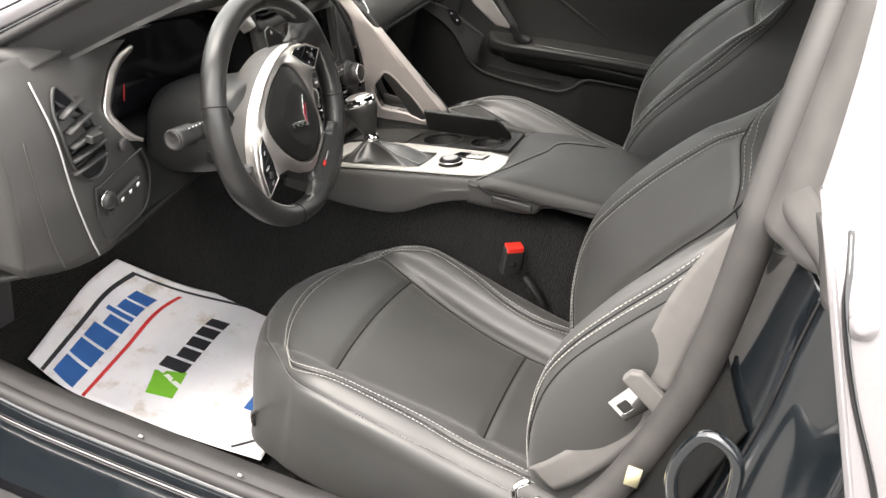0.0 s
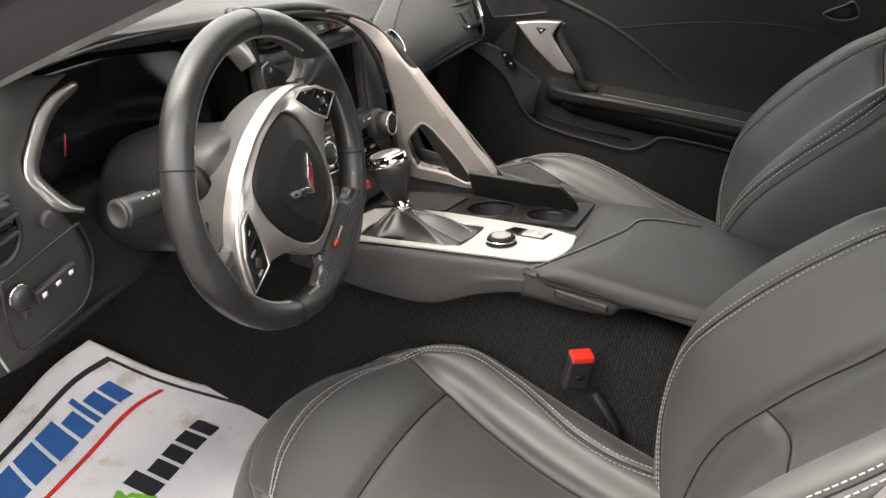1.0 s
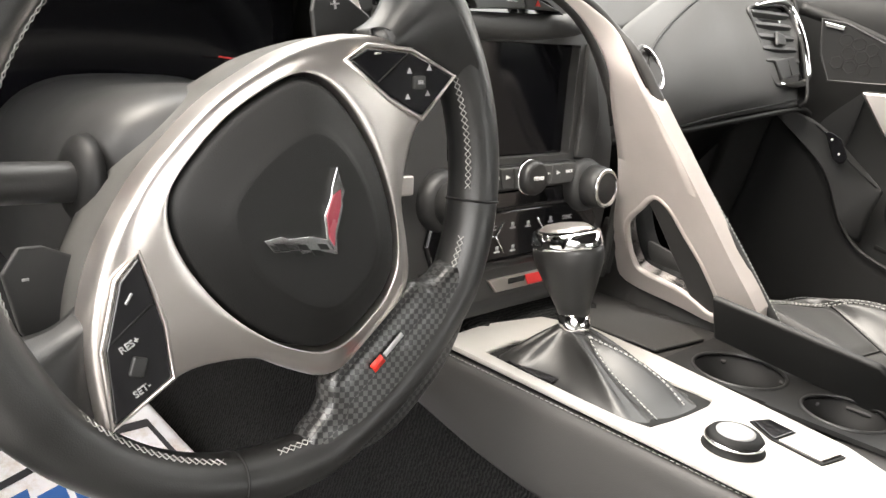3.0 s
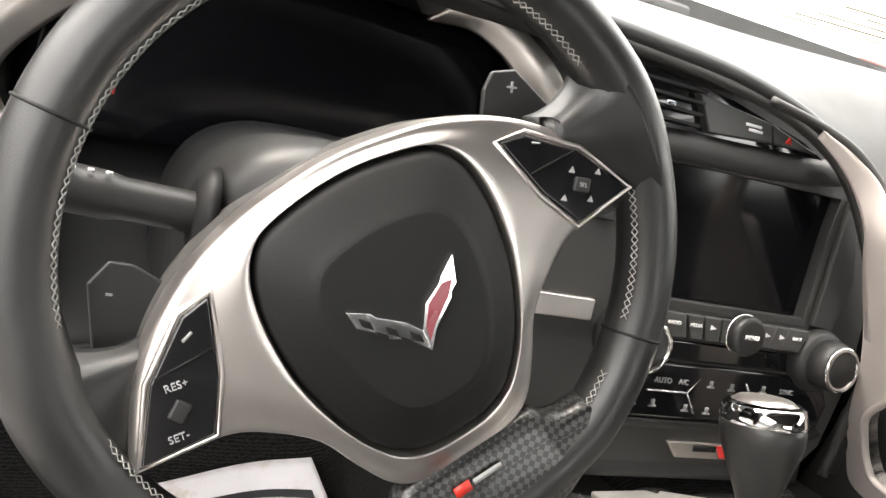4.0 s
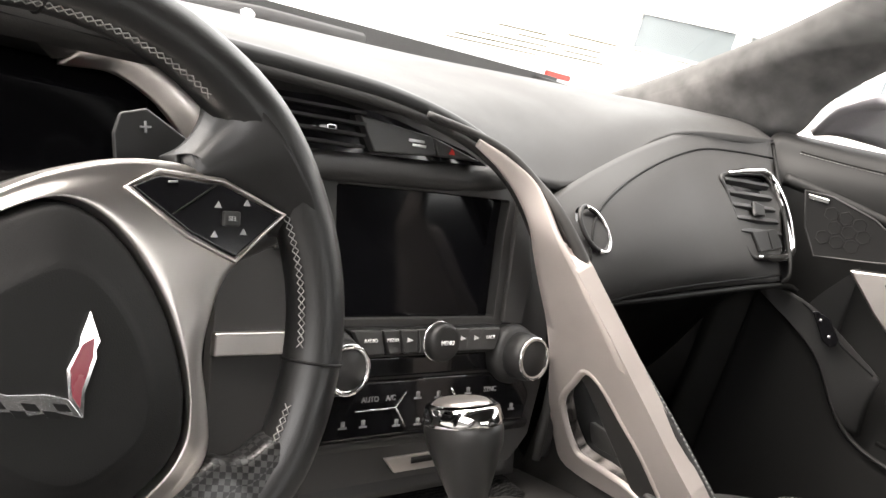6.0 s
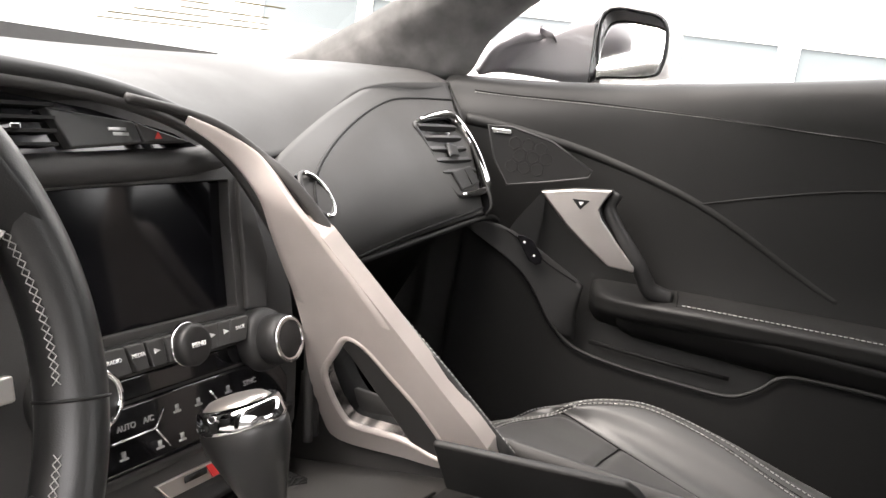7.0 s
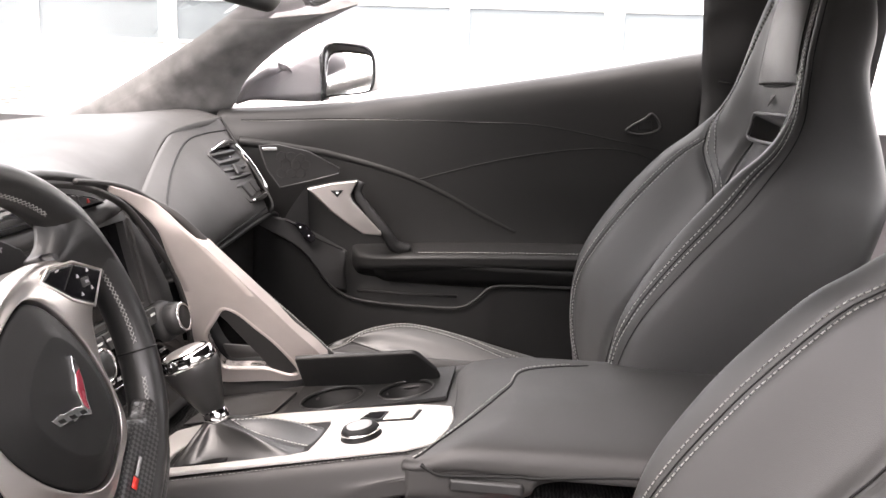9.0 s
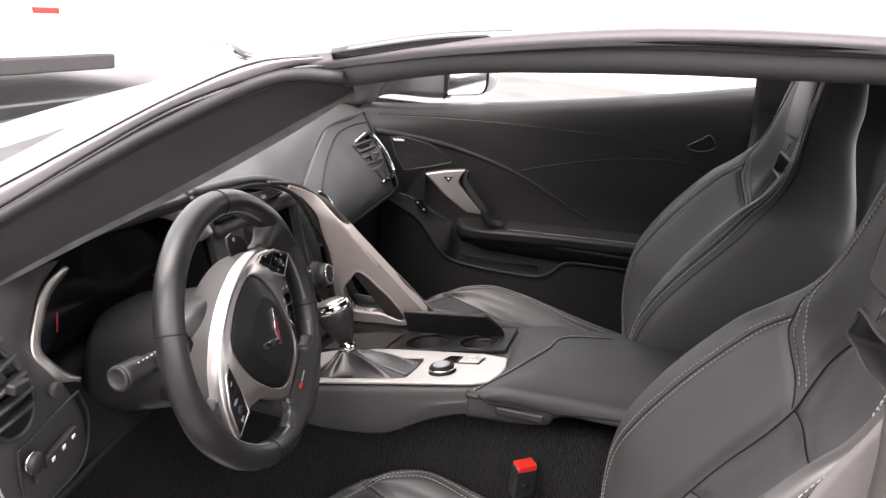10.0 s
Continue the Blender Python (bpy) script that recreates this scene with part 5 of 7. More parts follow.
def shifter():
    s = thing("gear_selector", "black leather gear selector with a chrome-topped knob and boot", "gear lever")
    top, base = np.array((-0.026, 0.693, 0.700)), np.array((-0.018, 0.655, 0.615))
    ax = (top - base) / np.linalg.norm(top - base)
    m = Matrix.Translation(base) @ Vector((0, 0, 1)).rotation_difference(Vector(ax)).to_matrix().to_4x4()
    part("knob", lathe([(0.012, 0.022), (0.014, 0.03), (0.0215, 0.052), (0.0275, 0.070), (0.0285, 0.080), (0.027, 0.088)], 28, m @ Matrix.Diagonal((0.95, 1.15, 1, 1))), RIM, s, "black leather knob")
    part("cap", lathe([(0.0275, 0.083), (0.0288, 0.087), (0.0265, 0.097), (0.023, 0.0995), (0.0225, 0.098)], 36, m @ Matrix.Diagonal((0.95, 1.15, 1, 1))), CHROME, s, "chrome cap ring")
    part("cap_inset", lathe([(0.0226, 0.0975), (0.018, 0.1015), (0.010, 0.103), (0.002, 0.1032)], 32, m @ Matrix.Diagonal((0.95, 1.15, 1, 1))), SILVER, s, "glossy grey cap inset")
    part("cap_window", prism([(-0.008, 0.004), (0.008, 0.004), (0.009, 0.016), (-0.009, 0.016)], 0.0012, m @ pose(0, 0, 0.1022, -6, 0, 0)), GLOSS, s, smooth=False)
    part("collar", lathe([(0.013, 0.006), (0.0145, 0.012), (0.0135, 0.024), (0.011, 0.026)], 24, m), CHROME, s, "chrome collar")
    rows = []
    for f in (0, 0.12, 0.3, 0.5, 0.7, 0.88, 1):
        ring = []
        for ang in np.linspace(0, 2 * math.pi, 36, endpoint=False):
            cx, cy = -0.030 + 0.047 * np.sign(math.cos(ang)) * abs(math.cos(ang)) ** 0.4, 0.618 + 0.083 * np.sign(math.sin(ang)) * abs(math.sin(ang)) ** 0.4
            p0 = np.array((cx, cy, 0.6405 - 0.216 * (cy - 0.425)))
            p1 = base + ax * 0.012 + np.array((0.012 * math.cos(ang), 0.012 * math.sin(ang), 0))
            q = p0 * (1 - f) + p1 * f
            # pleats that run from the lever to the corners, deepest half way
            q[2] += math.sin(math.pi * f) * (0.005 * math.cos(5 * ang + 0.6) + 0.003 * math.cos(9 * ang) - 0.001)
            ring.append(q)
        rows.append(ring)
    boot = Surf(rows, closed=True)
    for u in (0.715, 0.765):
        part("stitching", stitches([boot.path([(u, 0.12), (u + 0.006, 0.4), (u, 0.7), (0.74, 0.95)], 60, 0.0016)], 0.003, 0.0018), THREAD, s)
    part("boot", boot.mesh(108, 28), RIM, s, "folded black leather boot", thick=0.002)


shifter()


# ---- steering wheel ----
def steering_wheel():
    w = thing("steering_wheel", "black leather steering wheel with silver spokes, turned partly round", "steering wheel")
    m = frame_of((-0.349, 0.679, 0.775), (1, 0, 0), (0, 0.32, 0.947)) @ pose(0, 0, 0, 0, 0, 36.5)
    w.matrix_world = m

    def rim_point(a, r=0.1648):
        x, y = r * math.cos(a), r * math.sin(a)
        lift = 0.0
        flat = max(0.0, -math.sin(a) - 0.90) * 0.06
        return np.array((x, y + flat, lift))

    ang = np.linspace(0, 2 * math.pi, 128, endpoint=False)
    # the rim swells a little where the thumbs lie
    rad = [0.0165 + 0.0022 * math.exp(-((math.sin(a) - 0.12) / 0.22) ** 2) for a in ang]
    part("rim", tube([rim_point(a) for a in ang], rad, 16, closed=True, flat=1.12), RIM, w, "smooth black leather rim")
    for deg in (52, 128, -43, -137):
        a = radians(deg)
        c = rim_point(a)
        t = np.array((-math.sin(a), math.cos(a), 0))
        s = np.array((math.cos(a), math.sin(a), 0))
        part("rim_seam", tube([c + 0.0168 * (math.cos(b) * s + math.sin(b) * np.array((0, 0, 1.12))) for b in np.linspace(0, 2 * math.pi, 24, endpoint=False)], 0.0009, 6, closed=True), DARK, w)
    # laced thread along the inner side of the rim
    for lo, hi in ((-40, 14), (18, 162), (166, 220), (232, 262), (278, 308)):
        lace = bmesh.new()
        n = int((hi - lo) / 1.75)
        for k in range(n):
            a0, a1 = radians(lo + 1.75 * k), radians(lo + 1.75 * (k + 1))
            for s0, s1 in ((-1, 1), (1, -1)):
                p = [rim_point(a, 0.1648 - 0.0150 + 0.0011 * s) + np.array((0, 0, 0.0092 + 0.0016 * s)) for a, s in ((a0, s0), (a1, s1))]
                tube(p, 0.00036, 4, bm=lace)
        part("stitching", lace, THREAD, w, "grey cross stitching")
    # spoke cover: one silver plate with the airbag opening in it
    half = [(0.0, 0.0615), (0.03, 0.0590), (0.06, 0.0530), (0.097, 0.037), (0.128, 0.010), (0.150, -0.026), (0.150, -0.032), (0.128, -0.034), (0.105, -0.037), (0.088, -0.046), (0.068, -0.064), (0.056, -0.088), (0.044, -0.108), (0.028, -0.117), (0.0, -0.119)]
    inner = [(0.0, 0.0530), (0.022, 0.0512), (0.044, 0.0462), (0.0545, 0.039), (0.0615, 0.027), (0.0650, 0.012), (0.0660, -0.002), (0.0655, -0.018), (0.0635, -0.033), (0.0590, -0.050), (0.0525, -0.067), (0.0445, -0.081), (0.034, -0.093), (0.019, -0.1000), (0.0, -0.1015)]
    whole = lambda h: [(x, y) for x, y in h] + [(-x, y) for x, y in h[-2:0:-1]]
    rows = []
    ring_o, ring_i = np.array([(x, y, 0) for x, y in whole(half)]), np.array([(x, y, 0) for x, y in whole(inner)])
    # crowned between outline and opening: low at the rim, high round the airbag
    for f, z in ((0, -0.010), (0.03, 0.002), (0.12, 0.0075), (0.45, 0.009), (0.8, 0.012), (0.97, 0.013), (1.0, 0.010), (1.03, -0.004)):
        rows.append(ring_o + (ring_i - ring_o) * f + np.array((0, 0, z)))
    part("spoke_cover", Surf(rows, closed=True).mesh(112, 26), SILVER, w, "satin silver spoke cover")
    # grey back cover of the hub, behind the upper edge of the spokes
    top = [(-x, y) for x, y in half[5:0:-1]] + half[:6]
    crown = spline([(x, y, 0) for x, y in top], 60)
    rows = [np.array([(x * k, y * k - d, z) for x, y, _ in crown]) for k, d, z in ((0.97, 0.0, -0.002), (0.98, 0.0, -0.008), (0.985, 0.0, -0.022), (0.985, 0.001, -0.040), (0.955, 0.003, -0.056), (0.86, 0.012, -0.064), (0.5, 0.02, -0.066))]
    part("hub_cover", Surf(rows).mesh(70, 24), HUBGREY, w, "grey-black moulded hub cover", thick=0.003)
    # leather heel of each spoke, flowing into the rim
    for sx in (1, -1):
        heel = Surf([[(sx * x, y, z) for x, y, z in r] for r in (
            [(0.111, 0.022, -0.016), (0.121, 0.022, -0.014), (0.132, 0.025, -0.012), (0.145, 0.033, -0.012), (0.155, 0.046, -0.012)],
            [(0.112, 0.021, -0.004), (0.122, 0.018, -0.001), (0.135, 0.020, 0.002), (0.150, 0.025, 0.006), (0.160, 0.037, 0.008)],
            [(0.116, 0.019, -0.001), (0.129, 0.011, 0.002), (0.142, 0.008, 0.006), (0.154, 0.010, 0.011), (0.164, 0.015, 0.015)],
            [(0.129, 0.003, -0.001), (0.139, -0.004, 0.002), (0.149, -0.008, 0.006), (0.157, -0.009, 0.011), (0.165, -0.010, 0.015)],
            [(0.143, -0.020, -0.002), (0.148, -0.024, 0.001), (0.153, -0.027, 0.005), (0.159, -0.028, 0.009), (0.165, -0.030, 0.013)],
            [(0.143, -0.034, -0.012), (0.148, -0.037, -0.010), (0.152, -0.040, -0.006), (0.157, -0.043, 0.0), (0.162, -0.050, 0.006)])])
        part("spoke_heel", heel.mesh(20, 28), RIM, w, "black leather spoke heel", thick=0.008)
    # airbag cover
    rows = []
    ring = np.array([(x, y, 0) for x, y in whole(inner)]) * 0.985
    mid = np.array((0, -0.024, 0))
    for f, z in ((1.0, -0.002), (0.985, 0.009), (0.955, 0.0125), (0.90, 0.0150), (0.78, 0.0190), (0.70, 0.0215), (0.64, 0.0236), (0.58, 0.0243), (0.3, 0.0248), (0.05, 0.025)):
        rows.append((ring - mid) * f + mid + np.array((0, 0, z)))
    part("airbag_cover", Surf(rows, closed=True).mesh(96, 40, caps=True), AIRBAG, w, "black grained airbag cover")
    # emblem as plain shapes: a chequered wing and a red wing, edged in chrome
    flag_l = [(-0.0305, -0.0045), (-0.0205, -0.0105), (-0.0185, -0.0140), (-0.0060, -0.0240), (0.0, -0.0320), (0.0002, -0.0440), (-0.0080, -0.0330), (-0.0175, -0.0270), (-0.0190, -0.0235), (-0.0295, -0.0140)]
    flag_r = [(0.0295, -0.0045), (0.0190, -0.0120), (0.0165, -0.0150), (0.0065, -0.0205), (0.0, -0.0320), (0.0002, -0.0440), (0.0070, -0.0345), (0.0200, -0.0245), (0.0215, -0.0215), (0.0255, -0.0190)]
    em = part("emblem", prism(flag_l, 0.0028, pose(0, 0, 0.0238)), CHROME, w, "small chrome emblem with a dark red wing", smooth=False, bevel=0.0004)
    part("emblem_wing", prism(flag_r[::-1], 0.0030, pose(0, 0, 0.0238)), CHROME, em, smooth=False, bevel=0.0004)
    part("emblem_field", prism([(0.0014, -0.0385), (0.0066, -0.0322), (0.0188, -0.0228), (0.0238, -0.0160), (0.0182, -0.0152), (0.0078, -0.0214), (0.0018, -0.0322)], 0.0006, pose(0, 0, 0.0267)), DEEPRED, em, smooth=False)
    for r in range(2):
        for k in range(5):
            if (k + r) % 2:
                continue
            x, y = -0.0265 + 0.0050 * k, -0.0100 - 0.0050 * k - 0.0048 * r + (0.001 if k > 2 else 0)
            part("emblem_check", prism([(x, y), (x + 0.0044, y - 0.0044), (x + 0.0044, y - 0.0088), (x, y - 0.0044)], 0.0006, pose(0, 0, 0.0265)), DARK, em, smooth=False)
    # switch pads
    for sx in (1, -1):
        o = [(0.081, 0.030), (0.096, 0.027), (0.122, 0.006), (0.143, -0.0265), (0.108, -0.030), (0.094, -0.006)]
        pad = part("switch_pad", prism([(sx * x, y) for x, y in o][::sx], 0.004, pose(0, 0, 0.0085)), GLOSS, w, "gloss black switch pad", smooth=False, bevel=0.0012)
        rim3 = spline([(sx * x * 1.004, y, 0.0095) for x, y in o], 60, True)
        part("pad_frame", tube([(sx * x, y, 0.011) for x, y in [(0.0795, 0.0315), (0.097, 0.029), (0.124, 0.007), (0.1455, -0.0275), (0.107, -0.032), (0.092, -0.006)]], 0.0014, 6, closed=True), SILVER, pad)
        part("switch_gap", box((0.028, 0.0008, 0.001), (sx * 0.105, 0.0075, 0.0127), m=pose(0, 0, 0)), DARK, pad)
        cx, cy = sx * 0.1165, -0.0115
        part("switch", box((0.010, 0.008, 0.003), (0, 0, 0), m=pose(cx, cy, 0.0132, 0, 0, sx * -35)), PLASTIC, pad, bevel=0.0012)
        if sx > 0:
            for k in range(4):
                a = radians(45 + 90 * k - 35)
                part("switch_mark", prism([(-0.002, -0.0014), (0.002, -0.0014), (0, 0.002)], 0.0005, pose(cx + 0.0125 * math.cos(a), cy + 0.010 * math.sin(a), 0.0126, 0, 0, -36)), GREY, pad, smooth=False)
            part("switch_mark", box((0.005, 0.0012, 0.0005), (0.0, 0, 0.0128), m=pose(0.100, 0.021, 0, 0, 0, -30)), GREY, pad)
            words("SEL", 0.0034, pose(cx, cy, 0.0149, 0, 0, -36), GREY, pad)
        else:
            words("RES+", 0.0052, pose(cx + 0.004, cy + 0.0115, 0.0128, 0, 0, -10), GREY, pad)
            words("SET-", 0.0052, pose(cx - 0.006, cy - 0.0110, 0.0128, 0, 0, -10), GREY, pad)
            part("switch_mark", box((0.006, 0.0014, 0.0005), (0, 0, 0.0128), m=pose(-0.098, 0.018, 0, 0, 0, 20)), GREY, pad)
    # carbon fibre lower spoke and rim insert
    rows = []
    for x, y0, y1 in ((-0.082, -0.132, -0.146), (-0.072, -0.126, -0.156), (-0.060, -0.1255, -0.165), (-0.050, -0.122, -0.1705), (-0.042, -0.1135, -0.174), (-0.024, -0.1125, -0.179), (0, -0.112, -0.180), (0.024, -0.1125, -0.179), (0.042, -0.1135, -0.174), (0.050, -0.122, -0.1705), (0.060, -0.1255, -0.165), (0.072, -0.126, -0.156), (0.082, -0.132, -0.146)):
        rows.append([(x, y0, -0.004), (x, y0 - 0.003, 0.009), (x, (2 * y0 + y1) / 3, 0.0135), (x, (y0 + 2 * y1) / 3, 0.0165), (x, y1 + 0.004, 0.014), (x, y1 - 0.002, 0.0)])
    cs = Surf(rows)
    low = part("lower_spoke", cs.mesh(24, 50), CARBON, w, "carbon fibre lower spoke", thick=0.003)
    tag = frame_of(tuple(cs.at(0.34, 0.5) + (0, 0, 0.002)), (1, 0, 0), (0, 1, -0.15))
    part("badge_bar", box((0.010, 0.006, 0.0008), (-0.013, 0, 0.0006), m=tag), RED, low)
    part("badge_bar", box((0.018, 0.0030, 0.0008), (0.003, 0, 0.0006), m=tag), GREY, low)
    # shift paddles behind the spokes
    for sx, w0 in ((1, "+"), (-1, "-")):
        o = [(0.094, 0.030), (0.103, 0.046), (0.112, 0.0530), (0.126, 0.0480), (0.1385, 0.020), (0.138, -0.004), (0.098, 0.0)]
        p = part("shift_paddle", prism([(sx * x, y) for x, y in o][::sx], 0.004, pose(0, 0.004, -0.034)), PLASTIC, w, "dark shift paddle", smooth=False, bevel=0.0015)
        words(w0, 0.013, pose(sx * 0.119, 0.0435, -0.0294, 0, 0, -30 if sx > 0 else -36), GREY, p)


steering_wheel()


def column():
    c = thing("steering_column", "black plastic steering column shroud with stalks", "steering column")
    ax = np.array((0, 0.947, -0.32))
    rows = []
    for d, rx, rz in ((0.03, 0.062, 0.058), (0.05, 0.078, 0.070), (0.09, 0.085, 0.074), (0.14, 0.085, 0.074), (0.19, 0.09, 0.08)):
        o = np.array((-0.349, 0.679, 0.770)) + ax * d
        rows.append([o + np.array((rx * np.sign(math.cos(a)) * abs(math.cos(a)) ** 0.6, 0, rz * np.sign(math.sin(a)) * abs(math.sin(a)) ** 0.7 - 0.008)) for a in np.linspace(0, 2 * math.pi, 32, endpoint=False)])
    part("shroud", Surf(rows, closed=True).mesh(48, 20, caps=True), PLASTIC, c, "dark plastic shroud")
    # lamp stalk with its round end, and the wiper stalk
    s = part("lamp_stalk", tube(spline([(-0.42, 0.735, 0.762), (-0.47, 0.735, 0.764), (-0.50, 0.737, 0.765), (-0.535, 0.74, 0.766)], 16), [0.011] * 6 + [0.0125] * 4 + [0.0155] * 6, 16), PLASTIC, c, "black stalk with a round switch end")
    part("stalk_end", lathe([(0.0155, 0), (0.0145, 0.003), (0.011, 0.0035), (0.0105, 0.002), (0.002, 0.0022)], 28, look((-0.535, 0.74, 0.766), (0.5, 0.60, 0.76))), RUBBER, s)
    for k in range(5):
        part("stalk_mark", box((0.003, 0.0012, 0.0015), (0, 0, 0), m=pose(-0.512 + 0.0085 * k, 0.7305, 0.7782, 40, 0, 0)), WHITE, s)
    w = part("wiper_stalk", tube(spline([(-0.27, 0.745, 0.765), (-0.235, 0.75, 0.785), (-0.20, 0.755, 0.80), (-0.175, 0.76, 0.81)], 12), 0.011, 12), PLASTIC, c, "black wiper stalk")
    part("boot", lathe([(0.026, 0), (0.024, 0.006), (0.018, 0.010), (0.014, 0.010)], 24, look((-0.425, 0.736, 0.762), (0.6, 0.72, 0.75))), DARK, c)
    part("tilt_switch", box((0.014, 0.02, 0.02), (-0.432, 0.742, 0.705)), DARK, c, bevel=0.003)
    part("ignition_label", box((0.012, 0.003, 0.016), (-0.438, 0.73, 0.705)), PLASTIC, c, bevel=0.002)


column()
# ---- seats ----
def seat(name, label, at, outer, reach=0.0, skew=0.0, lift=0.0):
    """A bucket seat; outer is the side of its switches, -1 or 1, or 0 for none."""
    s = thing(name, label, "seat", group="bucket seats", at=at)
    rows = []
    for y, inner, crest, outer, zc, zb, zlow, bow in ((0.645, 0.090, 0.150, 0.185, 0.300, 0.300, 0.27, 0.045), (0.680, 0.105, 0.170, 0.205, 0.345, 0.345, 0.26, 0.065), (0.688, 0.120, 0.185, 0.222, 0.385, 0.388, 0.25, 0.078), (0.672, 0.140, 0.195, 0.236, 0.420, 0.430, 0.25, 0.080),
                                                      (0.640, 0.158, 0.203, 0.244, 0.438, 0.452, 0.25, 0.072), (0.585, 0.171, 0.212, 0.250, 0.443, 0.468, 0.25, 0.045), (0.50, 0.169, 0.220, 0.255, 0.435, 0.475, 0.25, 0.015), (0.40, 0.156, 0.212, 0.254, 0.418, 0.465, 0.25, 0.0),
                                                      (0.30, 0.142, 0.197, 0.248, 0.402, 0.449, 0.25, 0.0), (0.20, 0.138, 0.194, 0.244, 0.388, 0.434, 0.25, 0.0), (0.06, 0.135, 0.200, 0.240, 0.378, 0.42, 0.25, 0.0)):
        y += reach * max(0, y - 0.2) / 0.4
        half = [(0.0, zc + 0.004), (inner * 0.55, zc + 0.003), (inner, zc + 0.002), ((inner + crest) / 2 - 0.002, (zc + 2 * zb) / 3 + 0.003), (crest, zb), ((crest + outer) / 2 + 0.004, zb - 0.010), (outer, zb - 0.036), (outer - 0.010, (zlow + zb) / 2 + 0.01), (outer - 0.035, zlow)]
        whole = [(-x, z) for x, z in half[:0:-1]] + half
        rows.append([(x + skew * (y - 0.2), y - bow * (x / 0.2) ** 2, z + lift * min(1, max(0, y - 0.1) / 0.3)) for x, z in whole])
    cu = Surf(rows)
    edge = [(0.245, 1.0), (0.232, 0.93), (0.222, 0.84), (0.238, 0.74), (0.245, 0.64), (0.222, 0.55), (0.218, 0.49), (0.235, 0.462), (0.30, 0.445), (0.40, 0.437), (0.5, 0.432), (0.58, 0.428), (0.646, 0.445), (0.70, 0.49), (0.722, 0.548), (0.742, 0.612), (0.735, 0.705), (0.712, 0.793), (0.712, 0.863), (0.735, 0.936), (0.74, 1.0)]
    tailor = [[(0.36, 0.45), (0.378, 0.52), (0.383, 0.60), (0.388, 0.70), (0.388, 0.80), (0.385, 1.0)], [(0.650, 0.448), (0.628, 0.52), (0.615, 0.60), (0.606, 0.70), (0.604, 0.80), (0.612, 1.0)],
              [(0.383, 0.60), (0.45, 0.60), (0.55, 0.598), (0.615, 0.597)], [(0.388, 0.857), (0.5, 0.855), (0.607, 0.857)]]
    hem = [(0.17, 1.0), (0.165, 0.8), (0.16, 0.62), (0.165, 0.5), (0.20, 0.41), (0.29, 0.345), (0.4, 0.31), (0.5, 0.30)]
    hem += [(1 - u, v) for u, v in hem[-2::-1]]
    g = creased(cu.grid(230, 190), [cu.path(q, 160) for q in tailor], 0.0065, 0.0075)
    g = creased(g, [cu.path(edge, 240), cu.path(hem, 240)], 0.0028, 0.005)
    part("cushion", grid_mesh(g), LEATHER, s, "black leather cushion with raised bolsters", thick=-0.004)
    for line in tailor:
        part("seam", tube(cu.path(line, 80, 0.0052), 0.0012, 6), DARK, s)
    for line in (edge, hem):
        part("seam", tube(cu.path(line, 200, 0.0022), 0.0008, 6), DARK, s)
    away = lambda k: [(u + k * (1 if u < 0.5 else -1) * 0.0125 * min(1, abs(u - 0.5) / 0.2), v + k * 0.0125 * (1 - min(1, abs(u - 0.5) / 0.22))) for u, v in edge]
    for k in (1, -1):
        part("stitching", stitches([cu.path(away(k), 200, -0.0010)]), THREAD, s, "row of grey thread")
    part("stitching", stitches([cu.path([(u, v + 0.01) for u, v in hem], 200, -0.0008)], 0.003, 0.002, 0.0004), GREY, s, "fine grey thread")
    # backrest
    back = []
    for y, z, wid, bol, th in ((0.135, 0.37, 0.200, 0.050, 0.12), (0.112, 0.48, 0.226, 0.100, 0.13), (0.075, 0.59, 0.236, 0.132, 0.14), (0.022, 0.69, 0.234, 0.134, 0.13), (-0.030, 0.79, 0.226, 0.110, 0.11), (-0.047, 0.84, 0.212, 0.080, 0.105), (-0.054, 0.89, 0.180, 0.050, 0.10), (-0.054, 0.94, 0.152, 0.030, 0.095), (-0.056, 0.99, 0.137, 0.020, 0.085), (-0.062, 1.040, 0.130, 0.014, 0.085), (-0.072, 1.085, 0.118, 0.010, 0.07), (-0.088, 1.115, 0.085, 0.002, 0.055)):
        n = np.array((0, 0.94, 0.34))
        c = np.array((0, y, z))
        ring = []
        for x, d in ((0, 0), (0.42, 0.0), (0.62, 0.25), (0.80, 0.82), (0.94, 1.0), (1.03, 0.72), (1.04, -0.2), (0.99, -0.85), (0.7, -1.1), (0, -1.15)):
            ring.append(c + np.array((x * wid, 0, 0)) + n * (bol * d if d > 0 else th * d * 0.8))
        ring += [p * np.array((-1, 1, 1)) for p in ring[-2:0:-1]]
        # the inner bolsters sit a little further back
        ring = [p + np.array((0, 0.16 * min(0, p[0]), 0)) for p in ring]
        back.append(ring)
    bs = Surf(back, closed=True)
    mirror = lambda uv: [(1 - u, v) for u, v in uv]
    # seams of the backrest, as places on its surface: the front edge, the wing of the head part, the bolster and the insert
    edge_in = [(0.165, 0.03), (0.195, 0.09), (0.195, 0.15), (0.180, 0.21), (0.172, 0.30), (0.166, 0.40), (0.160, 0.46)]
    edge_out = [(0.785, 0.03), (0.778, 0.10), (0.768, 0.16), (0.758, 0.20), (0.747, 0.27), (0.742, 0.325), (0.748, 0.40), (0.752, 0.50), (0.765, 0.62), (0.80, 0.76), (0.835, 0.88)]
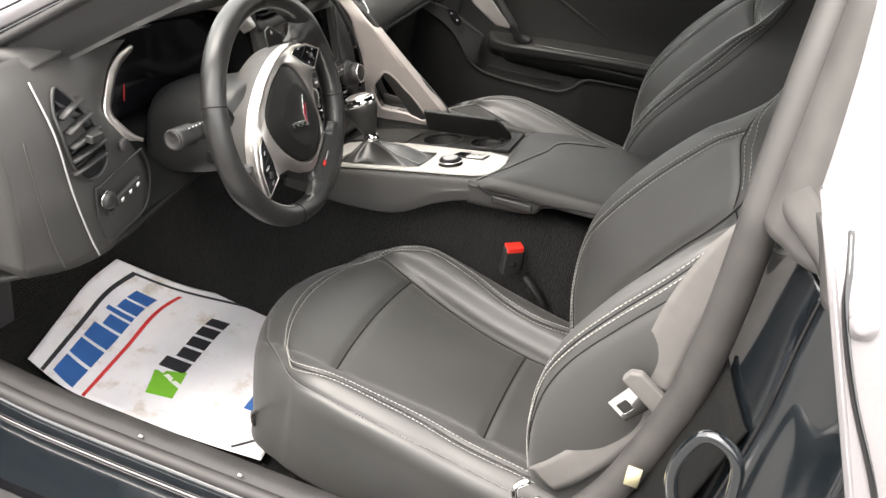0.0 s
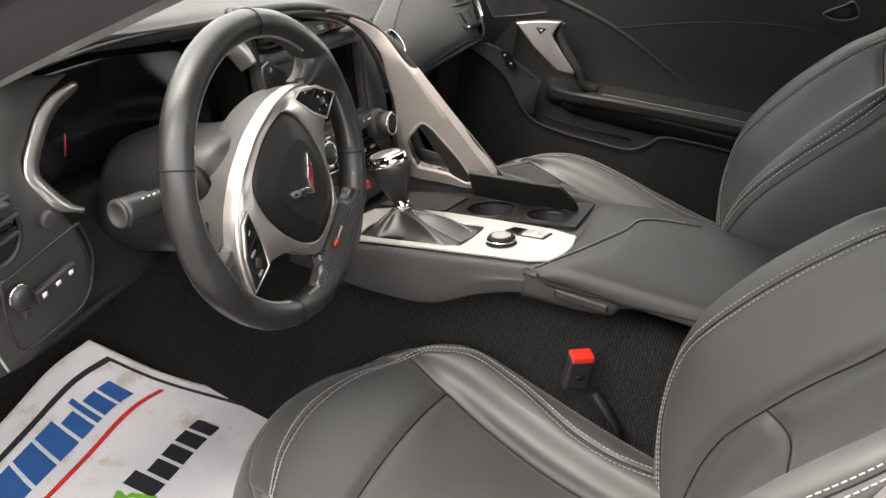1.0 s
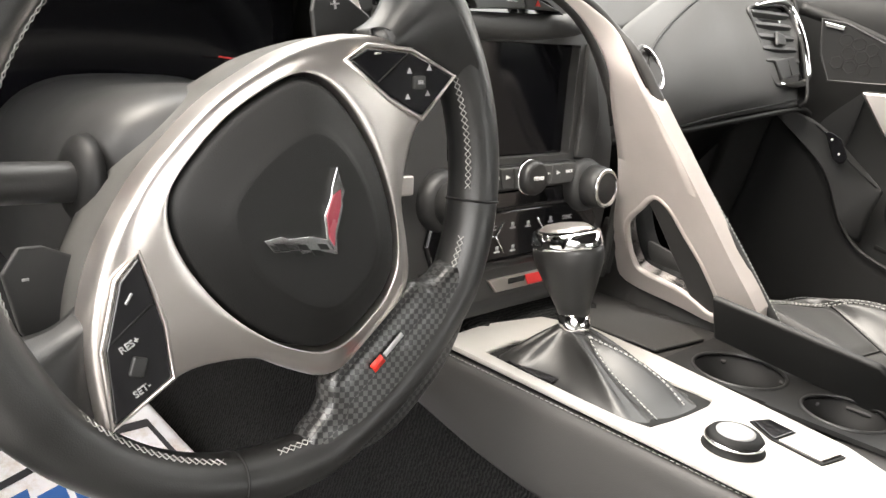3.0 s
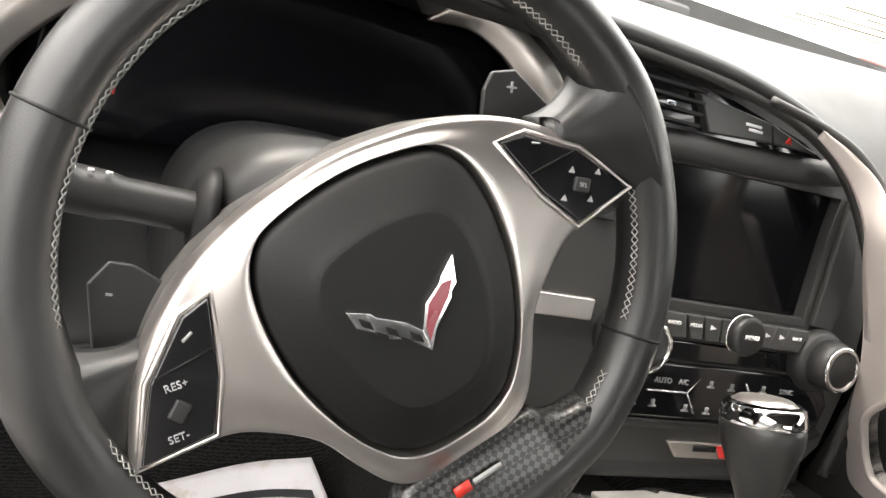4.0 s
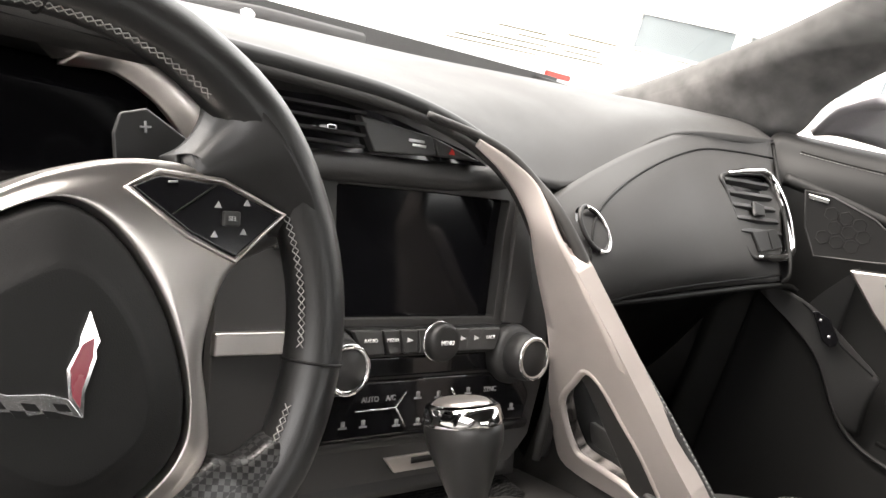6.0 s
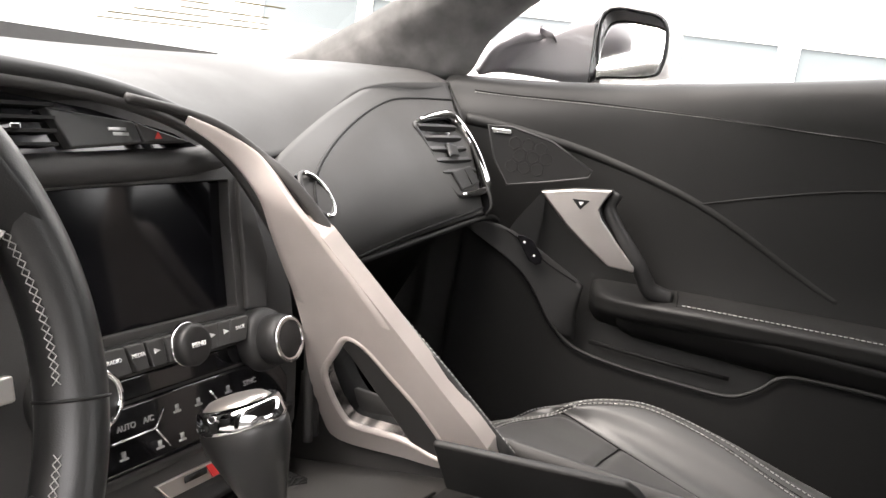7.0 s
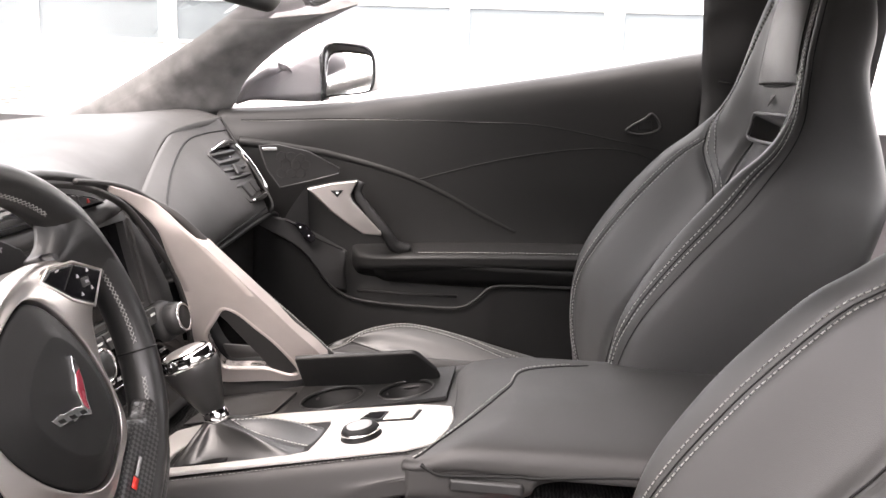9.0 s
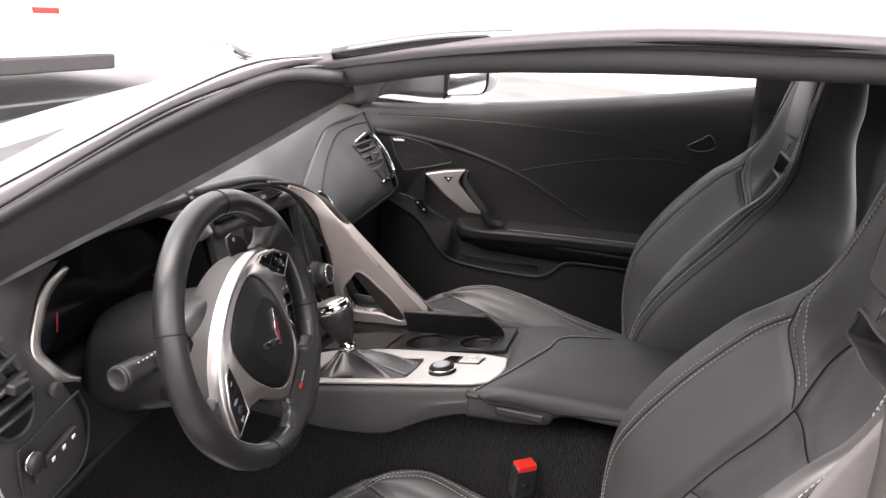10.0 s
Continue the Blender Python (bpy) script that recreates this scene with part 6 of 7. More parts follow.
    wing = [(0.077, 0.328), (0.100, 0.350), (0.125, 0.378), (0.146, 0.42), (0.160, 0.462), (0.185, 0.51), (0.205, 0.56), (0.208, 0.65), (0.178, 0.78), (0.150, 0.88)]
    wing_row = lambda k: [(u - k, v + 0.4 * k) for u, v in wing[1:]]
    bolster = [(0.124, 0.03), (0.117, 0.12), (0.100, 0.188), (0.090, 0.25), (0.081, 0.29), (0.077, 0.328), (0.084, 0.36), (0.088, 0.41), (0.082, 0.46), (0.070, 0.497)]
    shell_line = [(0.775, 0.06), (0.758, 0.125), (0.742, 0.19), (0.730, 0.27), (0.724, 0.34), (0.728, 0.42), (0.729, 0.47), (0.725, 0.60), (0.73, 0.75), (0.75, 0.90)]
    nu, nv = 216, 180
    g = bs.grid(nu, nv)
    deep = [bolster, mirror(bolster), [(0.077, 0.328), (0.04, 0.324), (0.0, 0.322)], mirror([(0.077, 0.328), (0.04, 0.324), (0.0, 0.322)]), [(0.100, 0.186), (0.05, 0.195), (0.0, 0.197)], mirror([(0.100, 0.186), (0.05, 0.195), (0.0, 0.197)])]
    fine = [wing, mirror(wing), edge_in, edge_out, shell_line, mirror(shell_line)]
    g = creased(g, [bs.path(q, 120) for q in deep], 0.008, 0.009)
    g = creased(g, [bs.path(q, 160) for q in fine], 0.003, 0.006)
    bm = bmesh.new()
    vs = [[bm.verts.new(p) for p in row] for row in g]
    for j in range(nv - 1):
        for i in range(nu):
            k = i if i <= nu // 2 else i - nu
            slot = 91 <= j <= 101 and (-17 <= k <= 16 or 91 <= i <= 124)
            if not slot:
                bm.faces.new((vs[j][i], vs[j][(i + 1) % nu], vs[j + 1][(i + 1) % nu], vs[j + 1][i]))
    bm.faces.new(vs[0][::-1])
    bm.faces.new(vs[-1])
    bmesh.ops.bridge_loops(bm, edges=[e for e in bm.edges if e.is_boundary])
    bmesh.ops.delete(bm, geom=[v for v in bm.verts if not v.link_faces], context="VERTS")
    part("backrest", bm, LEATHER, s, "black leather backrest with integrated headrest and belt slot")
    for k in (0.0055, -0.0055):
        for line in (edge_in, edge_out):
            part("stitching", stitches([bs.path([(u + k, v) for u, v in line], 160, -0.0010)]), THREAD, s, "row of grey thread")
    for line in (wing_row(0.007), wing_row(0.017), mirror(wing_row(0.007)), mirror(wing_row(0.017))):
        part("stitching", stitches([bs.path(line, 160, -0.0010)]), THREAD, s, "row of grey thread")
    for line in deep:
        part("seam", tube(bs.path(line, 90, 0.0066), 0.0012, 6), DARK, s)
    for line in fine:
        part("seam", tube(bs.path(line, 120, 0.0022), 0.0009, 6), DARK, s)
    slot_rim = [bs.at(u % 1.0, v) + np.array((0, 0.002, 0.001)) for u, v in ((-0.077, 0.506), (-0.079, 0.54), (-0.076, 0.572), (-0.04, 0.576), (0.0, 0.577), (0.04, 0.576), (0.076, 0.572), (0.079, 0.54), (0.077, 0.506), (0.04, 0.502), (0.0, 0.501), (-0.04, 0.502))]
    part("slot_rim", tube(spline(slot_rim, 60, True), 0.003, 8, closed=True), LEATHER, s)
    pad_edge = [bs.at(u % 1.0, v) + np.array((0, 0.003, 0.001)) for u, v in ((-0.082, 0.88), (-0.084, 0.76), (-0.078, 0.68), (-0.05, 0.655), (0.0, 0.650), (0.05, 0.655), (0.078, 0.68), (0.084, 0.76), (0.082, 0.88))]
    part("seam", tube(spline(pad_edge, 50), 0.0016, 6), DARK, s)
    part("headrest_pad", Surf([[np.array(bs.at(u % 1.0, v)) + np.array((0, 0.94, 0.34)) * h for u, h in ((-0.085, -0.002), (-0.06, 0.004), (-0.025, 0.006), (0.025, 0.006), (0.06, 0.004), (0.085, -0.002))] for v in (0.655, 0.68, 0.75, 0.85, 0.93)]).mesh(20, 20), LEATHER, s, "raised leather head pad", thick=0.004)
    e = frame_of(tuple(bs.at(0.0, 0.615) + np.array((0, 0.004, 0))), (1, 0, 0), (0, -0.34, 0.94))
    part("emblem", prism([(0, -0.010), (0.009, 0.008), (0.005, 0.008), (0, -0.003), (-0.006, 0.009), (-0.009, 0.008)], 0.0015, e @ pose(0, 0, 0.0)), CHROME, s, "tiny bright embroidered emblem", smooth=False)
    part("seat_base", box((0.36, 0.40, 0.11), (0, 0.33, 0.225)), DARK, s, bevel=0.01)
    for x in (-0.17, 0.17):
        part("seat_rail", box((0.035, 0.55, 0.03), (x, 0.33, 0.183)), DARK, s, bevel=0.004)
    if outer:
        val = Surf([[(outer * x + skew * (y - 0.2), y, z) for y, z in line] for x, line in (
            (0.215, ((0.565, 0.388), (0.50, 0.402), (0.42, 0.410), (0.33, 0.400), (0.18, 0.385))),
            (0.252, ((0.590, 0.372), (0.50, 0.385), (0.42, 0.390), (0.33, 0.378), (0.18, 0.36))),
            (0.256, ((0.590, 0.330), (0.50, 0.325), (0.42, 0.320), (0.33, 0.312), (0.18, 0.30))),
            (0.240, ((0.56, 0.275), (0.50, 0.265), (0.42, 0.260), (0.33, 0.255), (0.18, 0.25))))])
        v = part("side_valance", val.mesh(30, 20), DARK, s, "dark plastic seat valance with power switches", thick=0.006)
        side = lambda y, z, o=0.0: (outer * (0.258 + o) + skew * (y - 0.2), y, z)
        part("switch_panel", prism([(-0.105, -0.012), (-0.09, 0.014), (0.06, 0.024), (0.095, 0.012), (0.075, -0.022), (0.0, -0.026), (-0.08, -0.022)], 0.004, frame_of(side(0.455, 0.362, 0.0), (0, outer * 1.0, 0), (0, 0, 1))), GLOSS, v, smooth=False, bevel=0.0015)
        part("seat_switch", box((0.010, 0.046, 0.013), side(0.498, 0.364, 0.007)), GREY, v, "satin grey slide switch", bevel=0.004)
        part("seat_switch", box((0.010, 0.016, 0.014), side(0.436, 0.366, 0.007)), PLASTIC, v, bevel=0.003)
        part("seat_switch", box((0.010, 0.016, 0.014), side(0.396, 0.366, 0.007)), PLASTIC, v, bevel=0.003)
        part("valance_lip", tube([side(y, z, 0.002) for y, z in spline([(0.590, 0.372, 0), (0.572, 0.335, 0), (0.52, 0.310, 0), (0.44, 0.302, 0), (0.36, 0.302, 0), (0.30, 0.318, 0), (0.24, 0.33, 0)], 40)[:, :2]], 0.010, 8), PLASTIC, v, "rounded lower lip")
    return s, cu, bs


seat("driver_seat", "black leather bucket seat with grey stitching and power switches", (-0.345, 0, 0), -1, 0.0, 0.08)
seat("passenger_seat", "black leather bucket seat with grey stitching by the closed door", (0.395, 0.035, 0.078), 1, 0.03, 0.0, 0.018)


def seat_belt():
    b = thing("seat_belt", "grey-black driver seat belt hanging with a metal tongue", "seat belt")
    line = spline([(-0.575, -0.09, 1.02), (-0.585, -0.03, 0.90), (-0.588, 0.0, 0.845), (-0.59, 0.025, 0.77), (-0.59, 0.035, 0.70), (-0.592, 0.04, 0.655)], 30)
    rows = [[p + np.array((dx, dy, 0)) for dx, dy in ((-0.003, -0.024), (0, 0), (0.003, 0.024))] for p in line]
    part("webbing", Surf(rows).mesh(6, 30), BELT, b, "grey-black webbing", thick=0.0016)
    low = spline([(-0.592, 0.04, 0.655), (-0.59, 0.05, 0.60), (-0.588, 0.075, 0.545), (-0.585, 0.11, 0.49), (-0.575, 0.14, 0.45)], 24)
    rows = [[p + np.array((dx, dy, dz)) for dx, dy, dz in ((-0.003, -0.022, -0.010), (0, 0, 0), (0.003, 0.018, 0.010))] for p in low]
    part("lap_webbing", Surf(rows).mesh(6, 24), BELT, b, thick=0.0016)
    g = frame_of((-0.604, 0.040, 0.660), (0, -0.82, -0.57), (0, -0.57, 0.82))
    part("tongue_grip", prism([(-0.032, -0.012), (0.032, -0.012), (0.034, 0.004), (0.024, 0.014), (-0.024, 0.014), (-0.034, 0.004)], 0.013, g), BELT, b, "grey plastic belt grip", bevel=0.004)
    part("tongue", prism([(-0.016, -0.048), (0.016, -0.048), (0.018, -0.010), (0.0, -0.008), (-0.018, -0.010)], 0.003, g @ pose(0, 0, 0.005), hole=[(-0.007, -0.042), (0.007, -0.042), (0.007, -0.028), (0.0, -0.027), (-0.007, -0.028)]), CHROME, b, "bright metal tongue", smooth=False, bevel=0.0008)
    part("anchor", tube(spline([(-0.60, 0.13, 0.44), (-0.605, 0.155, 0.425), (-0.60, 0.165, 0.445), (-0.59, 0.15, 0.455)], 20), 0.005, 8), CHROME, b, "bright belt anchor")


seat_belt()


def buckle():
    b = thing("seat_belt_buckle", "black seat belt buckle with red release button on stalk", "belt buckle")
    m = frame_of((-0.094, 0.330, 0.500), (0.62, -0.78, 0.05), (-0.25, 0.12, 0.96))
    part("housing", box((0.038, 0.058, 0.020), (0, 0, 0), m=m), PLASTIC, b, "black plastic housing", bevel=0.005)
    part("release_button", box((0.032, 0.011, 0.0212), (0, 0.0265, 0.0004), m=m), RED, b, "red release button", bevel=0.002)
    part("mark", box((0.012, 0.008, 0.001), (0, -0.005, 0.0115), m=m), DARK, b)
    part("stalk", tube([(-0.088, 0.300, 0.472), (-0.082, 0.262, 0.43), (-0.08, 0.225, 0.37)], 0.013, 8, flat=0.5), DARK, b)


buckle()
# ---- passenger door ----
def far_door():
    d = thing("passenger_door", "closed black passenger door with leather panel and silver pull", "car door", kind="structure")
    rows = []
    for z0, z1, x0, x1 in ((0.30, 0.30, 0.70, 0.71), (0.55, 0.55, 0.745, 0.75), (0.66, 0.67, 0.752, 0.757), (0.73, 0.75, 0.750, 0.754), (0.80, 0.86, 0.737, 0.738), (0.88, 0.98, 0.724, 0.726), (0.920, 1.045, 0.724, 0.726), (0.942, 1.078, 0.736, 0.738), (0.950, 1.088, 0.765, 0.765), (0.948, 1.088, 0.81, 0.81)):
        row = []
        for f in np.linspace(0, 1, 9):
            y = 0.925 - 0.905 * f
            x = x0 + (x1 - x0) * f - 0.075 * max(0, (0.30 - f) / 0.30) ** 1.6 * (1 if z0 < 0.9 else 0.75)
            row.append((x, y, z0 + (z1 - z0) * f ** (1.35 if z0 > 0.9 else 1.15)))
        rows.append(row)
    s = Surf(rows)
    # the door's shade is put into the darker skin colour
    part("door_panel", s.mesh(60, 80), DOORSHADE, d, "black leather door panel", thick=0.012)
    gu, gv = np.linspace(0, 1, 61), np.linspace(0.1, 0.8, 71)
    flat = [(u, v, s.at(u, v)) for u in gu for v in gv]

    def find(y, z):
        return min(flat, key=lambda q: (q[2][1] - y) ** 2 + (q[2][2] - z) ** 2)[:2]

    def line(pts, n=60, lift=0.0):
        return s.path([find(y, z) for y, z in pts], n, lift)

    seam = [(0.885, 0.931), (0.70, 0.940), (0.473, 0.944), (0.34, 0.944), (0.20, 0.930), (0.057, 0.898)]
    part("seam", tube(line(seam), 0.0013, 6), DARK, d)
    part("stitching", stitches([line([(y, z - 0.003) for y, z in seam], 120, 0.0008)], 0.003, 0.0018, 0.00045), THREAD, d, "fine grey thread")
    ridge = [(0.885, 0.890), (0.79, 0.880), (0.70, 0.863), (0.554, 0.826), (0.409, 0.762), (0.345, 0.730)]
    part("panel_ridge", tube(line(ridge, 60, -0.004), [0.0095 - 0.0045 * f for f in np.linspace(0, 1, 60)], 12), DOORSHADE, d, "raised leather ridge")
    part("seam", tube(line([(0.554, 0.829), (0.47, 0.852), (0.36, 0.882), (0.235, 0.904), (0.14, 0.895), (0.05, 0.868)]), 0.0016, 6), DARK, d)
    # armrest
    arm = []
    for y, z, w in ((0.675, 0.680, 0.010), (0.650, 0.679, 0.042), (0.60, 0.682, 0.060), (0.50, 0.689, 0.062), (0.35, 0.697, 0.062), (0.2, 0.703, 0.06), (0.03, 0.708, 0.05)):
        arm.append([(0.765, y, z + 0.016), (0.760 - w * 0.45, y, z + 0.010), (0.757 - w, y, z), (0.754 - w, y, z - 0.012), (0.760 - w * 0.90, y, z - 0.030), (0.768, y, z - 0.060)])
    a = Surf(arm)
    part("armrest", a.mesh(30, 50), DOORSHADE, d, "padded leather armrest with stitched edge", thick=0.004)
    part("stitching", stitches([a.path([(0.34, 0.45), (0.345, 0.6), (0.345, 0.8), (0.345, 1.0)], 120, 0.001), ]), THREAD, d)
    part("seam", tube(a.path([(0.06, 0.42), (0.2, 0.43), (0.36, 0.44)], 20, 0.0002), 0.001, 6), DARK, d)
    part("armrest_skirt", Surf([[(0.700, y, 0.672) for y in (0.62, 0.45, 0.25, 0.03)], [(0.722, y, 0.640) for y in (0.62, 0.45, 0.25, 0.03)], [(0.742, y, 0.625) for y in (0.60, 0.45, 0.25, 0.03)]]).mesh(20, 8), DARK, d, thick=0.004)
    # lower panel with its pocket
    top = [(0.615, 0.832, 0.755), (0.645, 0.790, 0.728), (0.672, 0.745, 0.680), (0.688, 0.710, 0.627), (0.697, 0.672, 0.596), (0.700, 0.61, 0.586), (0.702, 0.53, 0.584), (0.702, 0.455, 0.586), (0.703, 0.420, 0.604), (0.705, 0.393, 0.629), (0.708, 0.35, 0.635), (0.71, 0.23, 0.638), (0.712, 0.03, 0.640)]
    line3 = spline(top, 70)
    low = [(p + np.array((0.01, 0, 0)), p + np.array((0, 0, -0.02)), np.array((p[0] - 0.012, p[1], 0.48)), np.array((p[0] - 0.02, p[1], 0.32)), np.array((p[0] + 0.0, p[1], 0.20))) for p in line3]
    part("lower_panel", grid_mesh(np.array(low)), CARPETDARK, d, "dark lower door panel with pocket", thick=0.006)
    part("pocket_lip", tube(line3, 0.0028, 8), DOORSHADE, d)
    part("pocket_slot", tube([(0.735, 0.66, 0.600), (0.738, 0.55, 0.598), (0.738, 0.46, 0.600)], 0.003, 6), DARK, d)
    edge = spline([(0.628, 0.822, 0.760), (0.650, 0.775, 0.745), (0.672, 0.725, 0.712), (0.690, 0.682, 0.690)], 30)
    part("front_seam", tube(edge, 0.0016, 6), DARK, d)
    wedge = [[np.array((0.61, 0.84, 0.765)), np.array((0.655, 0.775, 0.748)), np.array((0.70, 0.70, 0.70)), np.array((0.705, 0.675, 0.685))], [np.array((0.618, 0.832, 0.75)), np.array((0.658, 0.77, 0.715)), np.array((0.69, 0.715, 0.66)), np.array((0.71, 0.68, 0.64))], [np.array((0.62, 0.83, 0.745)), np.array((0.665, 0.755, 0.69)), np.array((0.692, 0.705, 0.615)), np.array((0.72, 0.68, 0.60))]]
    part("switch_wedge", Surf(wedge).mesh(16, 12), PLASTIC, d, thick=0.004)
    sw = frame_of((0.655, 0.756, 0.724), (0.47, -0.76, -0.2), (0, 0, 1))
    plate = part("window_switch", prism([(-0.018, 0.017), (-0.010, 0.021), (0.006, 0.019), (0.029, 0.001), (0.030, -0.008), (0.024, -0.013), (0.012, -0.010)], 0.005, sw @ pose(0, 0, 0.002)), GLOSS, d, "gloss black window switch", bevel=0.0015)
    for x, y in ((-0.004, 0.012), (0.016, -0.001)):
        part("mark", box((0.003, 0.003, 0.0006), (x, y, 0.0073), m=sw), WHITE, plate)
    # silver pull and its dark carrier
    g = frame_of((0.630, 0.737, 0.814), (0.354, -0.935, 0), (0, 0, 1))
    face = [(0.0, 0.0), (0.046, 0.010), (0.095, 0.016), (0.086, 0.0), (0.081, -0.013), (0.086, -0.024), (0.112, -0.052), (0.141, -0.082), (0.142, -0.089), (0.106, -0.086), (0.075, -0.065), (0.045, -0.043)]
    pull = part("pull_handle", prism(face, 0.010, g @ pose(0, 0, 0.0)), SILVER, d, "satin silver door pull", smooth=False, bevel=0.003)
    part("release_button", prism([(0.043, -0.003), (0.067, -0.002), (0.056, -0.016)], 0.003, g @ pose(0, 0, 0.0095)), DARK, pull, smooth=False, bevel=0.001)
    part("release_mark", prism([(0.052, -0.0055), (0.059, -0.005), (0.0555, -0.010)], 0.001, g @ pose(0, 0, 0.012)), WHITE, pull, smooth=False)
    part("pull_back", prism([(x * 1.0 + 0.003, y) for x, y in face], 0.016, g @ pose(0, 0, -0.018)), PLASTIC, d, smooth=False, bevel=0.003)
    part("pull_carrier", tube(spline([tuple(g @ Vector(p)) for p in ((0.102, 0.010, -0.018), (0.096, -0.012, -0.012), (0.118, -0.045, -0.008), (0.146, -0.078, -0.006), (0.160, -0.098, -0.010), (0.172, -0.113, -0.014), (0.20, -0.122, -0.02))], 30), [0.010] * 10 + [0.011] * 10 + [0.012] * 10, 12), PLASTIC, d, "dark door pull carrier")
    # tweeter grille in the front corner, sunk in a thin rim
    gf = frame_of((0.64, 0.80, 0.85), (0.30, -0.95, 0), (0, 0, 1))
    tri = [(-0.028, 0.037), (0.004, 0.039), (0.060, 0.028), (0.118, -0.002), (0.115, -0.011), (0.064, -0.025), (0.009, -0.038), (-0.013, -0.006)]
    cells = [(x, y) for x, y in tri]
    grille = part("speaker_grille", prism(cells, 0.006, gf @ pose(0, 0, -0.003)), DARK, d, "dark perforated tweeter grille", smooth=False, bevel=0.001)
    part("grille_rim", tube([tuple(gf @ Vector((x * 1.02, y * 1.02, 0.002))) for x, y in tri], 0.0018, 6, closed=True), PLASTIC, grille)
    for k, (cx, cy) in enumerate(((0.02, 0.004), (0.038, 0.004), (0.056, 0.004), (0.011, 0.0195), (0.029, 0.0195), (0.047, 0.0165), (0.011, -0.012), (0.029, -0.0125), (0.047, -0.0118))):
        ring = [tuple(gf @ Vector((cx + 0.0088 * math.cos(b), cy + 0.0088 * math.sin(b), 0.0032))) for b in np.linspace(math.pi / 6, 2 * math.pi + math.pi / 6, 6, endpoint=False)]
        part("grille_ring", tube(ring, 0.0006, 4, closed=True), DOORSHADE, grille)
    part("grille_badge", prism([(-0.024, 0.035), (0.003, 0.036), (0.004, 0.030), (-0.021, 0.029)], 0.002, gf @ pose(0, 0, 0.0035)), CHROME, d, "small bright maker plate", smooth=False, bevel=0.001)
    # lock button recess towards the rear
    lq = np.array([s.at(*find(y, z)) + s.normal(*find(y, z)) * 0.002 for y, z in ((0.158, 0.940), (0.132, 0.966), (0.104, 0.972), (0.102, 0.952), (0.118, 0.934))])
    part("lock_bezel", tube(spline(lq, 40, True), 0.0028, 6, closed=True), PLASTIC, d, "small lock bezel")
    part("lock_button", box((0.004, 0.024, 0.018), tuple(lq.mean(0))), DARK, d, bevel=0.003)
    # seal at the rear edge and the pillar behind
    part("door_seal", tube([(0.735, 0.022, 0.66), (0.722, 0.018, 0.90), (0.735, 0.014, 1.06), (0.76, 0.012, 1.09)], 0.007, 8), RUBBER, d)
    rows = [[(0.70, 0.005, z), (0.70, -0.05, z), (0.69, -0.14, z), (0.68, -0.25, z)] for z in (0.5, 0.75)] + [[(0.712, 0.028, z), (0.70, -0.05, z), (0.69, -0.14, z), (0.68, -0.25, z)] for z in (0.88, 1.0)] + [[(0.702, 0.034, 1.06), (0.68, -0.03, 1.07), (0.67, -0.14, 1.07), (0.66, -0.25, 1.07)], [(0.69, 0.040, 1.12), (0.67, -0.03, 1.13), (0.65, -0.14, 1.13), (0.64, -0.25, 1.13)], [(0.66, 0.050, 1.20), (0.64, -0.03, 1.21), (0.63, -0.14, 1.21), (0.62, -0.25, 1.20)]]
    part("far_rear_pillar", Surf(rows).mesh(14, 30), PLASTIC, shell, "black rear pillar trim", thick=0.008)
    part("pillar_seam", tube([(0.697, 0.003, 1.035), (0.697, -0.05, 1.03), (0.685, -0.14, 1.03)], 0.002, 6), DARK, shell)
    return d


far_door()


def wing_mirror():
    m = thing("wing_mirror", "silver passenger wing mirror with dark edge", "car mirror")
    ring = [(0.765, 1.078), (0.70, 1.086), (0.668, 1.075), (0.658, 1.045), (0.660, 1.005), (0.676, 0.990), (0.745, 0.980), (0.760, 0.985)]
    g = [[(0.862 + dx, yc + (y - yc) * k, zc + (z - zc) * k) for y, z in spline([(y, z, 0) for y, z in ring], 40, True)[:, :2]] for dx, k in ((-0.004, 0.96), (0.0, 1.0), (0.05, 1.02), (0.12, 0.95), (0.165, 0.7), (0.18, 0.3)) for yc, zc in ((0.712, 1.033),)]
    part("housing", grid_mesh(np.array(g), True), BODY, m, "silver mirror housing", thick=0.003)
    part("rim", tube(np.array(g[0]), 0.004, 6, closed=True), GLOSS, m, "black mirror rim")
    glass = bmesh.new()
    glass.faces.new([glass.verts.new(p + np.array((0.008 + (p[2] - 1.033) * 0.30, 0, 0))) for p in np.array(g[0])])
    part("glass", glass, CHROME, m, "mirror glass", smooth=False)
    rows = [[(0.80, 0.93, 0.955), (0.83, 0.90, 0.965), (0.86, 0.80, 0.965), (0.87, 0.755, 0.97)], [(0.80, 0.90, 1.0), (0.835, 0.87, 1.01), (0.865, 0.80, 1.05), (0.87, 0.765, 1.06)], [(0.83, 0.86, 1.02), (0.86, 0.84, 1.035), (0.88, 0.80, 1.07), (0.89, 0.77, 1.08)]]
    part("arm", Surf(rows).mesh(14, 10), BODY, m, "silver mirror arm", thick=0.02)
    part("arm_gap", Surf([[(0.849, 0.768, 0.965), (0.852, 0.757, 0.975)], [(0.855, 0.772, 1.02), (0.858, 0.762, 1.03)], [(0.858, 0.776, 1.06), (0.86, 0.767, 1.075)]]).mesh(6, 8), GLOSS, m, thick=0.006)


wing_mirror()
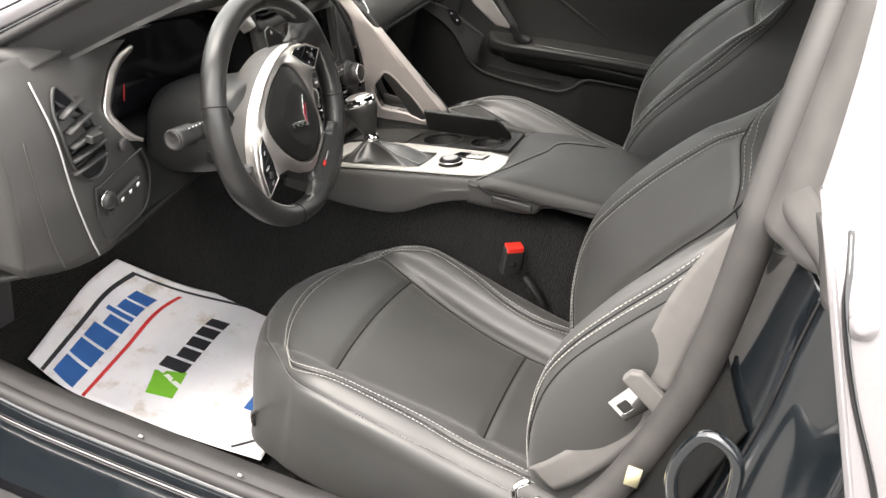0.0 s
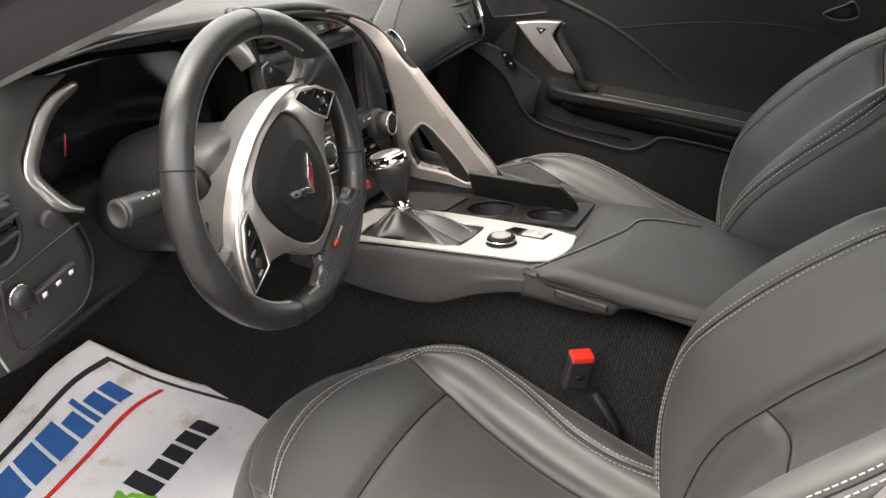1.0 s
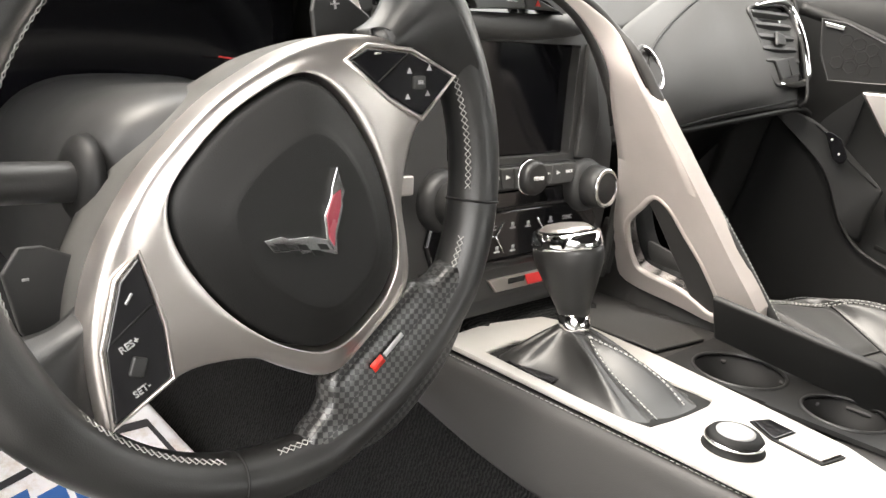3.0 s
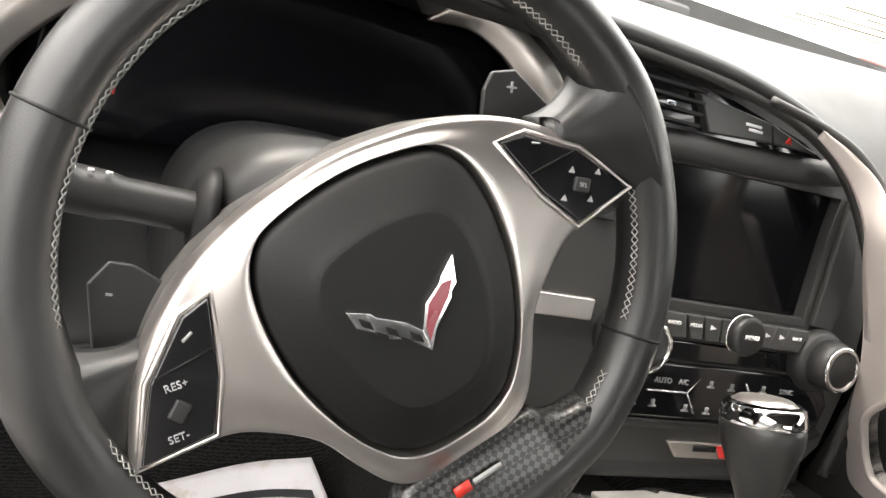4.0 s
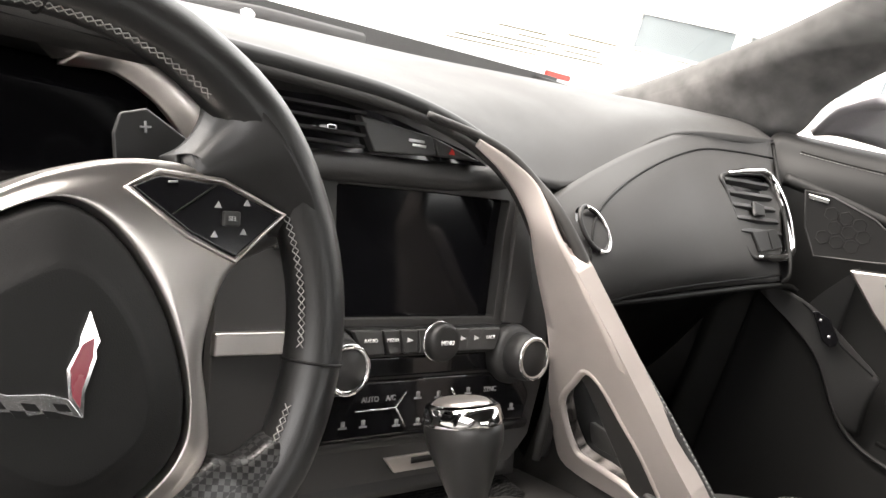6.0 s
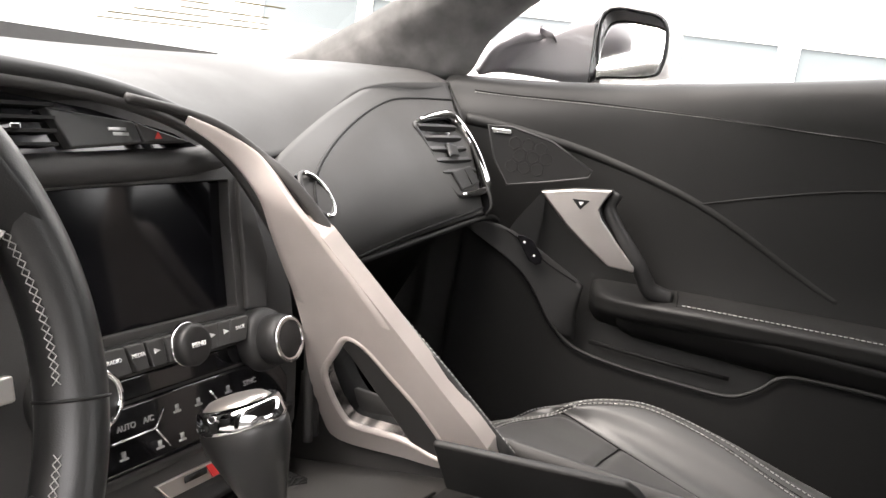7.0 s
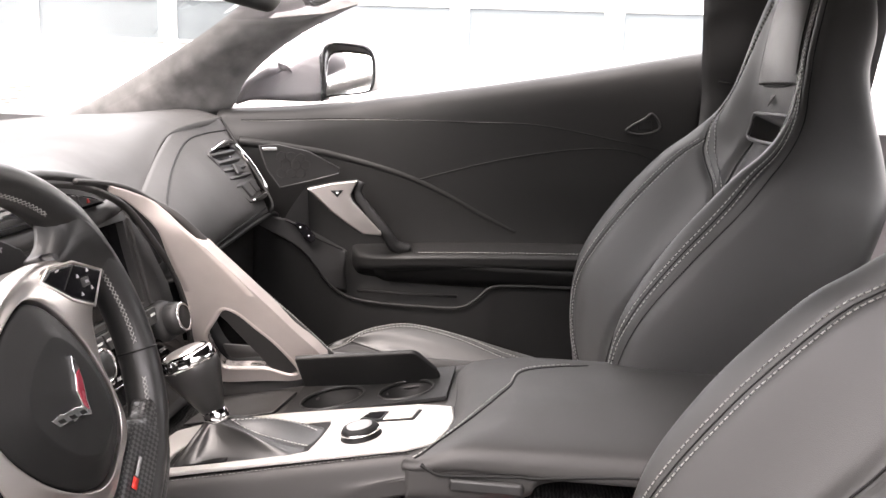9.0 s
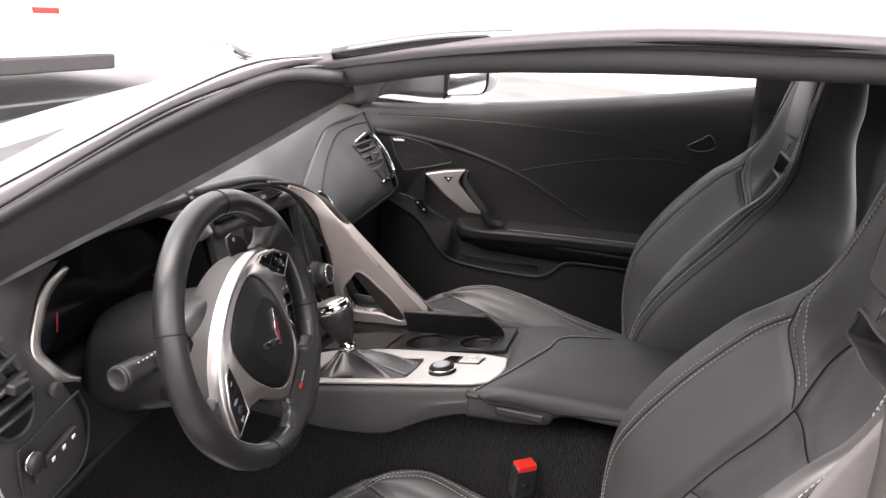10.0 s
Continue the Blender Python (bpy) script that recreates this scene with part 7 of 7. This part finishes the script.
# ---- paper mat ----
def paper_mat():
    p = thing("paper_floor_mat", "soiled white paper mat with blue and black print on the floor", "floor mat")
    # u across the car, v towards the front; the far edge curls up against the footwell
    rows = [[(-0.475, 0.615, 0.192), (-0.33, 0.635, 0.186), (-0.18, 0.655, 0.19), (-0.03, 0.70, 0.19)],
            [(-0.485, 0.74, 0.192), (-0.33, 0.75, 0.187), (-0.18, 0.765, 0.19), (-0.03, 0.79, 0.192)],
            [(-0.487, 0.87, 0.192), (-0.33, 0.885, 0.188), (-0.18, 0.90, 0.192), (-0.06, 0.885, 0.20)],
            [(-0.483, 1.01, 0.193), (-0.33, 1.04, 0.193), (-0.20, 1.06, 0.200), (-0.105, 1.03, 0.215)],
            [(-0.46, 1.12, 0.205), (-0.33, 1.16, 0.212), (-0.22, 1.185, 0.228), (-0.140, 1.175, 0.250)]]
    s = Surf(rows)
    sheet = part("sheet", s.mesh(40, 40), PAPER, p, thick=0.001)

    def decal(name, mesh, mat):
        """Lays a flat print in u, v (as x, y from 0 to 1) on the sheet."""
        for v in mesh.vertices:
            u, w = min(max(v.co.x, 0), 1), min(max(v.co.y, 0), 1)
            v.co = Vector(s.at(u, w)) + Vector((0, 0, 0.0012))
        mesh.materials.append(mat)
        ob = new(name, mesh)
        ob.parent = sheet
        return ob

    def print_blocks(height, at, mat, blocks, slant=0.15, gap=0.12):
        """A printed word mark as a row of plain blocks: (width, height) of each in heights of the row."""
        x = 0.0
        for w, h in blocks:
            bm = bmesh.new()
            quad = [(x, 0), (x + w, 0), (x + w + slant * h, h), (x + slant * h, h)]
            bm.faces.new([bm.verts.new((at[0] + p * height / 0.40, at[1] + (q - 0.5) * height / 0.50, 0)) for p, q in quad])
            bmesh.ops.subdivide_edges(bm, edges=bm.edges, cuts=2, use_grid_fill=True)
            me = bpy.data.meshes.new("printed_block")
            bm.to_mesh(me)
            bm.free()
            decal("printed_block", me, mat)
            x += w + gap

    def band(pts, w, mat, name="printed_line"):
        bm = bmesh.new()
        q = np.array(pts)
        n = max(2, int(len(q)))
        last = None
        for i in range(len(q)):
            t = q[min(i + 1, len(q) - 1)] - q[max(i - 1, 0)]
            t = t * np.array((0.40, 0.50))
            t /= np.linalg.norm(t)
            o = np.array((-t[1] / 0.40, t[0] / 0.50)) * w / 2
            a, b = bm.verts.new((*(q[i] + o), 0)), bm.verts.new((*(q[i] - o), 0))
            if last:
                bm.faces.new((last[0], last[1], b, a))
            last = (a, b)
        me = bpy.data.meshes.new(name)
        bm.to_mesh(me)
        bm.free()
        return decal(name, me, mat)

    seg = lambda a, b, n=24: [tuple(np.array(a) + (np.array(b) - a) * f) for f in np.linspace(0, 1, n)]
    band(seg((0.0, 0.905), (0.935, 0.905)), 0.011, INK)
    band(seg((0.925, 0.915), (0.925, 0.02)), 0.010, INK)
    band(seg((0.10, 0.055), (0.93, 0.035)), 0.006, INK)
    band(seg((0.10, 0.055), (0.02, 0.12), 6), 0.006, INK)
    # three lines of print running across the car
    print_blocks(0.062, (0.015, 0.80), BLUE, ((0.75, 1), (0.70, 1), (0.72, 1), (0.55, 0.74), (0.22, 1), (0.55, 0.74), (0.58, 0.74)))
    band(seg((0.0, 0.685), (0.86, 0.700)), 0.007, REDINK)
    print_blocks(0.048, (0.315, 0.515), INK, ((0.60, 1), (0.58, 0.74), (0.58, 0.74), (0.60, 0.74), (0.55, 0.74)), 0.0, 0.14)
    for o, m in (([(0.14, 0.525), (0.28, 0.56), (0.33, 0.46), (0.16, 0.43)], GREEN),):
        bm = bmesh.new()
        bm.faces.new([bm.verts.new((x, y, 0)) for x, y in o])
        bmesh.ops.subdivide_edges(bm, edges=bm.edges, cuts=4, use_grid_fill=True)
        me = bpy.data.meshes.new("printed_mark")
        bm.to_mesh(me)
        decal("printed_mark", me, m)
    band([(0.235, 0.435), (0.255, 0.48), (0.28, 0.52), (0.30, 0.555)], 0.009, PAPER)
    print_blocks(0.060, (0.25, 0.125), BLUE, ((0.9, 1),), 0.0)
    band(seg((0.36, 0.145), (0.60, 0.150), 10), 0.006, REDINK)


paper_mat()


def pedals():
    p = thing("pedal", "black rubber pedal hanging in the driver footwell", "pedal")
    part("pad", box((0.05, 0.012, 0.12), (-0.47, 1.16, 0.33), m=None), RUBBER, p, bevel=0.005)
    part("arm", tube([(-0.47, 1.17, 0.36), (-0.47, 1.22, 0.48), (-0.47, 1.24, 0.56)], 0.008, 8), DARK, p)


pedals()


def room_mirror():
    m = thing("rear_view_mirror", "black interior rear view mirror under the header", "car mirror")
    rows = []
    for x, k in ((-0.165, 0.55), (-0.155, 0.95), (-0.09, 1.0), (-0.02, 1.0), (0.045, 0.95), (0.06, 0.5)):
        rows.append([(x, 0.62 + 0.016 * math.cos(a) * k, 1.112 + 0.03 * math.sin(a) * k) for a in np.linspace(0, 2 * math.pi, 16, endpoint=False)])
    part("housing", Surf(rows, closed=True).mesh(24, 20, caps=True), PLASTIC, m, "black plastic housing")
    part("stem", tube([(-0.05, 0.63, 1.12), (-0.05, 0.68, 1.14), (-0.05, 0.72, 1.155)], 0.010, 8), PLASTIC, m)


room_mirror()


def wiper():
    w = thing("wiper_arm", "dark wiper arm resting outside the windscreen base", "wiper")
    part("blade", tube([(-0.02, 1.40, 0.895), (0.12, 1.40, 0.905), (0.29, 1.39, 0.905)], 0.012, 8), RUBBER, w)
    part("nozzle", lathe([(0.012, 0), (0.010, 0.012), (0.004, 0.016)], 16, pose(0.09, 1.37, 0.895)), CHROME, w)


wiper()


def bonnet():
    rows = [[(x, y, z - 0.05 * (x - 0.03) ** 2) for x in (-0.75, -0.4, 0.03, 0.45, 0.80)] for y, z in ((1.33, 0.865), (1.42, 0.875), (1.7, 0.86), (2.1, 0.80), (2.5, 0.70))]
    part("bonnet", Surf(rows).mesh(24, 20), BODY, shell, "silver painted bonnet", thick=0.006)
    part("cowl", box((1.40, 0.10, 0.02), (0.03, 1.345, 0.868)), DARK, shell, bevel=0.004)


bonnet()


def window_sheet():
    w = thing("windscreen_sticker", "pale paper sheet with printed lines behind the windscreen", "sticker")
    m = frame_of((0.40, 1.165, 0.962), (0.97, -0.10, 0.05), (0, -0.92, 0.36))
    paper = material("thin_tan_print", (0.16, 0.13, 0.06), 0.8)
    for y, a, b, h in ((0.00, -0.12, 0.15, 0.005), (0.022, -0.10, 0.02, 0.004), (0.022, 0.05, 0.12, 0.004), (0.045, -0.05, 0.10, 0.004), (-0.02, -0.12, 0.04, 0.004), (0.065, -0.10, -0.02, 0.004), (0.085, 0.0, 0.09, 0.004)):
        part("printed_line", box((b - a, h, 0.0006), ((a + b) / 2, y, 0), m=m), paper, w, smooth=False)


window_sheet()


def parked_car():
    c = thing("parked_car", "white parked car with a dark bumper and red lamp", "car", at=(5.2, 6.5, 0))
    body = [[(x, y, z) for y, z in ((-0.9, 0.30), (-0.95, 0.55), (-0.93, 0.85), (-0.75, 1.0), (0.75, 1.0), (0.93, 0.85), (0.95, 0.55), (0.9, 0.30))] for x in (-2.3, -2.1, -1.0, 0.2, 1.4, 2.1)]
    part("body", Surf(body).mesh(30, 24, caps=True), WALL, c, "white painted body")
    cab = [[(x, y * k, 1.0 + h) for y, h in ((-0.72, 0), (-0.60, 0.4), (0.60, 0.4), (0.72, 0))] for x, k in ((-1.4, 0.9), (-0.9, 1.0), (0.3, 1.0), (1.0, 0.9))]
    part("cabin", Surf(cab).mesh(14, 14, caps=True), WALL, c)
    for x in (-1.45,):
        w = part("wheel", lathe([(0.2, -0.1), (0.33, -0.1), (0.34, 0.0), (0.33, 0.1), (0.2, 0.1)], 32, pose(x, -0.9, 0.34, 90, 0, 0)), RUBBER, c, "black tyre")
        part("rim", disc(0.2, 0.03, m=pose(x, -1.0, 0.34, 90, 0, 0)), SILVER, w)
    part("bumper", box((1.7, 0.08, 0.14), (0.1, -0.95, 0.36)), GREYRUBBER, c, bevel=0.02)
    part("lamp", box((0.32, 0.03, 0.05), (0.05, -0.945, 0.82)), RED, c, bevel=0.01)


parked_car()
